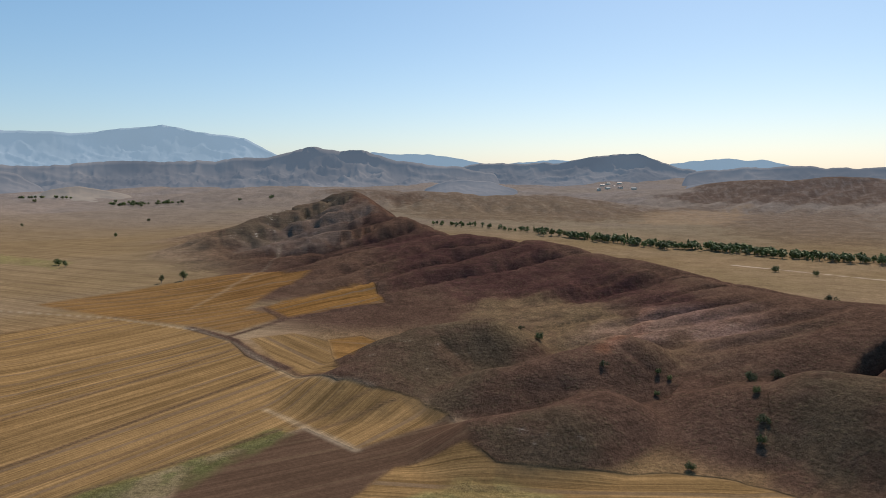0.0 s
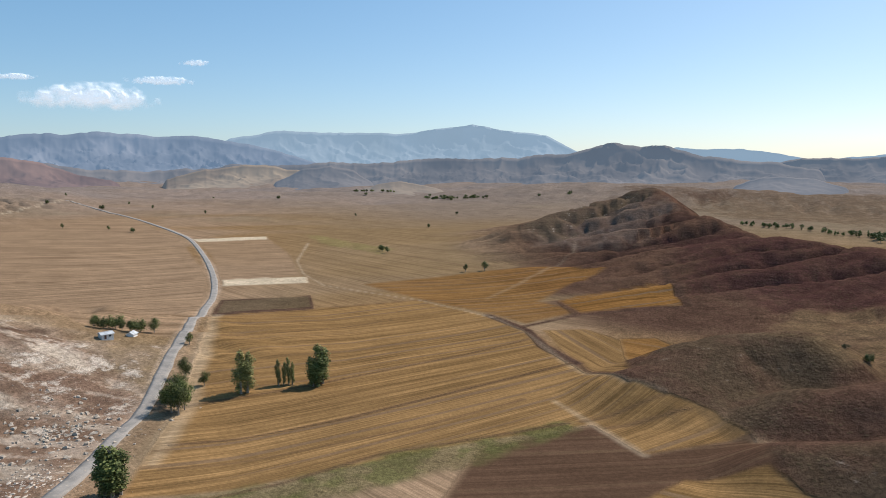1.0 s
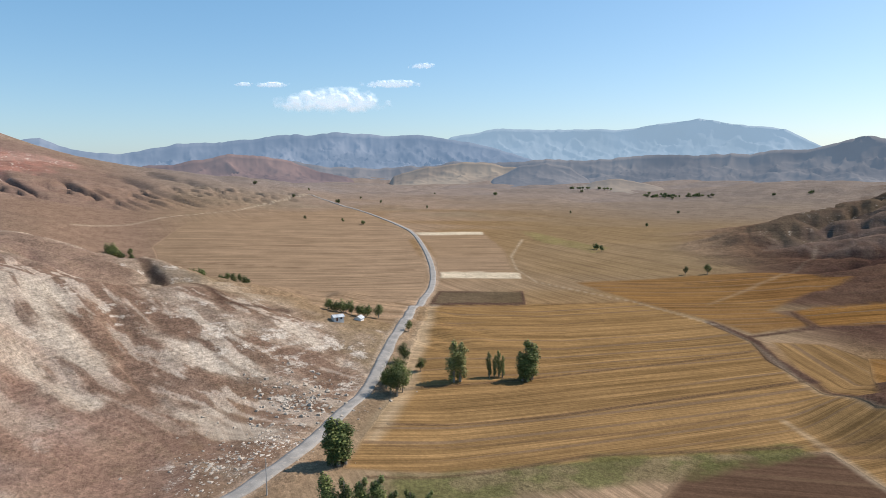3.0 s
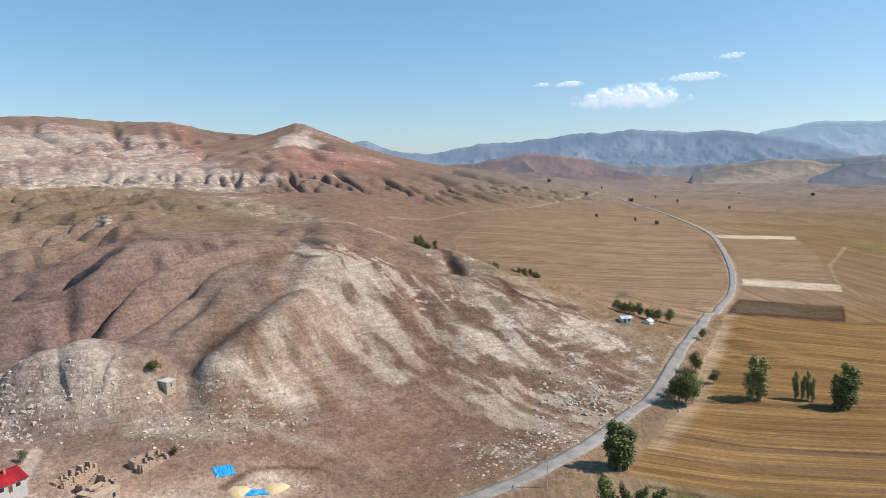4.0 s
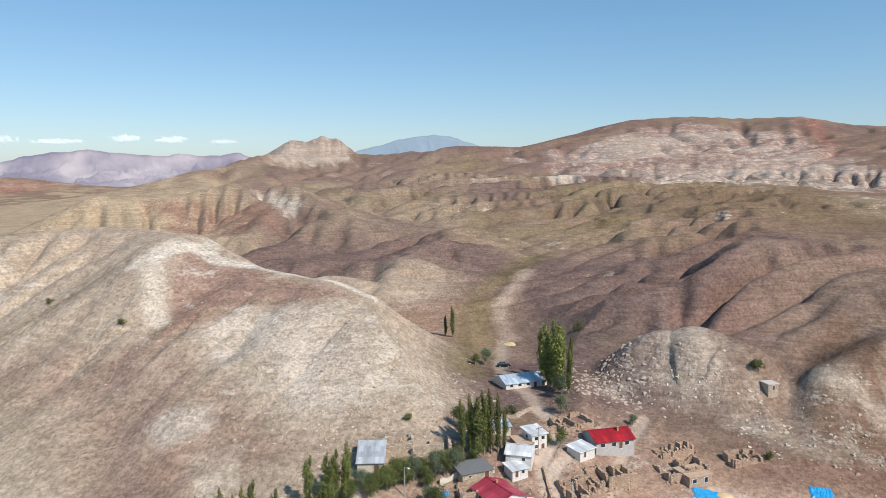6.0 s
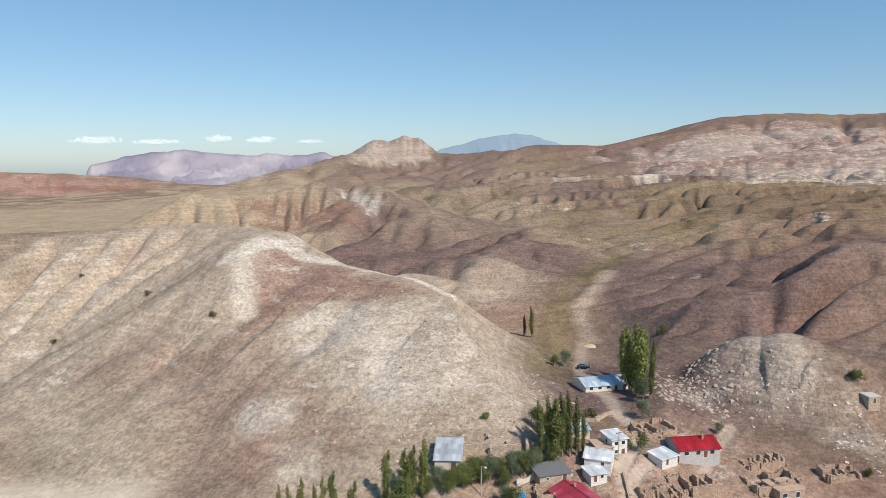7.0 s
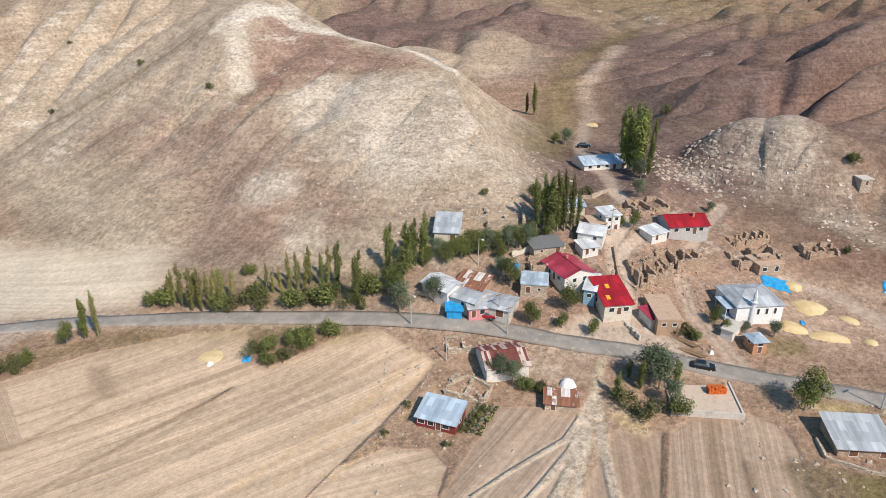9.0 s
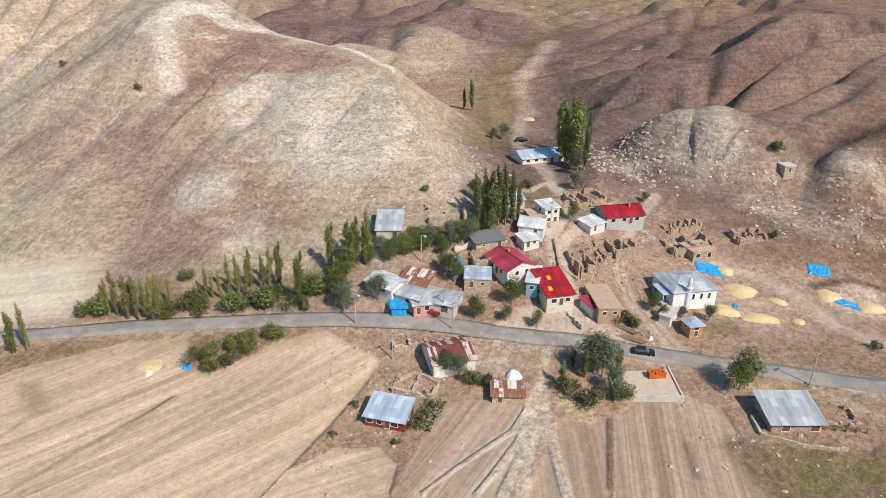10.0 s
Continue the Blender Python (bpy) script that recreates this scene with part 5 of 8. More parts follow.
def asphalt():
    s = Nodes("old_asphalt", 0.9, 0.2)
    at = s.coords()
    c = s.mix(s.span(s.noise(at, 0.25, 5, 0.6), 0.35, 0.65), (0.235, 0.215, 0.195), (0.32, 0.29, 0.26))
    c = s.mix(s.math("MULTIPLY", s.span(s.noise(at, 0.9, 4, 0.6), 0.55, 0.7), 0.45), c, (0.48, 0.40, 0.32))
    c = s.mix(1.0, c, s.grey(s.span(s.noise(at, 12.0, 3), 0.3, 0.7, 0.85, 1.15)), "MULTIPLY")
    s.bump(s.noise(at, 15.0, 3), 0.3, 0.03)
    return s.colour(c)


strip("road", "narrow grey asphalt road through fields and village", ((-41.9, -143.1), (-52.5, -139.6), (-61.3, -132.6), (-70.8, -120.0), (-78.6, -104.8), (-88.7, -84.7), (-97.5, -64.1), (-103.7, -49.2), (-106.4, -38.8), (-109.2, -28.8), (-112.7, -19.3), (-114.0, -10.6), (-115.9, -3.2), (-118.3, 5.7), (-120.4, 18.3), (-125.6, 73.2), (-129.2, 88.8), (-137.2, 106.1), (-150.6, 128.0), (-159.5, 144.4), (-168.0, 157.0), (-179.2, 172.2), (-198.5, 198.5), (-217.4, 224.4), (-247.7, 266.0), (-296.9, 328.9), (-357.3, 392.5), (-434.9, 466.4), (-544.8, 565.9), (-649.9, 638.5), (-789.0, 721.5), (-925.0, 793.1), (-1070.8, 832.3)), 4.0, 0.5, asphalt())



# ---------------------------------------------------------------- helpers for things
def part(name, bm, material, parent, label=""):
    mesh = bpy.data.meshes.new(name)
    bmesh.ops.recalc_face_normals(bm, faces=bm.faces)
    bm.to_mesh(mesh)
    bm.free()
    mesh.materials.append(material)
    ob = new(name, mesh)
    ob.parent = parent
    return tagged(ob, label)


def ground_at(x, y):
    return float(height(np.array([x]), np.array([y]))[0])


def thing(name, label, category, at, angle=0, group="", lift=0.0):
    """The empty at a thing's base, standing on the ground."""
    ob = new(name)
    ob.empty_display_size = 0.5
    ob.matrix_basis = pose(at[0], at[1], ground_at(*at) + lift, 0, 0, angle)
    return tagged(ob, label, category, group)


def box(bm, x0, x1, y0, y1, z0, z1):
    v = [bm.verts.new((x, y, z)) for z in (z0, z1) for x, y in ((x0, y0), (x1, y0), (x1, y1), (x0, y1))]
    for f in ((0, 3, 2, 1), (4, 5, 6, 7), (0, 1, 5, 4), (1, 2, 6, 5), (2, 3, 7, 6), (3, 0, 4, 7)):
        bm.faces.new([v[i] for i in f])
    return v


def boxed(*sizes):
    bm = bmesh.new()
    for s in sizes:
        box(bm, *s)
    return bm


def slab(bm, corners, thick):
    """A sheet of that thickness under four corners."""
    top = [bm.verts.new(c) for c in corners]
    low = [bm.verts.new((c[0], c[1], c[2] - thick)) for c in corners]
    n = len(top)
    bm.faces.new(top)
    bm.faces.new(low[::-1])
    for i in range(n):
        bm.faces.new((top[i], low[i], low[(i + 1) % n], top[(i + 1) % n]))


def tube(bm, a, b, r0, r1, sides=7):
    a, b = Vector(a), Vector(b)
    m = (b - a).to_track_quat("Z", "Y").to_matrix()
    rings = []
    for c, r in ((a, r0), (b, r1)):
        rings.append([bm.verts.new(c + m @ Vector((r * math.cos(2 * math.pi * k / sides), r * math.sin(2 * math.pi * k / sides), 0))) for k in range(sides)])
    for k in range(sides):
        bm.faces.new((rings[0][k], rings[0][(k + 1) % sides], rings[1][(k + 1) % sides], rings[1][k]))
    bm.faces.new(rings[0][::-1]), bm.faces.new(rings[1])


def stone_shape(bm, centre, size, rng):
    """A rough boulder: a cube with every corner knocked about and its top chipped."""
    c = Vector(centre)
    spin = Euler((rng.uniform(-0.4, 0.4), rng.uniform(-0.4, 0.4), rng.uniform(0, 6.3))).to_matrix()
    v = [bm.verts.new(c + spin @ Vector((x * size[0] * rng.uniform(0.55, 1), y * size[1] * rng.uniform(0.55, 1), z * size[2] * rng.uniform(0.6, 1))))
         for z in (-0.5, 0.5) for x, y in ((-0.5, -0.5), (0.5, -0.5), (0.5, 0.5), (-0.5, 0.5))]
    for f in ((0, 3, 2, 1), (0, 1, 5, 4), (1, 2, 6, 5), (2, 3, 7, 6), (3, 0, 4, 7)):
        bm.faces.new([v[i] for i in f])
    peak = bm.verts.new(c + spin @ Vector((rng.uniform(-0.2, 0.2) * size[0], rng.uniform(-0.2, 0.2) * size[1], size[2] * rng.uniform(0.6, 0.85))))
    for i in range(4):
        bm.faces.new((v[4 + i], v[4 + (i + 1) % 4], peak))


# ---------------------------------------------------------------- materials of things
def plaster(name, colour, dirt=(0.35, 0.27, 0.2), amount=0.5):
    s = Nodes(name, 0.9, 0.15)
    at = s.coords()
    spot = s.span(s.noise(at, 0.7, 5, 0.65), 0.5, 0.72)
    c = s.mix(s.math("MULTIPLY", spot, amount), colour, dirt)
    c = s.mix(1.0, c, s.grey(s.span(s.noise(at, 5.0, 4), 0.3, 0.7, 0.86, 1.1)), "MULTIPLY")
    s.bump(s.noise(at, 9.0, 4), 0.3, 0.03)
    return s.colour(c)


def sheet_metal(name, colour, rust=(0.24, 0.10, 0.05), amount=0.3, rough=0.42, metal=0.0):
    """Painted or zinc roof sheet: stains running down, faded panels, rust in spots."""
    s = Nodes(name, rough, 0.4, metal)
    at = s.coords()
    c = s.mix(1.0, colour, s.grey(s.span(s.noise(s.scaled(at, (1.1, 0.15, 0.15)), 1.0, 3), 0.3, 0.7, 0.78, 1.18)), "MULTIPLY")
    # single sheets, each weathered a little differently
    panel = s.n.new("ShaderNodeTexWhiteNoise")
    panel.noise_dimensions = "3D"
    sheets = s.n.new("ShaderNodeVectorMath")
    sheets.operation = "FLOOR"
    s.l.new(s.scaled(at, (1.15, 0.5, 0.0)), sheets.inputs[0])
    s.l.new(sheets.outputs[0], panel.inputs["Vector"])
    c = s.mix(1.0, c, s.grey(s.span(panel.outputs["Value"], 0, 1, 0.82, 1.14)), "MULTIPLY")
    worn = s.span(s.noise(at, 0.55, 6, 0.7), 0.52, 0.72)
    c = s.mix(s.math("MULTIPLY", worn, amount), c, rust)
    wave = s.n.new("ShaderNodeTexWave")
    wave.bands_direction, wave.inputs["Scale"].default_value = "X", 1.6
    s.put(wave.inputs["Vector"], at)
    s.bump(wave.outputs["Fac"], 0.35, 0.05)
    return s.colour(c)


def rubble_wall(name, colour, joint):
    """Rough stones of several tones in mud."""
    s = Nodes(name, 0.95, 0.1)
    at = s.coords()
    warped = s.n.new("ShaderNodeVectorMath")
    warped.operation = "ADD"
    s.put(warped.inputs[0], s.scaled(at, (3.0, 3.0, 4.6)))
    s.put(warped.inputs[1], s.scaled(s.noise(at, 2.2, 2), (0.7, 0.7, 0.7)))
    stones, edges = s.n.new("ShaderNodeTexVoronoi"), s.n.new("ShaderNodeTexVoronoi")
    edges.feature = "DISTANCE_TO_EDGE"
    for v in (stones, edges):
        v.inputs["Scale"].default_value = 1.0
        s.l.new(warped.outputs[0], v.inputs["Vector"])
    tint = s.n.new("ShaderNodeSeparateColor")
    s.l.new(stones.outputs["Color"], tint.inputs[0])
    c = s.mix(1.0, colour, s.grey(s.span(tint.outputs[0], 0, 1, 0.68, 1.2)), "MULTIPLY")
    c = s.mix(s.span(edges.outputs["Distance"], 0.09, 0.02, 0, 0.8), c, joint)
    c = s.mix(s.math("MULTIPLY", s.span(s.noise(at, 0.6, 5, 0.65), 0.46, 0.6), 0.65), c, joint)
    s.bump(s.span(edges.outputs["Distance"], 0.0, 0.25), 0.7, 0.1)
    return s.colour(c)


def striped_sheet(name, dark, pale, wide, share):
    """Sheets laid side by side, some rusted or painted dark and some still pale."""
    s = Nodes(name, 0.6, 0.25)
    at = s.coords()
    lane = s.n.new("ShaderNodeTexWhiteNoise")
    lane.noise_dimensions = "3D"
    step = s.n.new("ShaderNodeVectorMath")
    step.operation = "FLOOR"
    s.l.new(s.scaled(at, (1 / wide, 0.33, 0.0)), step.inputs[0])
    s.l.new(step.outputs[0], lane.inputs["Vector"])
    worn = s.span(s.math("ADD", lane.outputs["Value"], s.math("MULTIPLY", s.math("SUBTRACT", s.noise(at, 0.9, 5, 0.7), 0.5), 0.9)), share - 0.06, share + 0.06)
    c = s.mix(worn, dark, pale)
    c = s.mix(1.0, c, s.grey(s.span(s.noise(s.scaled(at, (2.5, 0.4, 0.4)), 1.0, 4), 0.3, 0.7, 0.75, 1.2)), "MULTIPLY")
    wave = s.n.new("ShaderNodeTexWave")
    wave.bands_direction, wave.inputs["Scale"].default_value = "X", 1.6
    s.put(wave.inputs["Vector"], at)
    s.bump(wave.outputs["Fac"], 0.35, 0.05)
    return s.colour(c)


def plainly(name, colour, rough=0.8, gloss=0.2, metal=0.0, vary=0.12, size=3.0):
    s = Nodes(name, rough, gloss, metal)
    at = s.coords()
    return s.colour(s.mix(1.0, colour, s.grey(s.span(s.noise(at, size, 4), 0.3, 0.7, 1 - vary, 1 + vary)), "MULTIPLY"))


def foliage(name, dark, light):
    s = Nodes(name, 0.65, 0.25)
    geo = s.n.new("ShaderNodeNewGeometry")
    info = s.n.new("ShaderNodeObjectInfo")
    c = s.mix(s.span(geo.outputs["Random Per Island"], 0.0, 1.0), dark, light)
    c = s.mix(1.0, c, s.grey(s.span(info.outputs["Random"], 0, 1, 0.75, 1.25)), "MULTIPLY")
    s.b.inputs["Transmission Weight"].default_value = 0.0
    return s.colour(c)


def grain_material():
    s = Nodes("barley", 0.95, 0.1)
    at = s.coords()
    c = s.mix(s.span(s.noise(at, 0.6, 4), 0.35, 0.65), (0.58, 0.435, 0.235), (0.67, 0.53, 0.32))
    c = s.mix(s.math("MULTIPLY", s.span(s.noise(at, 14.0, 3), 0.45, 0.65), 0.35), c, (0.44, 0.30, 0.10))
    s.bump(s.noise(at, 18.0, 4), 0.5, 0.05)
    return s.colour(c)


WHITE_WALL = plaster("white_wall", (0.68, 0.66, 0.62), amount=0.4)
GREY_WALL = plaster("grey_wall", (0.46, 0.44, 0.43), (0.36, 0.32, 0.29), 0.4)
CLEAN_WHITE = plaster("clean_white_wall", (0.80, 0.80, 0.80), (0.6, 0.58, 0.54), 0.15)
LIME_WALL = plaster("lime_wall", (0.62, 0.56, 0.47), amount=0.6)
MUD_WALL = plaster("mud_wall", (0.42, 0.29, 0.20), (0.28, 0.19, 0.13), 0.6)
PINK_WALL = plaster("pink_wall", (0.62, 0.26, 0.27), amount=0.25)
MAROON_WALL = plaster("maroon_wall", (0.22, 0.045, 0.045), amount=0.2)
BLUE_WALL = plaster("blue_wall", (0.25, 0.42, 0.55), amount=0.35)
BRICK_WALL = plaster("brick_wall", (0.46, 0.24, 0.14), (0.55, 0.38, 0.28), 0.5)
STONE_WALL = rubble_wall("stone_wall", (0.50, 0.375, 0.28), (0.42, 0.295, 0.21))
PALE_STONE = rubble_wall("pale_stone_wall", (0.56, 0.47, 0.37), (0.42, 0.33, 0.25))
CONCRETE = plaster("concrete", (0.55, 0.51, 0.46), (0.33, 0.28, 0.23), 0.5)
MUD_ROOF = plaster("mud_roof", (0.50, 0.36, 0.26), (0.38, 0.27, 0.18), 0.7)
ZINC = sheet_metal("zinc", (0.40, 0.425, 0.45), amount=0.22, rough=0.55)
BLUE_ZINC = sheet_metal("blue_zinc", (0.40, 0.49, 0.58), (0.55, 0.56, 0.56), 0.5)
PALE_ZINC = sheet_metal("pale_zinc", (0.62, 0.64, 0.66), amount=0.15)
RED_SHEET = sheet_metal("red_sheet", (0.33, 0.012, 0.018), (0.30, 0.05, 0.05), 0.3)
CRIMSON_SHEET = sheet_metal("crimson_sheet", (0.40, 0.045, 0.075), (0.45, 0.15, 0.15), 0.35)
RUST_SHEET = striped_sheet("rust_sheet", (0.27, 0.12, 0.075), (0.62, 0.57, 0.53), 0.75, 0.4)
BROWN_SHEET = striped_sheet("brown_sheet", (0.19, 0.06, 0.05), (0.52, 0.42, 0.37), 0.5, 0.52)
DUSTY_CONCRETE = plaster("dusty_concrete", (0.56, 0.45, 0.36), (0.42, 0.32, 0.25), 0.6)
DARK_FELT = plainly("dark_felt", (0.16, 0.165, 0.17), 0.8)
GLASS_DARK = plainly("window_glass", (0.03, 0.035, 0.04), 0.12, 0.6)
FRAME_WHITE = plainly("frame_white", (0.75, 0.74, 0.72), 0.5)
DOOR_BROWN = plainly("door_brown", (0.16, 0.08, 0.05), 0.6)
TIMBER = plainly("timber", (0.26, 0.18, 0.11), 0.85, 0.1, 0, 0.25, 6)
BARK = plainly("bark", (0.30, 0.26, 0.21), 0.95, 0.1, 0, 0.25, 5)
TARP = plainly("blue_tarp", (0.02, 0.30, 0.62), 0.45, 0.4, 0, 0.18, 1.5)
YELLOW_PANEL = plainly("yellow_skylight", (0.70, 0.36, 0.03), 0.4)
ORANGE_BRICK = plainly("orange_brick", (0.55, 0.13, 0.035), 0.85, 0.1, 0, 0.25, 6)
WHITE_SACK = plainly("white_sacks", (0.78, 0.77, 0.75), 0.8)
POLE_GREY = plainly("pole_grey", (0.42, 0.40, 0.37), 0.7)
CAR_DARK = plainly("car_dark", (0.012, 0.014, 0.02), 0.25, 0.6)
CAR_RED = plainly("car_red", (0.35, 0.015, 0.02), 0.25, 0.6)
TYRE = plainly("tyre", (0.02, 0.02, 0.02), 0.9)
CAR_GLASS = plainly("car_glass", (0.05, 0.07, 0.09), 0.08, 0.8)
BARLEY = grain_material()
CHALK_ROCK = plaster("chalk_rock", (0.60, 0.51, 0.42), (0.36, 0.27, 0.2), 0.75)
ROCK = plaster("rock", (0.44, 0.37, 0.30), (0.28, 0.22, 0.17), 0.8)
LEAF_POPLAR = foliage("poplar_leaves", (0.06, 0.08, 0.018), (0.22, 0.24, 0.07))
LEAF_AUTUMN = foliage("turning_leaves", (0.11, 0.12, 0.035), (0.30, 0.28, 0.10))
LEAF_GREEN = foliage("broad_leaves", (0.05, 0.07, 0.018), (0.18, 0.195, 0.06))
LEAF_GREY = foliage("willow_leaves", (0.06, 0.085, 0.045), (0.17, 0.20, 0.12))
LEAF_DRY = foliage("scrub_leaves", (0.05, 0.055, 0.02), (0.13, 0.13, 0.05))


# ---------------------------------------------------------------- trees
def leaf_cloud(rng, blobs, count, size):
    """Small bent leaf clumps over and inside a set of uneven lobes: (x, y, z, rx, ry, rz)."""
    verts, faces = [], []
    weights = [b[3] * b[5] + b[4] * b[5] for b in blobs]
    for _ in range(count):
        b = rng.choices(blobs, weights)[0]
        n = Vector((rng.gauss(0, 1), rng.gauss(0, 1), rng.gauss(0, 1))).normalized()
        k = rng.uniform(0.5, 1.1) if rng.random() < 0.8 else rng.uniform(1.05, 1.45)
        c = Vector((b[0] + n.x * b[3] * k, b[1] + n.y * b[4] * k, b[2] + n.z * b[5] * k))
        s = size * rng.uniform(0.6, 1.35)
        m = (n + Vector((rng.gauss(0, 0.6), rng.gauss(0, 0.6), rng.gauss(0.3, 0.6)))).normalized().to_track_quat("Z", "Y").to_matrix()
        i = len(verts)
        for px, py, pz in ((-0.5, -0.35, 0), (0.1, -0.55, 0.18), (0.55, 0.05, 0), (0.05, 0.5, 0.2), (-0.45, 0.3, -0.1)):
            verts.append(c + m @ Vector((px * s * rng.uniform(0.7, 1.3), py * s * rng.uniform(0.7, 1.3), pz * s)))
        faces += [(i, i + 1, i + 2, i + 3), (i, i + 3, i + 4)]
    return verts, faces


def crown(name, data, material, parent):
    mesh = bpy.data.meshes.new(name)
    mesh.from_pydata(*[data[0], [], data[1]])
    mesh.materials.append(material)
    ob = new(name, mesh)
    ob.parent = parent
    return ob


def make_tree(kind, label, seed, leaves, at, tall, group, count=700, leafy=1.0):
    """kinds: poplar (a narrow column), round (a broad crown of lobes), bush (low, from the ground)."""
    rng = random.Random(seed)
    names = {"poplar": "poplar_tree", "round": "tree", "bush": "bush"}
    ob = thing(names[kind], label, "bush" if kind == "bush" else "tree", at, rng.uniform(0, 360), group, -0.1)
    bm = bmesh.new()
    blobs = []
    if kind == "poplar":
        tube(bm, (0, 0, -0.3), (0.05, 0.03, 5.0), 0.22, 0.14)
        tube(bm, (0.05, 0.03, 5.0), (0.0, 0.1, 9.4), 0.14, 0.03)
        for k in range(9):
            z = 1.2 + k * 0.98
            w = 0.95 * math.sin(min(1.0, (k + 1.2) / 4) * 1.5) * (1.0 if k < 6 else (9.5 - k) / 3.6)
            blobs.append((rng.gauss(0, 0.22), rng.gauss(0, 0.22), z, w * rng.uniform(0.75, 1.15), w * rng.uniform(0.75, 1.15), 0.95))
            if k % 2 == 0:
                a = rng.uniform(0, 6.3)
                tube(bm, (0.03, 0.02, z - 0.8), (0.6 * w * math.cos(a), 0.6 * w * math.sin(a), z + 0.5), 0.06, 0.02, 5)
        size = 0.31
    elif kind == "round":
        tube(bm, (0, 0, -0.3), (0.1, 0.0, 2.6), 0.26, 0.18)
        for k in range(6):
            a = k * 1.05 + rng.uniform(-0.3, 0.3)
            out = rng.uniform(1.2, 2.4)
            tip = (out * math.cos(a), out * math.sin(a), rng.uniform(3.6, 7.0))
            tube(bm, (0.08, 0, rng.uniform(1.4, 2.6)), tip, 0.13, 0.03, 5)
            blobs.append((*tip, rng.uniform(1.1, 1.9), rng.uniform(1.1, 1.9), rng.uniform(1.1, 1.8)))
        blobs += [(0.2, 0, 7.4, 1.7, 1.6, 1.7), (0, 0, 4.6, 2.4, 2.3, 1.8)]
        size = 0.33
    else:
        for k in range(6):
            a = rng.uniform(0, 6.3)
            d = rng.uniform(0.2, 1.5)
            tip = (d * math.cos(a), d * math.sin(a), rng.uniform(0.7, 1.8))
            tube(bm, (0.1 * math.cos(a), 0.1 * math.sin(a), -0.2), tip, 0.06, 0.02, 5)
            blobs.append((*tip, rng.uniform(0.6, 1.05), rng.uniform(0.6, 1.05), rng.uniform(0.5, 0.95)))
        size = 0.24
    part("trunk" if kind != "bush" else "stem", bm, BARK, ob)
    crown("crown", leaf_cloud(rng, blobs, int(count * (2.7 if leafy == 1 else 0.85)), size * (0.74 if leafy == 1 else 1.45 * leafy)), leaves, ob)
    nominal = {"poplar": 10.0, "round": 9.0, "bush": 2.5}[kind]
    k = tall / nominal
    ob.scale = (k, k, k)
    ob["nominal"] = nominal
    return ob


def plant(prototypes, places, seed, label="", group="", wide=1.0):
    """Copies of the prototypes, turned and a little uneven: places are ((x, y), height)."""
    rng = random.Random(seed)
    for (x, y), tall in places:
        p = rng.choice(prototypes)
        k = tall / p["nominal"]
        w = k * wide * rng.uniform(0.88, 1.14)
        keep = p.scale.copy()
        p.scale = (1, 1, 1)
        ob = copy_thing(p, pose(x, y, ground_at(x, y) - 0.1, rng.uniform(-3, 3), rng.uniform(-3, 3), rng.uniform(0, 360)))
        p.scale = keep
        ob.scale = (w, w, k)
        tagged(ob, label, "", group)


# ---------------------------------------------------------------- houses
def opening(ob, walls, name, side, u, z, wide, tall, size, glass=GLASS_DARK, rim=FRAME_WHITE):
    """A window or door set into a wall: a rim proud of it, and a pane or leaf within the rim."""
    lx, ly = size
    t = 0.07
    bm = bmesh.new()
    for a0, a1, b0, b1 in ((u - wide / 2 - t, u + wide / 2 + t, z + tall, z + tall + t), (u - wide / 2 - t, u + wide / 2 + t, z - t, z),
                           (u - wide / 2 - t, u - wide / 2, z, z + tall), (u + wide / 2, u + wide / 2 + t, z, z + tall)):
        if side in "fb":
            y = -ly / 2 if side == "f" else ly / 2
            box(bm, a0, a1, y - 0.06, y + 0.06, b0, b1)
        else:
            x = -lx / 2 if side == "l" else lx / 2
            box(bm, x - 0.06, x + 0.06, a0, a1, b0, b1)
    frame_part = part(name, bm, rim, ob)
    bm = bmesh.new()
    if side in "fb":
        y = -ly / 2 if side == "f" else ly / 2
        box(bm, u - wide / 2, u + wide / 2, y - 0.03, y + 0.03, z, z + tall)
        if name == "window":
            box(bm, u - 0.03, u + 0.03, y - 0.045, y + 0.045, z, z + tall)
    else:
        x = -lx / 2 if side == "l" else lx / 2
        box(bm, x - 0.03, x + 0.03, u - wide / 2, u + wide / 2, z, z + tall)
        if name == "window":
            box(bm, x - 0.045, x + 0.045, u - 0.03, u + 0.03, z, z + tall)
    part("pane" if name == "window" else "leaf", bm, glass, frame_part)


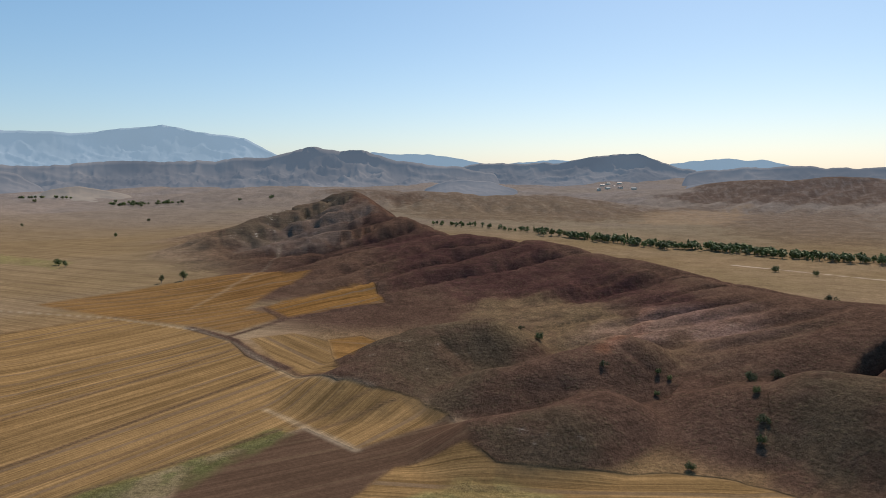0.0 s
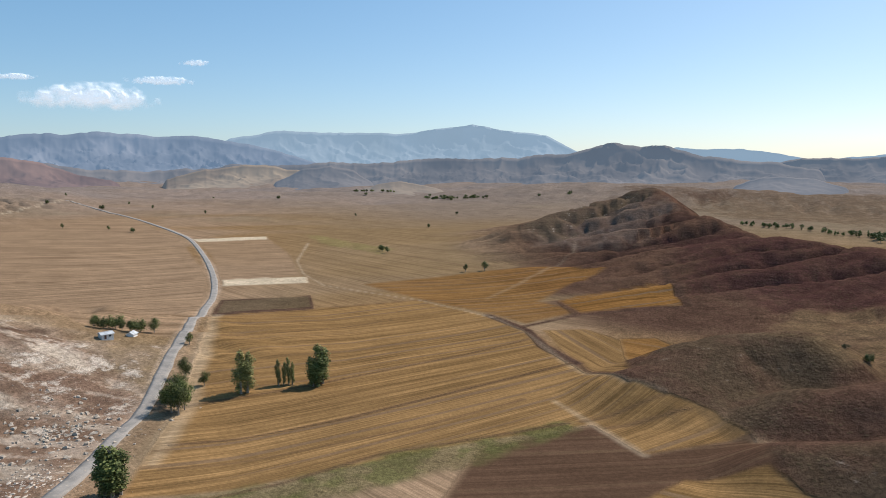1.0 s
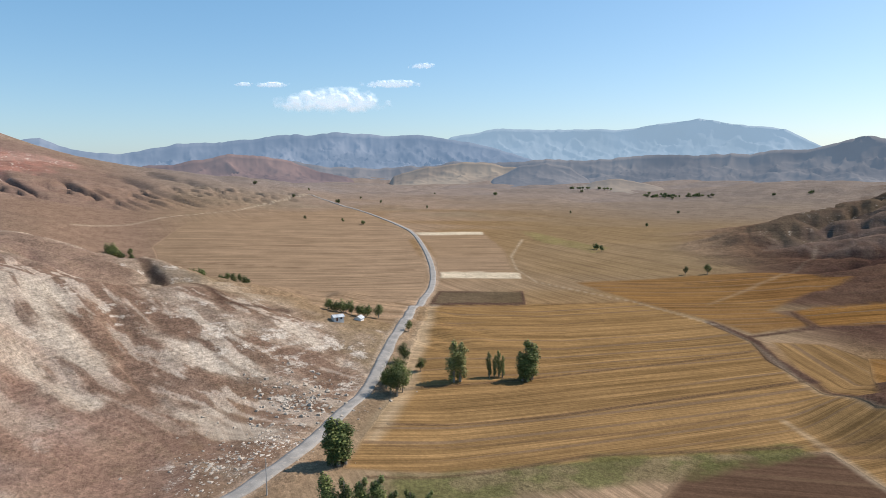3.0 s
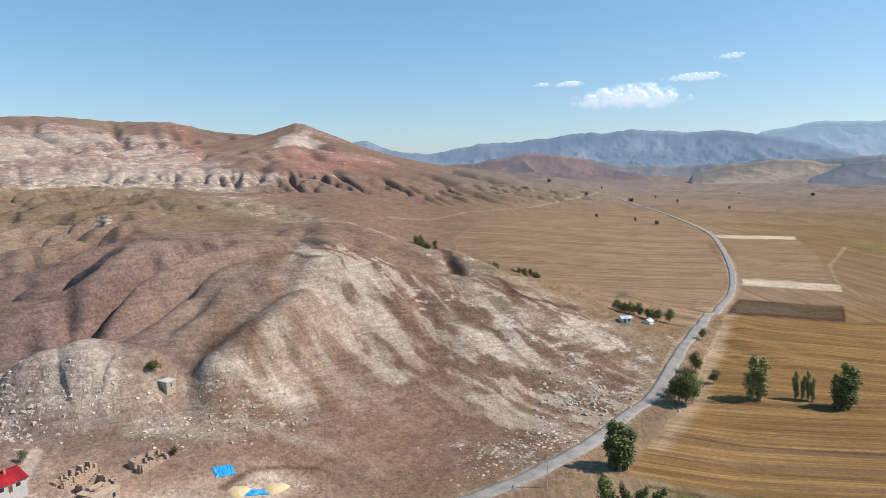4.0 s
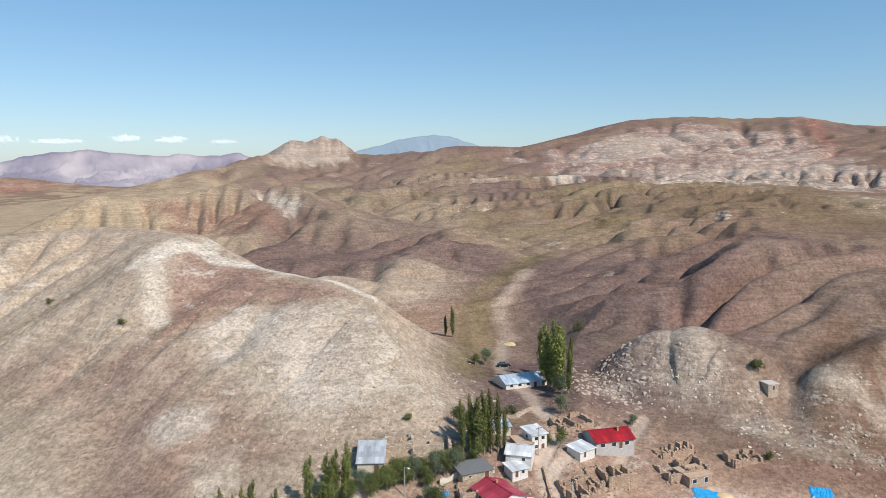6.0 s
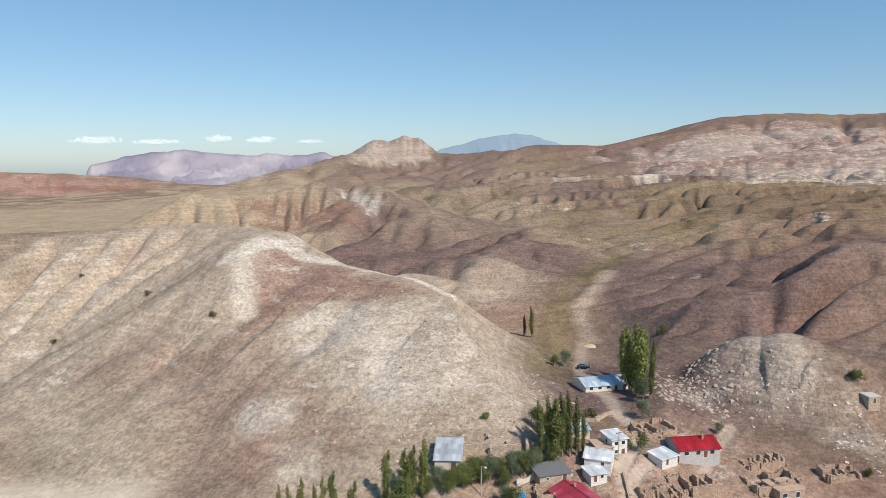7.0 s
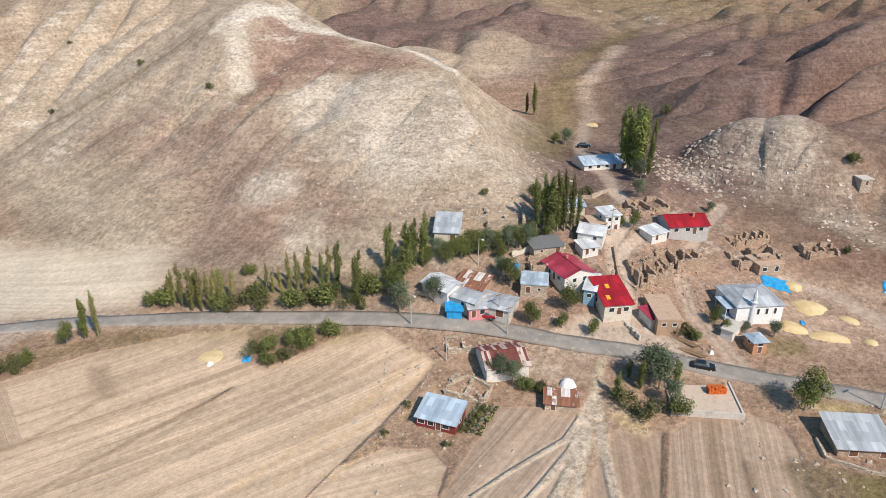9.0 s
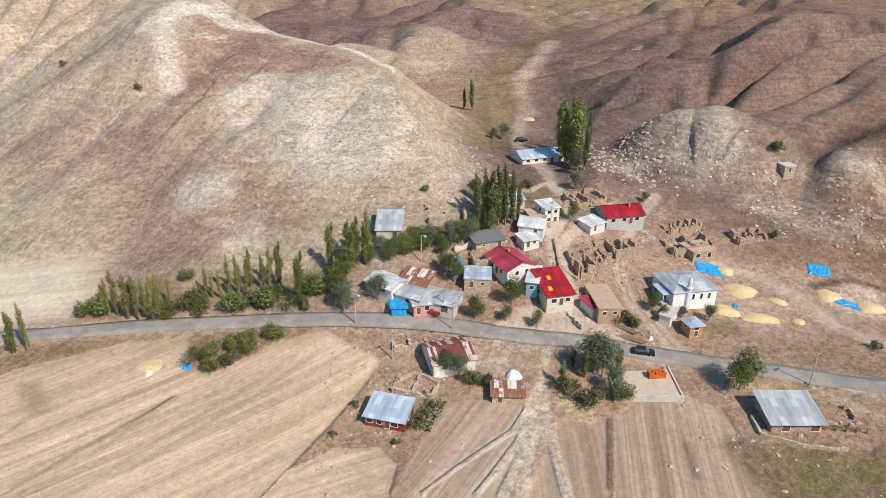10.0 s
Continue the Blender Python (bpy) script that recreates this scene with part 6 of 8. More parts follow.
def house(name, label, at, angle, lx, ly, tall, roof, rise, wall, cover, windows=(), doors=(), over=0.35, chimney=None, sink=2.0, category="house"):
    """x runs along the ridge. roof: gable, hip, shed (high at the back, +y), flat. windows: (side, u, z, wide, tall)."""
    ob = thing(name, label, category, at, angle)
    # sit on the highest of the corners' ground, less a little
    a = radians(angle)
    corners = [ground_at(at[0] + dx * math.cos(a) - dy * math.sin(a), at[1] + dx * math.sin(a) + dy * math.cos(a)) for dx in (-lx / 2, lx / 2) for dy in (-ly / 2, ly / 2)]
    ob.location.z = 0.35 * max(corners) + 0.65 * sum(corners) / 4
    bm = bmesh.new()
    x, y = lx / 2, ly / 2
    low = [(-x, -y), (x, -y), (x, y), (-x, y)]
    b = [bm.verts.new((*p, -sink)) for p in low]
    high = {"shed": (tall, tall, tall + rise, tall + rise)}.get(roof, (tall,) * 4)
    t = [bm.verts.new((*p, h)) for p, h in zip(low, high)]
    if roof == "gable":
        r0, r1 = bm.verts.new((-x, 0, tall + rise)), bm.verts.new((x, 0, tall + rise))
        bm.faces.new((b[0], b[1], t[1], t[0])), bm.faces.new((b[2], b[3], t[3], t[2]))
        bm.faces.new((b[1], b[2], t[2], r1, t[1])), bm.faces.new((b[3], b[0], t[0], r0, t[3]))
        bm.faces.new((t[0], t[1], r1, r0)), bm.faces.new((t[2], t[3], r0, r1))
    else:
        for i in range(4):
            bm.faces.new((b[i], b[(i + 1) % 4], t[(i + 1) % 4], t[i]))
        bm.faces.new(t)
    bm.faces.new(b[::-1])
    walls = part("wall", bm, wall, ob)
    bm = bmesh.new()
    o, up = over, 0.1
    if roof == "gable":
        drop = rise * o / y
        for s in (-1, 1):
            slab(bm, [(-x - o, s * (y + o), tall - drop + up), (x + o, s * (y + o), tall - drop + up), (x + o, 0, tall + rise + up), (-x - o, 0, tall + rise + up)], 0.09)
        box(bm, -x - o, x + o, -0.16, 0.16, tall + rise + up - 0.03, tall + rise + up + 0.06)
    elif roof == "hip":
        e = min(y, x * 0.75)
        c = [(-x - o, -y - o, tall + up), (x + o, -y - o, tall + up), (x + o, y + o, tall + up), (-x - o, y + o, tall + up)]
        r0, r1 = (-x + e, 0, tall + rise + up), (x - e, 0, tall + rise + up)
        slab(bm, [c[0], c[1], r1, r0], 0.1), slab(bm, [c[2], c[3], r0, r1], 0.1)
        slab(bm, [c[1], c[2], r1], 0.1), slab(bm, [c[3], c[0], r0], 0.1)
    elif roof == "shed":
        s = rise / (2 * y)
        lo, hi = tall - s * o + up, tall + rise + s * o + up
        slab(bm, [(-x - o, -y - o, lo), (x + o, -y - o, lo), (x + o, y + o, hi), (-x - o, y + o, hi)], 0.09)
    else:
        box(bm, -x - o * 0.5, x + o * 0.5, -y - o * 0.5, y + o * 0.5, tall, tall + 0.25)
    part("roof", bm, cover, ob)
    for side, u, z, w, h in windows:
        opening(ob, walls, "window", side, u, z, w, h, (lx, ly))
    for side, u, z, w, h in doors:
        opening(ob, walls, "door", side, u, z, w, h, (lx, ly), DOOR_BROWN)
    if chimney:
        cx, cy = chimney[0] * 0.84, chimney[1] * 0.84
        part("chimney", boxed((cx - 0.2, cx + 0.2, cy - 0.2, cy + 0.2, tall, tall + rise + 0.6), (cx - 0.27, cx + 0.27, cy - 0.27, cy + 0.27, tall + rise + 0.6, tall + rise + 0.7)), BRICK_WALL, ob)
    return ob


def ruin(label, at, angle, lx, ly, tall, seed, rooms=1, wall=None):
    """Roofless walls of mud and stone, their tops crumbled unevenly, with fallen stones within."""
    rng = random.Random(seed)
    ob = thing("ruin", label, "ruin", at, angle, "ruined houses of the village")
    lines = [((-lx / 2, -ly / 2), (lx / 2, -ly / 2)), ((lx / 2, -ly / 2), (lx / 2, ly / 2)), ((lx / 2, ly / 2), (-lx / 2, ly / 2)), ((-lx / 2, ly / 2), (-lx / 2, -ly / 2))]
    for k in range(1, rooms):
        u = -lx / 2 + lx * k / rooms
        lines.append(((u, -ly / 2), (u, ly / 2)))
    for (ax, ay), (bx, by) in lines:
        d = Vector((bx - ax, by - ay, 0))
        n = max(5, int(d.length / 0.45))
        side = Vector((-d.y, d.x, 0)).normalized() * 0.34
        bm = bmesh.new()
        h, door, prev = tall * rng.uniform(0.6, 1.0), rng.randint(1, n - 3), None
        for i in range(n):
            # each length of masonry has lost its own share of courses
            h = min(tall * 1.1, max(0.3, h + rng.choice((-0.3, -0.15, 0, 0, 0, 0.15, 0.28))))
            top = 0.15 if i in (door, door + 1) else h
            for u in (i / n, (i + 1) / n):
                c, z, w = Vector((ax, ay, 0)) + d * u, top * rng.uniform(0.93, 1.04), side * rng.uniform(0.82, 1.05)
                ring = [bm.verts.new(c - w + Vector((0, 0, -1.6))), bm.verts.new(c - w * 0.88 + Vector((0, 0, z - rng.uniform(0, 0.12)))),
                        bm.verts.new(c + w * 0.88 + Vector((0, 0, z))), bm.verts.new(c + w + Vector((0, 0, -1.6)))]
                if prev:
                    for k in range(3):
                        bm.faces.new((prev[k], ring[k], ring[k + 1], prev[k + 1]))
                else:
                    bm.faces.new(ring)
                prev = ring
        bm.faces.new(prev[::-1])
        part("wall", bm, wall or STONE_WALL, ob)
    bm = bmesh.new()
    for _ in range(int(lx * ly * 0.9)):
        s = rng.uniform(0.25, 0.7)
        stone_shape(bm, (rng.uniform(-lx * 0.6, lx * 0.6), rng.uniform(-ly * 0.65, ly * 0.65), rng.uniform(-0.1, 0.15)), (s, s * 0.8, s * 0.6), rng)
    tagged(part("rubble", bm, wall or STONE_WALL, ob), kind="stuff")
    return ob


def heap(label, at, angle, lx, ly, tall, seed, material=None, name="grain_mound"):
    """A low heap spread by shovel: flat-topped, with an uneven skirt."""
    rng = random.Random(seed)
    bm = bmesh.new()
    rings, prev = 7, None
    z0 = [ground_at(at[0], at[1])]
    a = radians(angle)
    for i in range(rings + 1):
        u = 1 - i / rings
        ring = []
        for k in range(28):
            w = 2 * math.pi * k / 28
            wob = 1 + 0.09 * math.sin(3 * w + seed) + 0.05 * math.sin(7 * w + 2 * seed)
            px, py = u * lx / 2 * math.cos(w) * wob, u * ly / 2 * math.sin(w) * wob
            gx_, gy_ = at[0] + px * math.cos(a) - py * math.sin(a), at[1] + px * math.sin(a) + py * math.cos(a)
            z = ground_at(gx_, gy_) - z0[0] + tall * (1 - u ** 2.2) + rng.uniform(-0.04, 0.04) * (u < 0.95) - (0.15 if i == 0 else 0)
            ring.append(bm.verts.new((px, py, z)))
            if i == rings:
                break
        if prev and i < rings:
            for k in range(28):
                bm.faces.new((prev[k], prev[(k + 1) % 28], ring[(k + 1) % 28], ring[k]))
        elif prev:
            for k in range(28):
                bm.faces.new((prev[k], prev[(k + 1) % 28], ring[0]))
        prev = ring
    bmesh.ops.recalc_face_normals(bm, faces=bm.faces)
    mesh = bpy.data.meshes.new(name)
    for f in bm.faces:
        f.smooth = True
    bm.to_mesh(mesh), bm.free()
    mesh.materials.append(material or BARLEY)
    ob = new(name, mesh)
    ob.matrix_basis = pose(at[0], at[1], z0[0], 0, 0, angle)
    return tagged(ob, label, "grain heap" if name == "grain_mound" else "heap", "grain heaps drying beside the village" if name == "grain_mound" else "")


def tarpaulin(label, at, angle, lx, ly, seed, lift=0.25):
    """A crumpled sheet lying on the ground, with folds and a hem."""
    rng = random.Random(seed)
    n, m = 16, 12
    a = radians(angle)
    z0 = ground_at(*at)
    bm = bmesh.new()
    top = []
    for j in range(m + 1):
        for i in range(n + 1):
            px, py = (i / n - 0.5) * lx * (1 + 0.06 * math.sin(j * 0.9 + seed)), (j / m - 0.5) * ly * (1 + 0.08 * math.sin(i * 0.8 + seed))
            gz_ = ground_at(at[0] + px * math.cos(a) - py * math.sin(a), at[1] + px * math.sin(a) + py * math.cos(a)) - z0
            edge = min(i, n - i, j, m - j)
            top.append(bm.verts.new((px, py, gz_ + 0.06 + (lift * rng.uniform(0.2, 1.0) if edge else 0.0))))
    w = n + 1
    for j in range(m):
        for i in range(n):
            bm.faces.new((top[j * w + i], top[j * w + i + 1], top[(j + 1) * w + i + 1], top[(j + 1) * w + i]))
    low = bmesh.ops.extrude_face_region(bm, geom=bm.faces[:])
    for v in low["geom"]:
        if isinstance(v, bmesh.types.BMVert):
            v.co.z += 0.02
    mesh = bpy.data.meshes.new("tarpaulin")
    bmesh.ops.recalc_face_normals(bm, faces=bm.faces)
    bm.to_mesh(mesh), bm.free()
    mesh.materials.append(TARP)
    ob = new("tarpaulin", mesh)
    ob.matrix_basis = pose(at[0], at[1], z0, 0, 0, angle)
    return tagged(ob, label, "tarpaulin")


def wheel_of(ob, x, y):
    bm = bmesh.new()
    tube(bm, (x, y - 0.11, 0.31), (x, y + 0.11, 0.31), 0.31, 0.31, 14)
    w = part("wheel", bm, TYRE, ob)
    bm = bmesh.new()
    tube(bm, (x, y - 0.12, 0.31), (x, y + 0.12, 0.31), 0.18, 0.18, 10)
    part("rim", bm, POLE_GREY, w)


def car(label, at, angle, paint, lift=0.0):
    """A saloon of about 4.3 m, lengthwise along x."""
    ob = thing("car", label, "car", at, angle, "", 0.02 + lift)
    bm = bmesh.new()
    side = [(-2.1, 0.35), (-2.12, 0.75), (-1.75, 0.9), (1.0, 0.92), (1.95, 0.78), (2.12, 0.6), (2.1, 0.35)]
    rows = [[bm.verts.new((px, y, pz)) for px, pz in side] for y in (-0.82, 0.82)]
    bm.faces.new(rows[0]), bm.faces.new(rows[1][::-1])
    for k in range(len(side)):
        j = (k + 1) % len(side)
        bm.faces.new((rows[0][k], rows[1][k], rows[1][j], rows[0][j]))
    bmesh.ops.bevel(bm, geom=bm.edges[:], offset=0.06, segments=2, affect="EDGES")
    part("body", bm, paint, ob)
    for name, mat, side in (("cabin_glass", CAR_GLASS, ((-1.55, 0.88, 0.74), (1.05, 0.88, 0.74), (0.35, 1.36, 0.6), (-1.15, 1.36, 0.6))),
                            ("cabin_roof", paint, ((-1.2, 1.35, 0.62), (0.4, 1.35, 0.62), (0.25, 1.42, 0.55), (-1.05, 1.42, 0.55)))):
        bm = bmesh.new()
        rows = [[bm.verts.new((px, s * w, pz)) for px, pz, w in side] for s in (-1, 1)]
        bm.faces.new(rows[0]), bm.faces.new(rows[1][::-1])
        for k in range(4):
            j = (k + 1) % 4
            bm.faces.new((rows[0][k], rows[1][k], rows[1][j], rows[0][j]))
        part(name, bm, mat, ob)
    for x in (-1.3, 1.3):
        for y in (-0.76, 0.76):
            wheel_of(ob, x, y)
    for y in (-0.6, 0.6):
        part("headlight", boxed((2.06, 2.14, y - 0.16, y + 0.16, 0.6, 0.72)), FRAME_WHITE, ob, "clear headlight")
    return ob


def pole(label, at, tall, lamp=False, angle=0, group="street and power poles"):
    ob = thing("street_lamp" if lamp else "power_pole", label, "pole", at, angle, group)
    bm = bmesh.new()
    tube(bm, (0, 0, -0.5), (0, 0, tall), 0.13, 0.08, 8)
    part("post", bm, POLE_GREY, ob)
    if lamp:
        bm = bmesh.new()
        tube(bm, (0, 0, tall - 0.1), (1.2, 0, tall + 0.25), 0.05, 0.04, 6)
        part("arm", bm, POLE_GREY, ob)
        part("lamp_head", boxed((1.1, 1.7, -0.14, 0.14, tall + 0.18, tall + 0.32)), FRAME_WHITE, ob)
    else:
        part("crossarm", boxed((-0.07, 0.07, -0.8, 0.8, tall - 0.5, tall - 0.36)), TIMBER, ob)
        for y in (-0.7, 0, 0.7):
            bm = bmesh.new()
            tube(bm, (0, y, tall - 0.36), (0, y, tall - 0.16), 0.05, 0.04, 6)
            part("insulator", bm, FRAME_WHITE, ob)
    return ob


# ---------------------------------------------------------------- the village: houses
house("house", "grey tin-roofed barn at the foot of the stony hill", (-122.2, -66.5), 115, 5.21, 7.95, 1.82, "shed", 1.36, LIME_WALL, ZINC, [], [("f", 1.26, 0, 1.08, 1.41)], category="barn")
house("house", "long white house with a pale blue tin roof", (-186.8, -54.6), 133, 10.92, 8.48, 1.7, "gable", 1.27, WHITE_WALL, BLUE_ZINC, [("f", -3.78, 0.72, 0.99, 0.89), ("f", -1.26, 0.72, 0.99, 0.89), ("f", 1.26, 0.72, 0.99, 0.89), ("r", 0.42, 0.72, 0.9, 0.81)], [("f", 3.53, 0, 0.9, 1.48)])
house("shed", "low tin-roofed lean-to beside the long white house", (-190.6, -48.8), 120, 4.2, 6.36, 1.54, "shed", 0.51, WHITE_WALL, ZINC, [], [("f", 0, 0, 0.81, 1.41)], category="shed")
house("shed", "small blue tin-roofed shed under the hill", (-150.3, -48.2), 125, 4.62, 3.39, 1.54, "shed", 0.42, LIME_WALL, BLUE_ZINC, [("f", 1.01, 0.65, 0.63, 0.52)], [], category="shed")
house("house", "narrow two-storey white house with a balcony", (-145.4, -38.5), 137, 3.7, 4.45, 3.64, "shed", 0.42, WHITE_WALL, PALE_ZINC, [("f", -0.84, 2.45, 0.81, 0.74), ("f", 0.84, 2.45, 0.81, 0.74), ("f", -0.84, 0.65, 0.72, 0.74), ("l", 0, 2.45, 0.81, 0.74)], [("f", 0.84, 0, 0.81, 1.48)])
house("shed", "flat-roofed mud store built against the white house", (-143.2, -40.7), 128, 3.53, 4.77, 1.96, "flat", 0, MUD_WALL, MUD_ROOF, [("f", -0.67, 0.72, 0.54, 0.52)], [("f", 0.76, 0, 0.81, 1.41)], category="shed")
house("house", "grey-walled house with a bright red sheet roof", (-156.2, -24.2), 127, 9.24, 7, 1.96, "gable", 1.44, GREY_WALL, RED_SHEET, [("f", -3.02, 0.72, 0.99, 0.81), ("f", -0.34, 0.72, 0.99, 0.81), ("f", 2.86, 0.72, 0.99, 0.81), ("r", 0, 0.72, 0.9, 0.81)], [("f", 1.34, 0, 0.85, 1.48)], chimney=(2.18, -1.08))
house("shed", "white-roofed lean-to below the red-roofed house", (-148.1, -28.7), 150, 4.7, 3.82, 1.4, "shed", 0.42, WHITE_WALL, PALE_ZINC, [], [("f", -0.84, 0, 0.72, 1.26)], category="shed")
house("shed", "grey gabled shed with a shaded gable end", (-138.0, -39.5), 98, 5.38, 5.3, 1.96, "gable", 1.1, WHITE_WALL, PALE_ZINC, [("f", 1.01, 0.72, 0.72, 0.67)], [("l", 0, 0, 0.9, 1.41)], category="shed")
house("shed", "small whitewashed shed with a tin roof", (-133.5, -39.1), 138, 3.7, 3.39, 1.54, "shed", 0.34, WHITE_WALL, PALE_ZINC, [("f", 0.67, 0.65, 0.63, 0.59)], [("f", -0.84, 0, 0.72, 1.33)], category="shed")
house("shed", "long stone shed under a dark grey roof", (-128.7, -46.8), 136, 6.72, 4.66, 1.54, "shed", 0.42, PALE_STONE, DARK_FELT, [("f", -1.68, 0.65, 0.54, 0.44)], [("f", 2.02, 0, 0.9, 1.33)], category="shed")
house("house", "white house with a crimson gable roof", (-124.1, -39.7), 53, 8.4, 7, 2.03, "gable", 1.27, WHITE_WALL, CRIMSON_SHEET, [("r", -1.18, 0.72, 0.81, 0.81), ("r", 1.18, 0.72, 0.81, 0.81), ("f", 2.1, 0.72, 0.9, 0.81), ("f", -1.26, 0.72, 0.9, 0.81)], [("f", 0.42, 0, 0.81, 1.48)], chimney=(-1.26, 0.18))
red_house = house("house", "red sheet-roofed house with two yellow skylights", (-121.4, -29.8), 128, 5.54, 8.48, 2.1, "shed", 1.61, LIME_WALL, RED_SHEET, [("f", 1.51, 0.65, 0.99, 0.81), ("f", -1.34, 0.65, 0.99, 0.81), ("l", 0, 0.72, 0.9, 0.81)], [("f", 0.17, 0, 0.81, 1.48)])
for sx, sy in ((-0.5, 1.2), (-1.4, -2.1)):
    bm = bmesh.new()
    zz = 2.1 + 0.16 + 1.615 * (sy + 4.24) / 8.48
    slab(bm, [(sx - 0.4, sy - 0.6, zz - 0.14), (sx + 0.4, sy - 0.6, zz - 0.14), (sx + 0.4, sy + 0.6, zz + 0.14), (sx - 0.4, sy + 0.6, zz + 0.14)], 0.05)
    part("skylight", bm, YELLOW_PANEL, red_house, "yellow translucent skylight")
house("shed", "narrow blue-walled annex with a pale tin roof", (-122.2, -34.0), 101, 2.18, 6.36, 2.24, "shed", 0.51, BLUE_WALL, PALE_ZINC, [("f", 0, 0.72, 0.81, 0.74)], [], category="shed")
house("shed", "square stone hut with a faded blue roof cover", (-118.0, -44.4), 111, 5.21, 5.51, 1.82, "flat", 0, PALE_STONE, BLUE_ZINC, [("f", 1.01, 0.65, 0.54, 0.52)], [("f", -1.18, 0, 0.81, 1.33)], category="shed")
house("house", "low house with a silver tin roof by the road", (-107.7, -59.4), 77, 6.72, 5.3, 1.82, "gable", 0.77, WHITE_WALL, PALE_ZINC, [("f", 1.34, 0.65, 0.81, 0.74)], [("r", 0, 0, 0.81, 1.41)])
house("shed", "shed patched with rusty roof sheets", (-111.0, -54.6), 94, 5.88, 5.3, 1.61, "shed", 0.77, MUD_WALL, RUST_SHEET, [], [("f", 0.84, 0, 0.9, 1.33)], category="shed")
house("house", "grey-roofed middle wing of the roadside house", (-107.8, -53.4), 86, 5.54, 5.94, 1.89, "gable", 0.77, LIME_WALL, ZINC, [("f", 0, 0.65, 0.81, 0.74)], [])
house("house", "pink-walled roadside house with a white window", (-106.4, -51.6), 131, 3.7, 4.45, 1.96, "gable", 0.68, PINK_WALL, ZINC, [("f", 0.76, 0.65, 0.9, 0.89)], [("f", -0.92, 0, 0.81, 1.48)])
house("shed", "wide grey tin roof over a shed by the road", (-109.0, -48.0), 95, 6.38, 5.72, 1.68, "gable", 0.59, CONCRETE, ZINC, [], [("f", 1.26, 0, 1.44, 1.41)], category="shed")
house("shed", "roadside stall covered with blue sheeting", (-104.1, -55.0), 118, 2.86, 3.18, 1.47, "shed", 0.34, TARP, TARP, [], [], category="shed")
house("house", "flat-roofed mud house beside the lane", (-123.5, -20.2), 120, 4.37, 9.54, 2.03, "flat", 0, MUD_WALL, MUD_ROOF, [("f", -1.01, 0.72, 0.72, 0.67), ("f", 1.01, 0.72, 0.72, 0.67)], [])
house("shed", "small white shed with a crimson roof", (-121.6, -21.7), 142, 2.86, 3.82, 1.61, "shed", 0.51, WHITE_WALL, CRIMSON_SHEET, [], [("f", 0, 0, 0.72, 1.33)], category="shed")

# the mosque: hipped grey roof, white walls, a porch and a small minaret
mosque = house("mosque", "white village mosque with a hipped grey roof", (-136.0, -6.3), 126, 9.4, 8.6, 2.8, "hip", 1.5, CLEAN_WHITE, ZINC,
               [("f", -0.35, 1.0, 0.5, 1.2), ("f", 1.4, 1.0, 0.5, 1.2), ("f", 3.1, 1.0, 0.5, 1.2), ("l", 1.7, 0.8, 0.9, 1.1)], [("l", -1.3, 0, 1.0, 1.9)], category="mosque")
part("porch", boxed((-6.4, -4.62, -3.4, 0.9, -1.5, 0.1), (-6.4, -6.25, -3.4, -3.25, 0, 2.2), (-6.4, -6.25, 0.75, 0.9, 0, 2.2), (-6.6, -4.61, -3.7, 1.1, 2.2, 2.33)), BLUE_ZINC, mosque, "open porch with a grey roof")
bm = bmesh.new()
tube(bm, (0, 0, -1.5), (0, 0, 4.4), 0.55, 0.48, 10)
tube(bm, (0, 0, 4.4), (0, 0, 4.65), 0.8, 0.8, 10)
tube(bm, (0, 0, 4.65), (0, 0, 6.0), 0.42, 0.4, 10)
tube(bm, (0, 0, 6.0), (0, 0, 7.6), 0.48, 0.03, 10)
bmesh.ops.scale(bm, verts=bm.verts, vec=(0.9, 0.9, 0.85))
bmesh.ops.translate(bm, verts=bm.verts, vec=(-1.6, -4.4, 0))
part("minaret", bm, PALE_ZINC, mosque, "short grey minaret with a pointed cap")
house("shed", "little brick tower house with a blue hipped roof", (-124.4, -3.1), 129, 2.75, 3.0, 2.2, "hip", 0.55, BRICK_WALL, BLUE_ZINC, [("f", 0, 1.45, 1.1, 0.55), ("l", 0, 1.45, 0.9, 0.55)], [("f", 0, 0, 0.81, 1.3)], category="shed")
house("shed", "white rendered washhouse below the mosque", (-126.2, -7.7), 78, 2.18, 4.45, 1.54, "flat", 0, WHITE_WALL, CONCRETE, [], [], category="shed")

# across the road
house("house", "low maroon house with a pale blue tin roof", (-79.9, -44.2), 99, 6.55, 5.09, 1.68, "shed", 0.77, MAROON_WALL, BLUE_ZINC, [("f", -2.44, 0.58, 1.08, 0.74), ("f", -0.84, 0.58, 0.9, 0.74), ("f", 1.68, 0.58, 1.08, 0.74), ("r", 0, 0.58, 0.9, 0.74)], [("f", 0.42, 0, 0.81, 1.41)])
house("house", "white house with a brown striped tin roof", (-96.8, -41.4), 131, 7.56, 7.42, 1.82, "gable", 1.1, WHITE_WALL, BROWN_SHEET, [("f", -1.68, 0.65, 0.9, 0.74), ("r", 0.42, 0.65, 0.9, 0.74)], [("r", -1.51, 0, 0.81, 1.41)])
house("shed", "lean-to with rusty and grey roof sheets", (-92.8, -28.8), 112, 5.21, 3.39, 1.33, "shed", 0.42, PALE_STONE, RUST_SHEET, [], [("f", -1.26, 0, 0.72, 1.18)], category="shed")
heap("lumpy stack of white sacks under white sheeting", (-97.9, -29.5), 116, 3.0, 2.4, 1.25, 21, WHITE_SACK, "sack_pile")
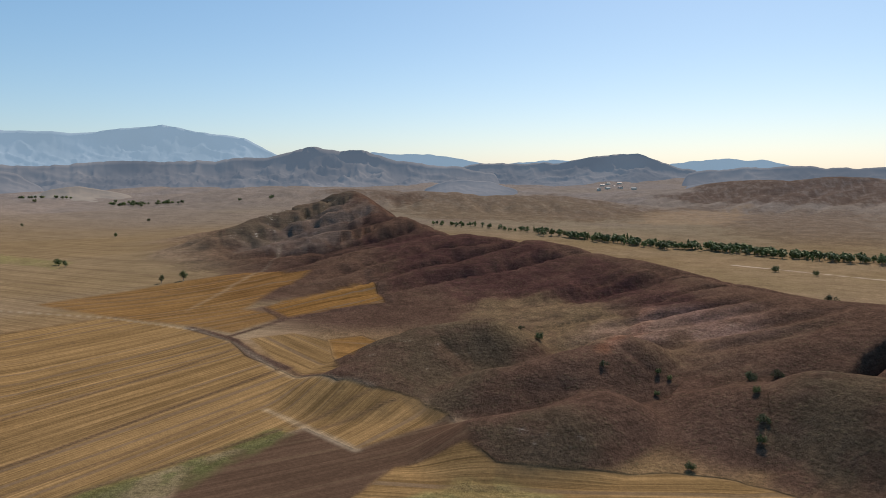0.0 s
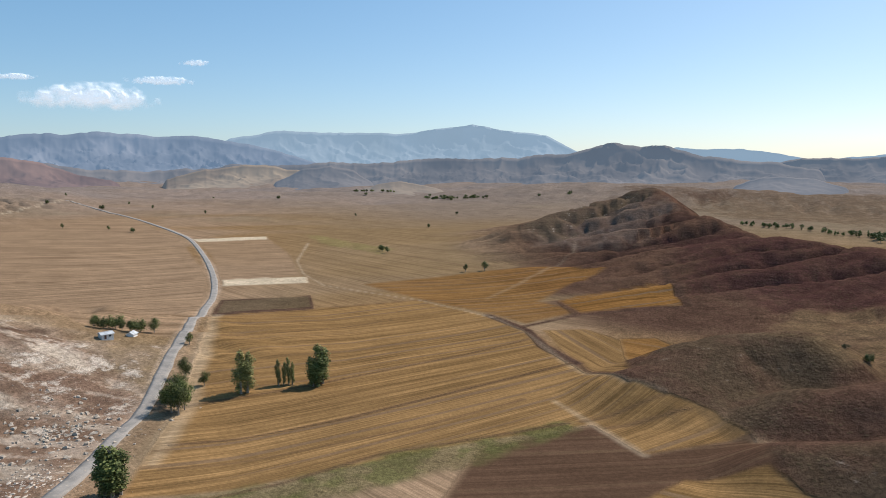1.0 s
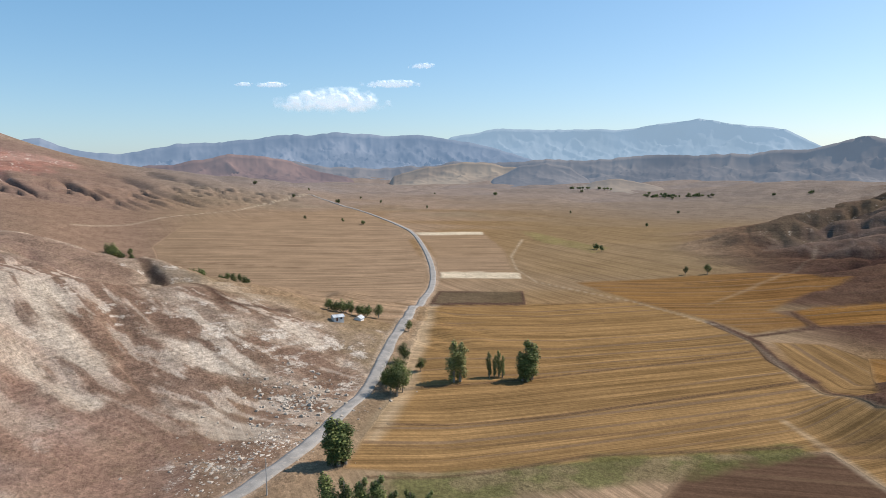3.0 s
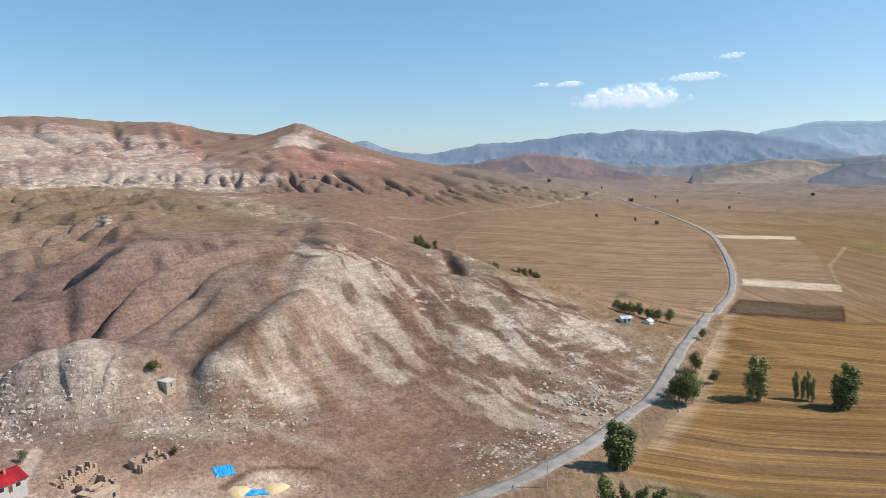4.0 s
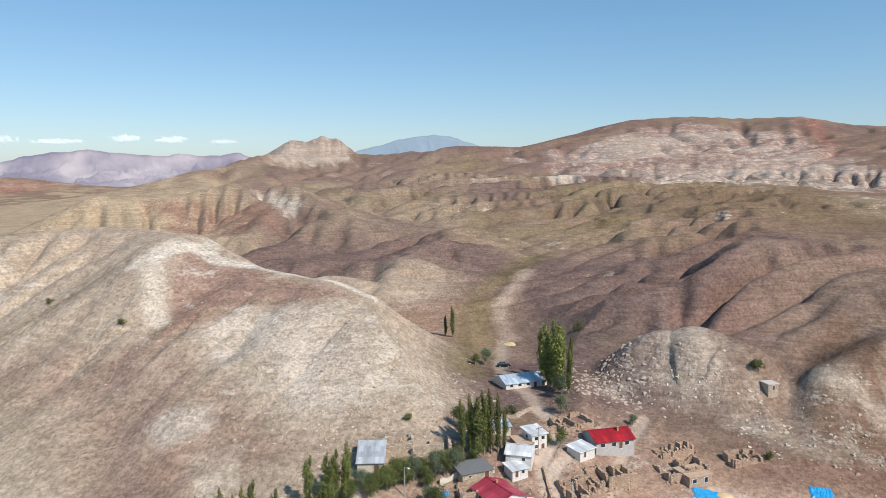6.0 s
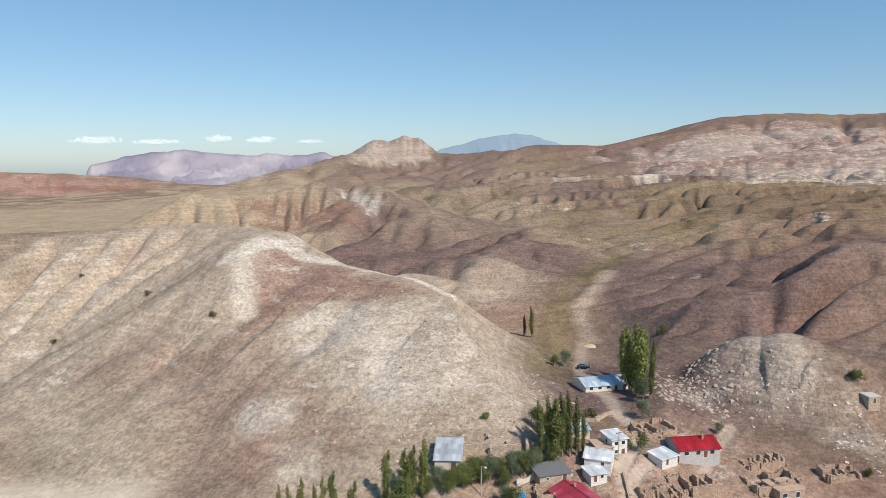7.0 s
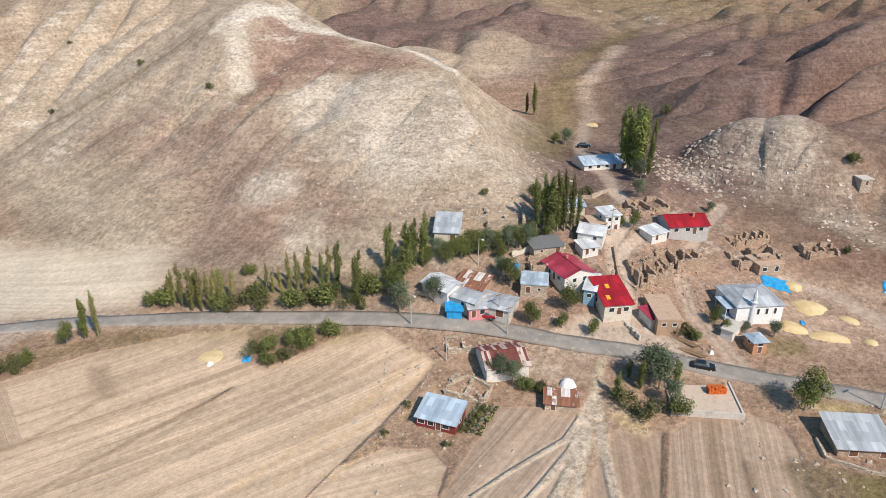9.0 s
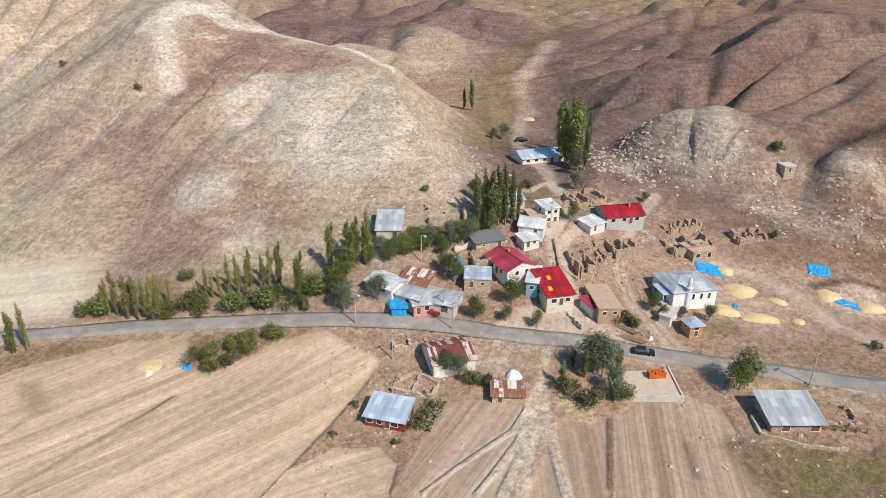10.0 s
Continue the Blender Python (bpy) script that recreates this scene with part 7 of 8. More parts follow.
barn = house("barn", "open-sided barn with a long grey tin roof", (-106.7, 14.0), 115, 8.0, 6.4, 1.6, "shed", 1.0, STONE_WALL, ZINC, [], [("f", -1.68, 0, 1.26, 1.33), ("f", 2.94, 0, 1.44, 1.33)], over=0.6, category="barn")
house("hut", "small stone hut alone on the slope", (-194.2, 10.5), 126, 3.02, 2.97, 1.4, "flat", 0, PALE_STONE, CONCRETE, [], [("f", 0, 0, 0.72, 1.18)], category="hut")
house("hut", "white roadside cabin by a row of trees", (-213.4, 178.6), 72, 4.2, 3.39, 1.68, "gable", 0.59, WHITE_WALL, PALE_ZINC, [("f", 0.84, 0.65, 0.81, 0.67)], [("f", -0.84, 0, 0.81, 1.41)], category="hut")
house("hut", "low white tent-like shelter by the road", (-213.9, 190.6), 113, 3.36, 2.76, 0.84, "gable", 0.77, WHITE_SACK, PALE_ZINC, [], [], category="hut")

# ruins
ruin("roofless stone ruin with crumbled walls", (-143.6, -21.5), 130, 9, 6, 2.2, 1, 3)
ruin("collapsed mud and stone house beside the lane", (-135.0, -26.0), 131, 7, 7, 2.4, 2, 2)
ruin("roofless stone ruin above the mosque", (-155.4, -8.1), 129, 10, 6, 2.6, 3, 2)
ruin("row of ruined stable walls", (-163.2, -10.5), 137, 9, 3.0, 1.8, 4, 4)
ruin("low remains of a stone hut", (-167.4, 4.3), 125, 7, 4, 1.6, 5, 2)
ruin("crumbled enclosure walls below the stony hill", (-132.3, -57.7), 119, 8, 5, 1.8, 6, 2, PALE_STONE)
ruin("old garden walls among the trees", (-130.2, -64.3), 112, 6, 4, 1.5, 7, 1, PALE_STONE)
ruin("tumbled house at the mouth of the gully", (-160.6, -33.5), 139, 8, 6, 1.8, 8, 2)
ruin("broken walls beside the upper lane", (-157.6, -37.7), 126, 5, 5, 1.6, 9, 1)
ruin("half-fallen mud wall by the crimson house", (-124.3, -44.8), 124, 6, 4, 1.7, 10, 1)
ruin("old stone foundations next to the road", (-98.1, -49.8), 124, 6, 4, 0.6, 11, 2, PALE_STONE)
ruin("garden wall foundations near the maroon house", (-88.8, -43.8), 100, 7, 5, 0.7, 12, 2, PALE_STONE)
ruin("stone pen behind the barn", (-109.5, 20.1), 106, 8, 5, 1.2, 13, 1)
house("house", "abandoned flat-roofed mud house with open front", (-154.1, -5.8), 133, 5.88, 5.3, 1.68, "flat", 0, STONE_WALL, MUD_ROOF, [("f", -1.68, 0.43, 1.08, 0.89), ("f", 1.34, 0.14, 0.9, 1.18)], [])

# concrete platform with its brick stack
deck = thing("platform", "raised concrete yard with a retaining wall", "platform", (-106.0, -8.9), 114)
part("slab_top", boxed((-5.5, 5.5, -4.4, 4.4, -2.5, 0.35)), DUSTY_CONCRETE, deck)
part("retaining_wall", boxed((-5.8, 5.8, -4.75, -4.41, -2.5, 0.75), (5.51, 5.8, -4.4, 4.4, -2.5, 0.6)), CONCRETE, deck)
stack = thing("brick_stack", "stack of orange bricks on the concrete yard", "bricks", (-108.5, -6.9), 121, "", 0.2)
rng = random.Random(5)
brick_mesh = None
for iz in range(4):
    for ix in range(8):
        for iy in range(3):
            if iz == 3 and rng.random() < 0.35:
                continue
            if brick_mesh is None:
                first = part("brick", boxed((-0.17, 0.17, -0.22, 0.22, 0, 0.24)), ORANGE_BRICK, stack)
                brick_mesh, b = first.data, first
            else:
                b = new("brick", brick_mesh)
                b.parent = stack
            b.location = (-1.4 + ix * 0.38 + rng.uniform(-0.03, 0.03), -0.5 + iy * 0.48 + rng.uniform(-0.04, 0.04), 0.12 + iz * 0.245)

# ---------------------------------------------------------------- grain, tarpaulins, cars, poles
heap("broad heap of golden grain on the bare ground", (-144.9, 4.5), 116, 7.0, 5.6, 0.8, 1)
heap("golden grain heap at the threshing ground", (-135.5, 2.4), 94, 5.6, 4.2, 0.7, 2)
heap("long golden grain heap at the threshing ground", (-136.0, 8.7), 108, 8.0, 3.6, 0.7, 3)
heap("small golden grain heap beside the track", (-144.5, 11.9), 82, 4.2, 2.6, 0.5, 4)
heap("little golden grain heap at the field edge", (-138.3, 15.8), 94, 2.8, 2.2, 0.5, 5)
heap("golden grain heap half under a blue sheet", (-151.5, 0.9), 112, 4.0, 3.6, 0.6, 6)
heap("golden grain heap in a cut in the bank", (-151.3, 21.5), 91, 5.4, 4.4, 0.7, 7)
heap("golden grain heap with a blue sheet around it", (-150.5, 29.2), 101, 6.4, 4.4, 0.8, 8)
heap("golden grain heap up the gully", (-242.0, -73.6), -167, 5.4, 5.0, 0.6, 9)
heap("thin spread of grain beside the road", (-74.0, -88.7), 103, 5.0, 4.0, 0.25, 10)
tarpaulin("blue tarpaulin over grain beside the mosque", (-149.9, -2.6), 102, 5.6, 4.6, 1)
tarpaulin("blue tarpaulin lying on the slope", (-159.7, 19.5), 96, 4.4, 4.0, 2)
tarpaulin("blue tarpaulin between two grain heaps", (-150.1, 25.1), 81, 6.0, 2.2, 3)
tarpaulin("scrap of blue sheet near the grain", (-138.3, 3.9), 20, 1.4, 0.9, 4)
tarpaulin("blue sheet at the edge of the hedge", (-76.4, -82.5), 30, 1.8, 1.5, 5)
tarpaulin("blue sheet on the ruined wall", (-121.3, -49.9), 15, 2.2, 1.4, 6)
heap("pile of white sacks on the stubble", (-72.2, -87.3), 20, 1.6, 1.2, 0.5, 14, WHITE_SACK, "sack_pile")
heap("white satellite dish cover beside the lane", (-118.7, -9.7), 0, 1.1, 1.0, 0.6, 15, WHITE_SACK, "white_bundle")
car("dark saloon car parked on the road", (-113.7, -10.2), 103, CAR_DARK)
car("red car parked by the pink house", (-106.1, -49.4), 107, CAR_RED)
car("dark car parked behind the long white house", (-207.6, -65.1), 115, CAR_DARK)
for at, tall, lamp in (((-97.2, -60.5), 7.0, True), ((-103.7, -43.6), 6.5, False), ((-106.7, -46.8), 6.0, False), ((-128.9, -26.5), 6.5, False), ((-117.8, -56.9), 6.0, True),
                       ((-141.6, -36.5), 6.5, False), ((-117.5, 17.5), 6.5, False), ((-121.7, 81.5), 8.0, False), ((-92.9, -50.5), 5.0, False)):
    pole("tall grey street lamp post by the road" if lamp else "thin grey power pole with a crossarm", at, tall, lamp, 60)

# fence of the pen, fallen timber, rubble by the lane
fence = thing("fence", "rough timber fence of the animal pen", "fence", (-106.5, 21.1), 104)
for k in range(7):
    part("post", boxed((-4.5 + k * 1.5 - 0.07, -4.5 + k * 1.5 + 0.07, -0.07, 0.07, -0.8, 1.25)), TIMBER, fence)
for z in (0.4, 0.95):
    part("rail", boxed((-4.6, 4.6, 0.075, 0.13, z, z + 0.14)), TIMBER, fence)
for at, angle in (((-119.4, -14.8), 73), ((-117.0, -13.0), 82)):
    logs = thing("timber_pile", "pile of old beams beside the lane", "timber", at, angle)
    for k in range(4):
        bm = bmesh.new()
        tube(bm, (-2.6 + 0.3 * k, -0.5 + 0.33 * k, 0.12), (2.4 + 0.2 * k, -0.45 + 0.3 * k, 0.14), 0.15, 0.12, 7)
        part("beam", bm, TIMBER, logs)
blocks = thing("block_row", "row of grey concrete blocks along the lane", "blocks", (-117.4, -24.6), 47)
for k in range(9):
    part("block", boxed((-3.4 + k * 0.8, -2.8 + k * 0.8, -0.35 + 0.15 * (k % 3), 0.3 + 0.1 * (k % 2), -0.4, 0.55 + 0.2 * (k % 2))), CONCRETE, blocks)

# stone garden walls and field walls
def wall_line(label, line, tall, seed, material=PALE_STONE):
    rng = random.Random(seed)
    ob = thing("garden_wall", label, "wall", line[0], 0)
    x0, y0, z0 = ob.location
    for (ax, ay), (bx, by) in zip(line, line[1:]):
        n = max(3, int(math.hypot(bx - ax, by - ay) / 0.9))
        s = Vector((-(by - ay), bx - ax, 0)).normalized() * 0.26
        bm, prev = bmesh.new(), None
        for i in range(n + 1):
            x, y = ax + (bx - ax) * i / n, ay + (by - ay) * i / n
            g = ground_at(x, y) - z0
            h = tall * rng.uniform(0.6, 1.1)
            c = Vector((x - x0, y - y0, g))
            ring = [bm.verts.new(c - s + Vector((0, 0, -0.6))), bm.verts.new(c - s * 0.8 + Vector((0, 0, h))), bm.verts.new(c + s * 0.8 + Vector((0, 0, h * 0.95))), bm.verts.new(c + s + Vector((0, 0, -0.6)))]
            if prev:
                for k in range(3):
                    bm.faces.new((prev[k], ring[k], ring[k + 1], prev[k + 1]))
            else:
                bm.faces.new(ring)
            prev = ring
        bm.faces.new(prev[::-1])
        part("wall_run", bm, material, ob)
    return ob


wall_line("low dry-stone garden wall below the hill", ((-129.9, -62.6), (-134.6, -57.9), (-135.7, -52.9)), 1.1, 1)
wall_line("pale mud wall along the garden", ((-123.3, -51.9), (-127.9, -48.8), (-132.0, -43.3)), 1.2, 2, LIME_WALL)
wall_line("old stone wall beside the lane", ((-138.0, -34.5), (-132.0, -31.7), (-126.0, -28.8)), 1.0, 3, STONE_WALL)
wall_line("stone wall in front of the long white house", ((-157.9, -51.9), (-160.6, -47.3), (-167.9, -44.6)), 1.2, 4)
wall_line("low field wall near the barn", ((-104.6, 8.8), (-100.8, 10.3), (-100.6, 16.3), (-102.4, 22.6)), 0.6, 5)
wall_line("broken wall round the maroon house's yard", ((-88.6, -47.0), (-91.5, -45.2), (-90.7, -40.4)), 0.7, 6)
wall_line("stone wall around the mosque yard", ((-126.8, -10.3), (-125.4, -6.8), (-127.4, -4.0)), 0.9, 7)
wall_line("crumbling terrace wall below the ruins", ((-135.8, -29.5), (-137.3, -25.0), (-143.1, -21.6)), 1.1, 8, STONE_WALL)
wall_line("low stone wall by the roadside trees", ((-104.4, -73.3), (-103.6, -69.4), (-105.7, -61.5)), 0.8, 9)
wall_line("long garden wall at the foot of the hill", ((-102.9, -87.3), (-108.3, -79.5), (-111.9, -76.1)), 0.7, 10)
# a kitchen garden in rows
plot_ = thing("vegetable_bed", "rows of green vegetables behind the maroon house", "garden", (-83.3, -39.0), -177)
rng = random.Random(9)
for k in range(4):
    for j in range(5):
        crown("vegetable_plant", leaf_cloud(rng, [(-3.2 + 1.6 * j, -1.5 + k * 1.0, 0.25, 0.9, 0.35, 0.3)], 24, 0.32), LEAF_GREY if k % 2 else LEAF_GREEN, plot_)

# ---------------------------------------------------------------- trees
G1, G2, G3, G4 = "poplars of the village", "broad trees of the village", "bushes of the village", "trees of the river belt"
pop_a = make_tree("poplar", "tall green poplar in the village", 11, LEAF_POPLAR, (-183.1, -42.6), 18, G1, 950)
pop_b = make_tree("poplar", "slender poplar turning yellow-green", 12, LEAF_AUTUMN, (-82.7, -102.6), 9.5, G1, 620)
pop_c = make_tree("poplar", "dark green poplar among the houses", 13, LEAF_GREEN, (-134.8, -47.9), 13, G1, 850)
tree_a = make_tree("round", "broad dark green tree beside the houses", 21, LEAF_GREEN, (-108.7, -41.0), 5.5, G2, 1000)
tree_b = make_tree("round", "grey-green willow with a broad crown", 22, LEAF_GREY, (-99.5, -64.4), 6.5, G2, 1100)
tree_c = make_tree("round", "green roadside tree with two crowns", 23, LEAF_POPLAR, (-111.4, 6.6), 8.2, G2, 1200)
bush_a = make_tree("bush", "dark green bush beside the road", 31, LEAF_GREEN, (-81.5, -109.8), 4, G3, 420)
bush_b = make_tree("bush", "dry grey-green scrub bush on bare ground", 32, LEAF_DRY, (-90.1, -93.8), 3.4, G3, 380)
plant([pop_b], [((-82.4, -107.3), 8), ((-82.8, -105.5), 10), ((-83.2, -100.4), 10), ((-85.1, -98.9), 9), ((-86.2, -97.7), 9), ((-88.4, -97.5), 7), ((-94.0, -93.2), 6), ((-93.9, -89.2), 6.5), ((-95.6, -88.2), 9), ((-96.3, -86.6), 9), ((-98.6, -85.6), 9), ((-100.0, -81.9), 9), ((-68.5, -112.6), 10)], 1, "", "", 0.62)
plant([pop_b, pop_b, pop_c], [((-83.7, -102.3), 8), ((-84.1, -99.2), 9), ((-85.0, -97.4), 8), ((-81.5, -107.5), 7.5), ((-96.5, -85.2), 8), ((-98.9, -82.8), 8), ((-93.5, -90.9), 6)], 2, "", "", 0.62)
plant([pop_c, pop_a], [((-100.4, -79.9), 10), ((-97.5, -73.5), 12), ((-107.7, -72.6), 11), ((-110.5, -70.4), 10), ((-111.5, -68.4), 10.5), ((-112.2, -66.9), 12), ((-110.3, -69.0), 9), ((-66.7, -114.1), 9)], 3, "", "", 0.7)
plant([pop_c, pop_c, pop_b], [((-133.8, -50.8), 12), ((-134.3, -49.4), 13), ((-135.7, -46.7), 14), ((-136.6, -45.4), 14), ((-137.8, -44.3), 13), ((-139.0, -43.4), 10), ((-136.3, -49.5), 11), ((-137.7, -46.7), 12)], 4, "", "", 0.62)
plant([pop_a], [((-185.9, -45.4), 18), ((-190.5, -48.1), 16), ((-183.9, -41.5), 15), ((-179.3, -38.4), 12), ((-196.4, -41.8), 11), ((-193.9, -46.6), 17), ((-198.0, -44.2), 14), ((-241.1, -95.7), 12), ((-243.0, -99.5), 8)], 5, "", "", 0.72)
plant([tree_a, tree_b], [((-106.5, -68.2), 8), ((-104.8, -59.8), 5.5), ((-115.1, -65.0), 5), ((-116.5, -62.0), 5.5), ((-119.2, -59.8), 6), ((-121.9, -56.9), 5.5), ((-124.6, -53.2), 6), ((-127.4, -50.8), 5.5), ((-121.3, -53.4), 4), ((-116.0, -48.6), 7), ((-117.5, -51.6), 4.5), ((-142.0, -54.7), 6), ((-111.9, -29.8), 4)], 6)
plant([tree_a], [((-115.1, -62.9), 5), ((-117.6, -60.8), 5.5), ((-120.2, -58.2), 6), ((-123.2, -55.1), 5), ((-125.8, -51.9), 6), ((-112.9, -66.2), 4.5), ((-129.6, -50.2), 5), ((-132.4, -47.4), 5), ((-115.5, -36.1), 6.5), ((-110.9, -35.6), 3.6), ((-103.6, -69.4), 6), ((-102.0, -67.1), 6)], 7)
plant([tree_a, tree_b], [((-148.3, -36.2), 3.6), ((-149.3, -33.6), 4.2), ((-166.5, -37.3), 5), ((-177.0, -39.6), 6), ((-206.5, -70.8), 5.5), ((-203.0, -73.0), 4), ((-127.5, -10.9), 4.2), ((-126.0, -8.6), 3.2), ((-128.2, -5.4), 2.6), ((-130.1, -0.5), 3.8), ((-64.1, -115.8), 5), ((-171.2, -20.6), 3)], 8)
plant([tree_a, pop_c, tree_b], [((-99.4, -21.4), 5), ((-103.1, -18.6), 6.5), ((-104.7, -16.9), 8), ((-104.6, -15.6), 7.5), ((-101.3, -12.6), 5.5), ((-104.5, -20.8), 4.5), ((-106.8, -13.3), 5.5), ((-93.7, -40.2), 5), ((-92.5, -42.2), 4), ((-93.4, -37.8), 5)], 9)
plant([bush_a, bush_b], [((-85.5, -97.5), 3.4), ((-89.1, -91.9), 4), ((-90.5, -92.0), 3.4), ((-92.7, -84.1), 3.8), ((-93.8, -82.4), 3.4), ((-94.9, -80.7), 4), ((-97.5, -78.8), 3.6), ((-100.5, -73.4), 4.4), ((-96.9, -73.7), 3.4), ((-92.4, -86.3), 3.2), ((-95.6, -78.9), 3.2), ((-101.9, -73.0), 3.4), ((-80.0, -111.6), 3), ((-86.2, -96.3), 3)], 10)
plant([bush_a, bush_b], [((-77.9, -82.1), 2.8), ((-80.8, -80.6), 3), ((-83.9, -78.6), 3), ((-86.2, -76.4), 3), ((-88.4, -74.1), 2.8), ((-89.4, -72.2), 2.6), ((-77.6, -77.8), 2.4), ((-80.4, -76.3), 2.6), ((-83.5, -74.9), 2.6)], 11)
plant([bush_a, bush_b], [((-53.8, -116.7), 3), ((-52.7, -117.4), 2.6), ((-56.3, -115.8), 2.6), ((-95.4, -99.9), 2.6), ((-97.3, -15.6), 3.4), ((-99.6, -11.6), 3.4), ((-98.1, -20.1), 3), ((-93.7, -34.9), 2.6), ((-94.1, -32.5), 2.4), ((-121.6, -17.2), 2.4), ((-121.0, -15.1), 2.6), ((-120.9, -12.8), 2.2), ((-156.2, -4.1), 1.8), ((-168.9, 9.9), 1.8), ((-162.4, -49.0), 2.2), ((-133.9, 28.7), 1.8), ((-138.1, -65.6), 1.6), ((-197.8, 7.1), 2.5)], 12)
plant([bush_b], [((-83.4, -39.4), 1.2), ((-81.3, -39.8), 1.2), ((-79.2, -39.8), 1.1), ((-85.4, -39.1), 1.2), ((-75.0, -40.5), 1), ((-72.5, -50.2), 1), ((-80.1, -50.8), 1.2), ((-148.7, -161.7), 2), ((-143.8, -234.9), 1.6), ((-163.4, -209.7), 2), ((-169.8, -256.3), 1.4), ((-197.8, 7.6), 2.6), ((-245.8, -49.4), 3)], 13)
# along the valley road
plant([pop_c], [((-122.7, 101.9), 12), ((-123.6, 100.8), 11), ((-122.5, 103.9), 11)], 214, 'dark green tree beside the valley road', 'trees by the valley road', 2.0)
plant([tree_a, tree_c], [((-150.5, 149.0), 9), ((-153.3, 149.2), 10), ((-152.0, 153.0), 9), ((-158.9, 157.7), 8.5), ((-168.9, 170.9), 7.5), ((-194.9, 200.3), 5), ((-160.4, 170.4), 5), ((-157.7, 151.5), 6)], 14)
plant([pop_c], [((-104.6, 84.2), 12), ((-101.6, 85.4), 11), ((-101.5, 89.8), 10), ((-100.6, 92.9), 10), ((-97.1, 94.2), 8), ((-95.6, 98.0), 7), ((-94.1, 101.7), 6)], 15, "dark green poplar beside the stubble field", "poplars by the stubble field", 1.5)
plant([pop_b], [((-147.2, 172.2), 14), ((-146.0, 174.1), 13.5)], 16, "tall tree standing in the stubble field", "trees in the stubble field", 1.7)
plant([pop_b], [((-142.1, 185.0), 9), ((-141.2, 186.5), 8), ((-140.3, 188.1), 9.5), ((-139.1, 188.5), 8)], 17, "thin poplar standing in the stubble field", "trees in the stubble field")
plant([pop_c], [((-133.1, 191.6), 10.5), ((-131.5, 191.9), 9), ((-131.8, 195.4), 14)], 18, "dark broad tree standing in the stubble field", "trees in the stubble field", 1.9)
plant([tree_a, bush_a], [((-228.7, 186.4), 5), ((-226.8, 189.5), 4.5), ((-225.1, 192.1), 5), ((-222.5, 193.8), 4), ((-219.6, 195.1), 4.5), ((-216.9, 197.4), 5), ((-214.2, 201.7), 6)], 19, "tree in the row beside the white cabin", "tree row by the white cabin")
plant([bush_a, tree_a], [((-403.5, 225.9), 6), ((-409.4, 225.0), 5), ((-364.7, 222.4), 6), ((-359.2, 223.0), 7), ((-349.4, 221.3), 6), ((-340.3, 219.8), 5), ((-496.4, 213.2), 7), ((-492.5, 218.2), 6), ((-489.2, 223.5), 6)], 20, "tree at the edge of the dry field", "trees at the field edge")
plant([tree_a, bush_a], [((-682.4, 583.4), 6), ((-645.9, 585.6), 5), ((-184.5, 454.3), 6), ((-172.7, 461.3), 7), ((-346.9, 1431.0), 7), ((-733.1, 563.4), 6), ((-889.6, 848.2), 7), ((-952.1, 805.8), 7), ((-1168.7, 909.9), 7), ((-1000.4, 901.0), 6), ((-1114.6, 1237.8), 8), ((-903.2, 1193.1), 7), ((-367.7, 784.9), 5), ((-422.1, 1006.4), 5), ((-289.6, 533.1), 6), ((-1007.4, 751.0), 6), ((-1179.0, 786.6), 7), ((-766.5, 833.3), 6), ((-412.6, 1422.5), 6), ((-543.0, 902.9), 5)], 21, "lone dark tree on the dry plain", "lone trees on the plain")
plant([bush_a, bush_b], [((74.7, 160.5), 2.0), ((78.2, 166.8), 2.2), ((56.0, 154.9), 1.8), ((65.6, 209.6), 1.6), ((62.0, 200.2), 1.3), ((68.5, 207.7), 1.4), ((29.5, 263.4), 1.6), ((96.6, 198.4), 2.4), ((81.3, 177.9), 1.8), ((196.2, 351.1), 4), ((36.5, 262.5), 3), ((48.1, 206.5), 2), ((89.1, 198.7), 3)], 22, "dark thorn bush on the brown slope", "thorn bushes on the slope")
plant([tree_a, bush_a], [((263.1, 551.6), 5), ((280.9, 522.8), 4), ((-346.3, 1415.6), 6), ((-423.0, 1004.3), 5), ((-367.6, 784.9), 5), ((-300.5, 544.6), 5), ((-696.1, 1494.5), 6), ((-858.9, 1479.0), 7), ((-410.5, 232.9), 5), ((-381.2, 229.7), 5), ((-513.8, 219.6), 7), ((-513.8, 234.0), 6)], 23, "small dark tree on the open ground", "lone trees on the plain")
# the belt of trees along the river
far_a = make_tree("round", "green tree in the belt along the river", 41, LEAF_GREEN, (289.9, 804.7), 7, G4, 170, 2.6)
far_b = make_tree("round", "green tree in the belt along the river", 42, LEAF_POPLAR, (251.0, 826.9), 7, G4, 170, 2.6)
far_c = make_tree("poplar", "slim green tree in the belt along the river", 43, LEAF_POPLAR, (227.0, 863.2), 9, G4, 130, 2.4)
rng = random.Random(77)
belt = ((-11.9, 1015.5), (59.0, 970.1), (112.8, 928.6), (153.0, 879.3), (201.0, 841.8), (240.6, 792.4), (292.6, 760.5), (328.0, 716.3), (358.4, 674.6), (404.3, 636.3), (450.9, 606.9))
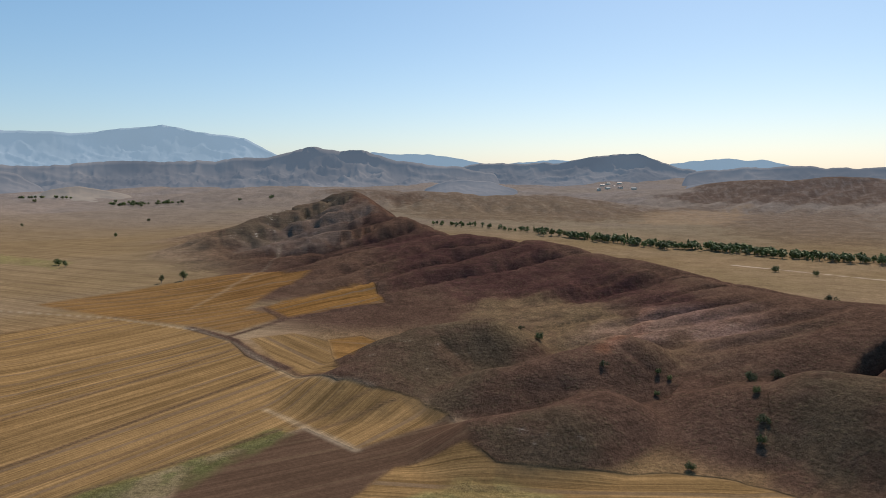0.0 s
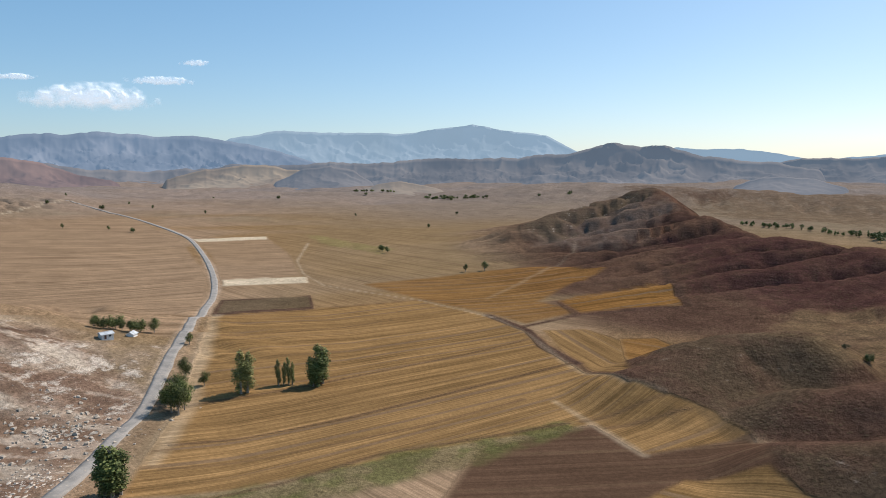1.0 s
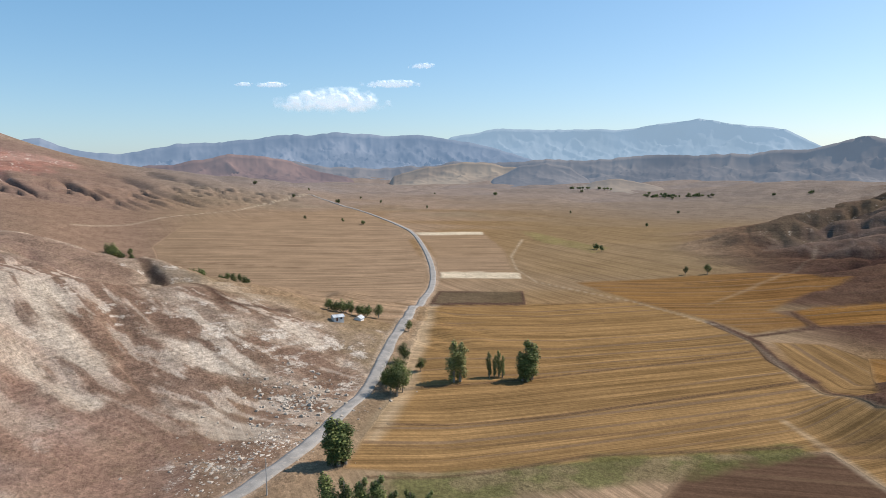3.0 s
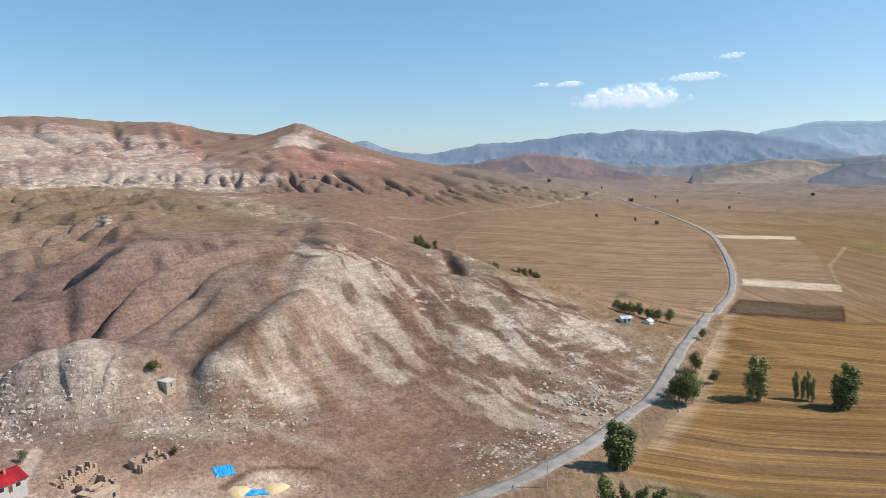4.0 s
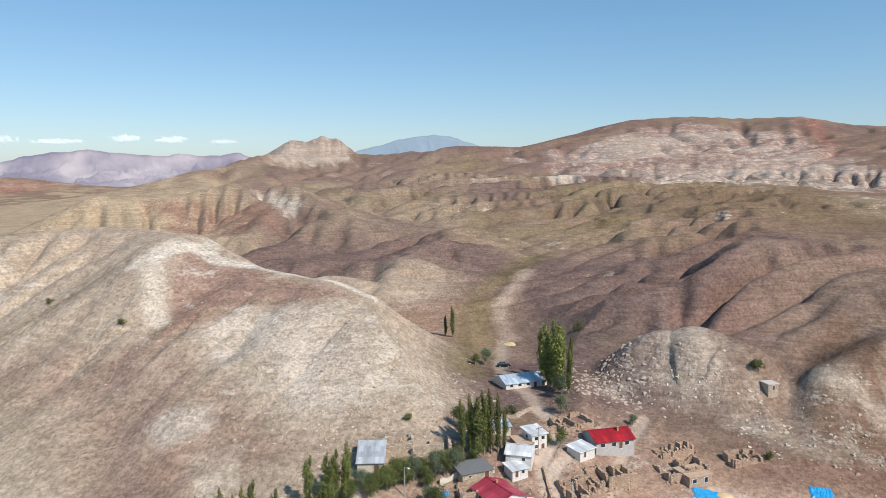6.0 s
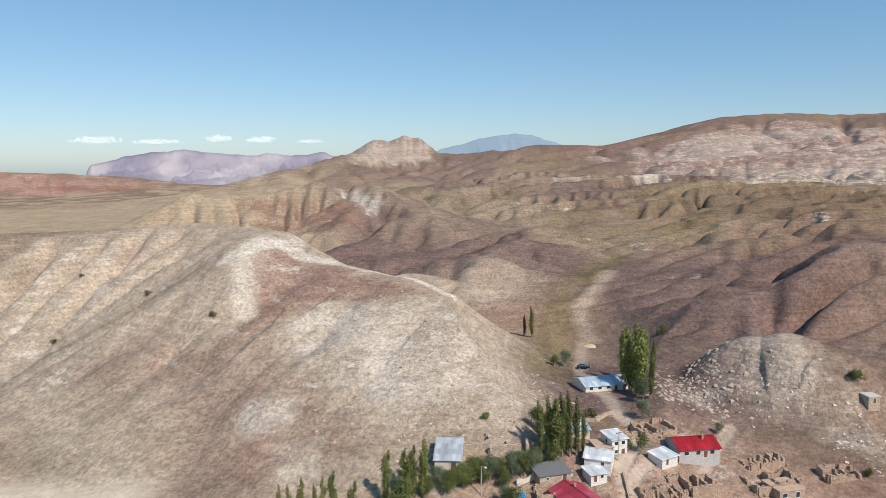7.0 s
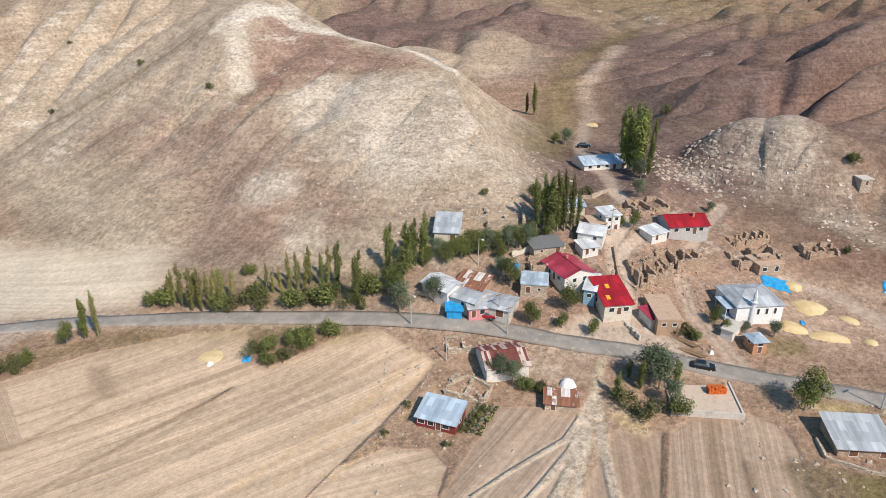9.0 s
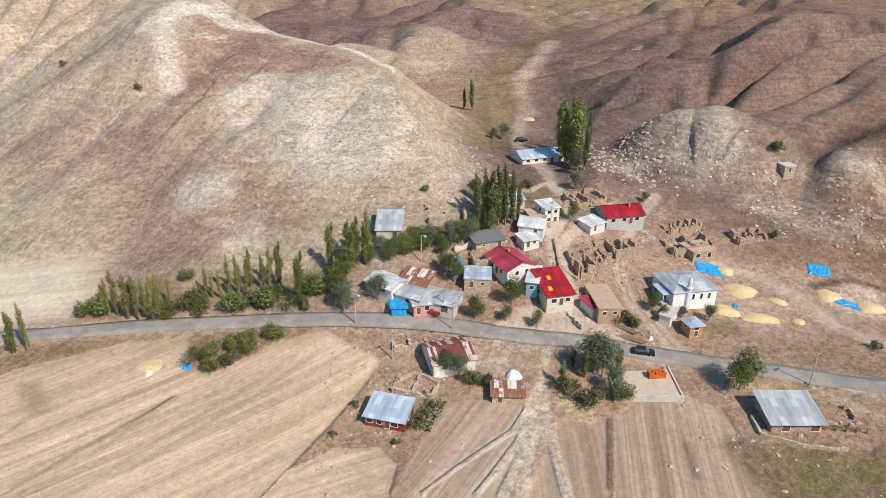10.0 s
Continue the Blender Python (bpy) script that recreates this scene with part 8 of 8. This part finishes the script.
for (ax, ay), (bx, by) in zip(belt, belt[1:]):
    n = max(3, int(math.hypot(bx - ax, by - ay) / (1.5 if ax > 120 else 4)))
    places = []
    for k in range(n):
        u = (k + rng.random()) / n
        places.append(((ax + (bx - ax) * u + rng.uniform(-14, 14), ay + (by - ay) * u + rng.uniform(-16, 16)), rng.uniform(5, 9.5) * (0.7 if ax < 100 else 1)))
    plant([far_a, far_b, far_a, far_b, far_c], places, rng.randint(0, 999), "green tree in the belt along the river", G4, 1.35)
for cx, cy, n in ((*(-896.3, 1570.7), 14), (*(-615.2, 1420.3), 22), (*(-571.2, 1387.9), 14)):
    plant([far_a, far_b], [((cx + rng.uniform(-62, 62), cy + rng.uniform(-20, 20)), rng.uniform(5, 8)) for _ in range(n)], rng.randint(0, 999), "green tree in a far grove", "trees of the far groves", 1.5)

# a far village on the plain
for k, at in enumerate(((608.3, 2692.1), (645.6, 2759.4), (638.8, 2639.6), (515.6, 2330.3), (607.9, 2415.1), (645.7, 2382.7), (680.3, 2721.2), (552.7, 2369.0))):
    house("house", "white house of a far village on the plain", at, 30 * k, 16, 11, 5, "gable", 2.5, LIME_WALL, CONCRETE if k % 2 else BROWN_SHEET, over=0.5)

# ---------------------------------------------------------------- loose stones on the rocky hill sides and in the village
def scatter(label, centre, spread, count, size, seed, material=ROCK, sunk=0.12):
    rng = random.Random(seed)
    xs = [rng.gauss(centre[0], spread) for _ in range(count)]
    ys = [rng.gauss(centre[1], spread) for _ in range(count)]
    zs = height(np.array(xs), np.array(ys))
    bm = bmesh.new()
    for x, y, z in zip(xs, ys, zs):
        s = size * rng.uniform(0.35, 1.0) ** 2
        stone_shape(bm, (x, y, z - sunk * s), (s * rng.uniform(0.8, 1.6), s, s * rng.uniform(0.5, 0.95)), rng)
    mesh = bpy.data.meshes.new("stones")
    bm.to_mesh(mesh), bm.free()
    mesh.materials.append(material)
    tagged(new("stones", mesh), label, "stones", kind="stuff")


scatter("broken pale boulders on the rocky knob", (-197.0, -31.0), 8, 300, 1.7, 1, ROCK, 0.4)
scatter("fallen stones below the rocky knob", (-189.0, -30.0), 6.5, 220, 1.5, 2, ROCK, 0.3)
scatter("pale outcrop stones on the slope above the grain", (-180.6, 9.8), 5, 90, 1.0, 3, CHALK_ROCK, 0.25)
scatter("pale rock outcrop above the road", (-142.0, 85.4), 4.6, 200, 1.7, 4, ROCK, 0.42)
scatter("pale rock outcrop above the road", (-143.8, 99.1), 4.0, 170, 1.6, 41, CHALK_ROCK, 0.42)
scatter("pale rock outcrop above the road", (-165.8, 123.1), 3.6, 110, 1.5, 42, ROCK, 0.42)
scatter("pale rock outcrop above the road", (-136.6, 74.4), 5, 130, 1.4, 43, ROCK, 0.42)
scatter("small pale stones on the hill above the road", (-149.0, 97.0), 11, 260, 0.8, 44, ROCK)
scatter("pale rock outcrop along the hill foot", (-166.9, 124.7), 9, 220, 1.5, 5)
scatter("scattered stones on the pale hill side", (-156.0, -84.2), 18, 300, 1.0, 6)
scatter("broken grey boulders on the rocky knob", (-198.0, -18.0), 7, 160, 1.6, 12, ROCK, 0.55)
scatter("broken pale boulders on the rocky knob", (-196.0, -9.0), 6, 90, 1.5, 13, CHALK_ROCK, 0.6)
scatter("pale stones strewn over the hill flank", (-146.0, -78.0), 12, 700, 0.65, 14, CHALK_ROCK, 0.2)
scatter("pale stones strewn over the hill flank", (-152.0, -94.0), 13, 600, 0.65, 15, CHALK_ROCK, 0.2)
scatter("brown stones strewn over the hill flank", (-152.0, -72.0), 12, 600, 0.7, 16, ROCK, 0.2)
scatter("stones strewn over the high pale slope", (-160.0, -150.0), 26, 220, 0.55, 17, CHALK_ROCK, 0.2)
scatter("village rubble and stones", (-147.8, -29.3), 14, 260, 0.7, 7, STONE_WALL)
scatter("village rubble and stones", (-119.7, -50.8), 14, 240, 0.7, 8, STONE_WALL)
scatter("rubble beside the village lane", (-125.4, -18.9), 7, 150, 0.8, 71, STONE_WALL)
scatter("rubble beside the village lane", (-133.2, -25.1), 6, 160, 0.9, 72, STONE_WALL)
scatter("stones by the yard wall", (-90.0, -50.0), 7, 130, 0.7, 73)
scatter("stones at the field edge", (-102.1, 13.1), 12, 140, 0.8, 9)
scatter("junk and stones round the maroon house", (-74.2, -47.1), 8, 120, 0.7, 10)
scatter("stones on the white slope", (-183.7, 29.5), 9, 200, 1.0, 11)

# ---------------------------------------------------------------- clouds
def cloud_material():
    s = Nodes("cloud", 1.0, 0.0)
    # glow added for the sunlit white, which the sheet's near side lacks
    s.b.inputs["Emission Color"].default_value, s.b.inputs["Emission Strength"].default_value = (0.93, 0.96, 1.0, 1), 0.55
    s.put(s.b.inputs["Alpha"], s.attr("vapour", "Fac"))
    return s.colour((0.9, 0.9, 0.9))


CLOUD = cloud_material()


def cloud(label, bearing_, elevation, wide, tall, seed, thick=0.85):
    """A flat-bottomed fair-weather cloud far off: a bulged sheet of vapour that thins out to its edges."""
    far, a = 4400.0, radians(bearing_)
    u, v = np.meshgrid(np.linspace(-1, 1, 150), np.linspace(-1, 1, 64))
    shift = 913.0 * seed
    lump = fbm(u * wide + shift, v * tall * 1.5, 0.5 * tall, 3, 300 + seed)
    fine = fbm(u * wide + shift, v * tall * 1.3, 0.22 * tall, 2, 330 + seed)
    # heaped in the middle, flat below, drawn out at the ends
    heap = 1 - (u / (0.80 + 0.12 * lump)) ** 2 - (np.where(v > 0, v / 0.62, v / 0.42) - 0.15 * u) ** 2
    density = smooth(-0.1, 0.95, heap + 0.6 * lump + 0.15 * fine) * smooth(1.0, 0.85, np.abs(u)) * smooth(1.0, 0.8, np.abs(v)) * thick
    bulge = smooth(-0.3, 1.0, heap) * (0.3 + 0.1 * lump)
    ob = new("cloud", sheet("cloud", u * wide * 0.62, -bulge * tall, v * tall * 0.8 + bulge * tall * 0.1, False))
    layer = ob.data.attributes.new("vapour", "FLOAT", "POINT")
    layer.data.foreach_set("value", density.astype(np.float32).ravel())
    ob.data.materials.append(CLOUD)
    ob.matrix_basis = pose(-math.sin(a) * far, math.cos(a) * far, EYE[2] + math.tan(radians(elevation)) * far, 0, 0, bearing_)
    return tagged(ob, label, "cloud", kind="structure")


cloud("broad white fair-weather cloud", 50.0, 5.28, 690, 185, 1, 0.92)
cloud("small wisp of cloud", 45.3, 6.72, 380, 60, 2, 0.7)
cloud("small wisp of cloud", 42.9, 8.12, 165, 46, 3, 0.7)
cloud("small wisp of cloud", 54.7, 6.57, 190, 46, 4, 0.7)
cloud("small wisp of cloud", 56.8, 6.56, 100, 32, 7, 0.7)
cloud("low white cloud over the far hills", 145.0, 2.11, 285, 64, 5, 0.25)
cloud("low white cloud over the far hills", 140.9, 2.09, 313, 43, 6, 0.25)
cloud("low white cloud over the far hills", 136.6, 2.31, 171, 71, 8, 0.25)
cloud("low white cloud over the far hills", 133.4, 2.26, 199, 64, 9, 0.25)
cloud("low white cloud over the far hills", 129.6, 2.21, 171, 36, 10, 0.25)
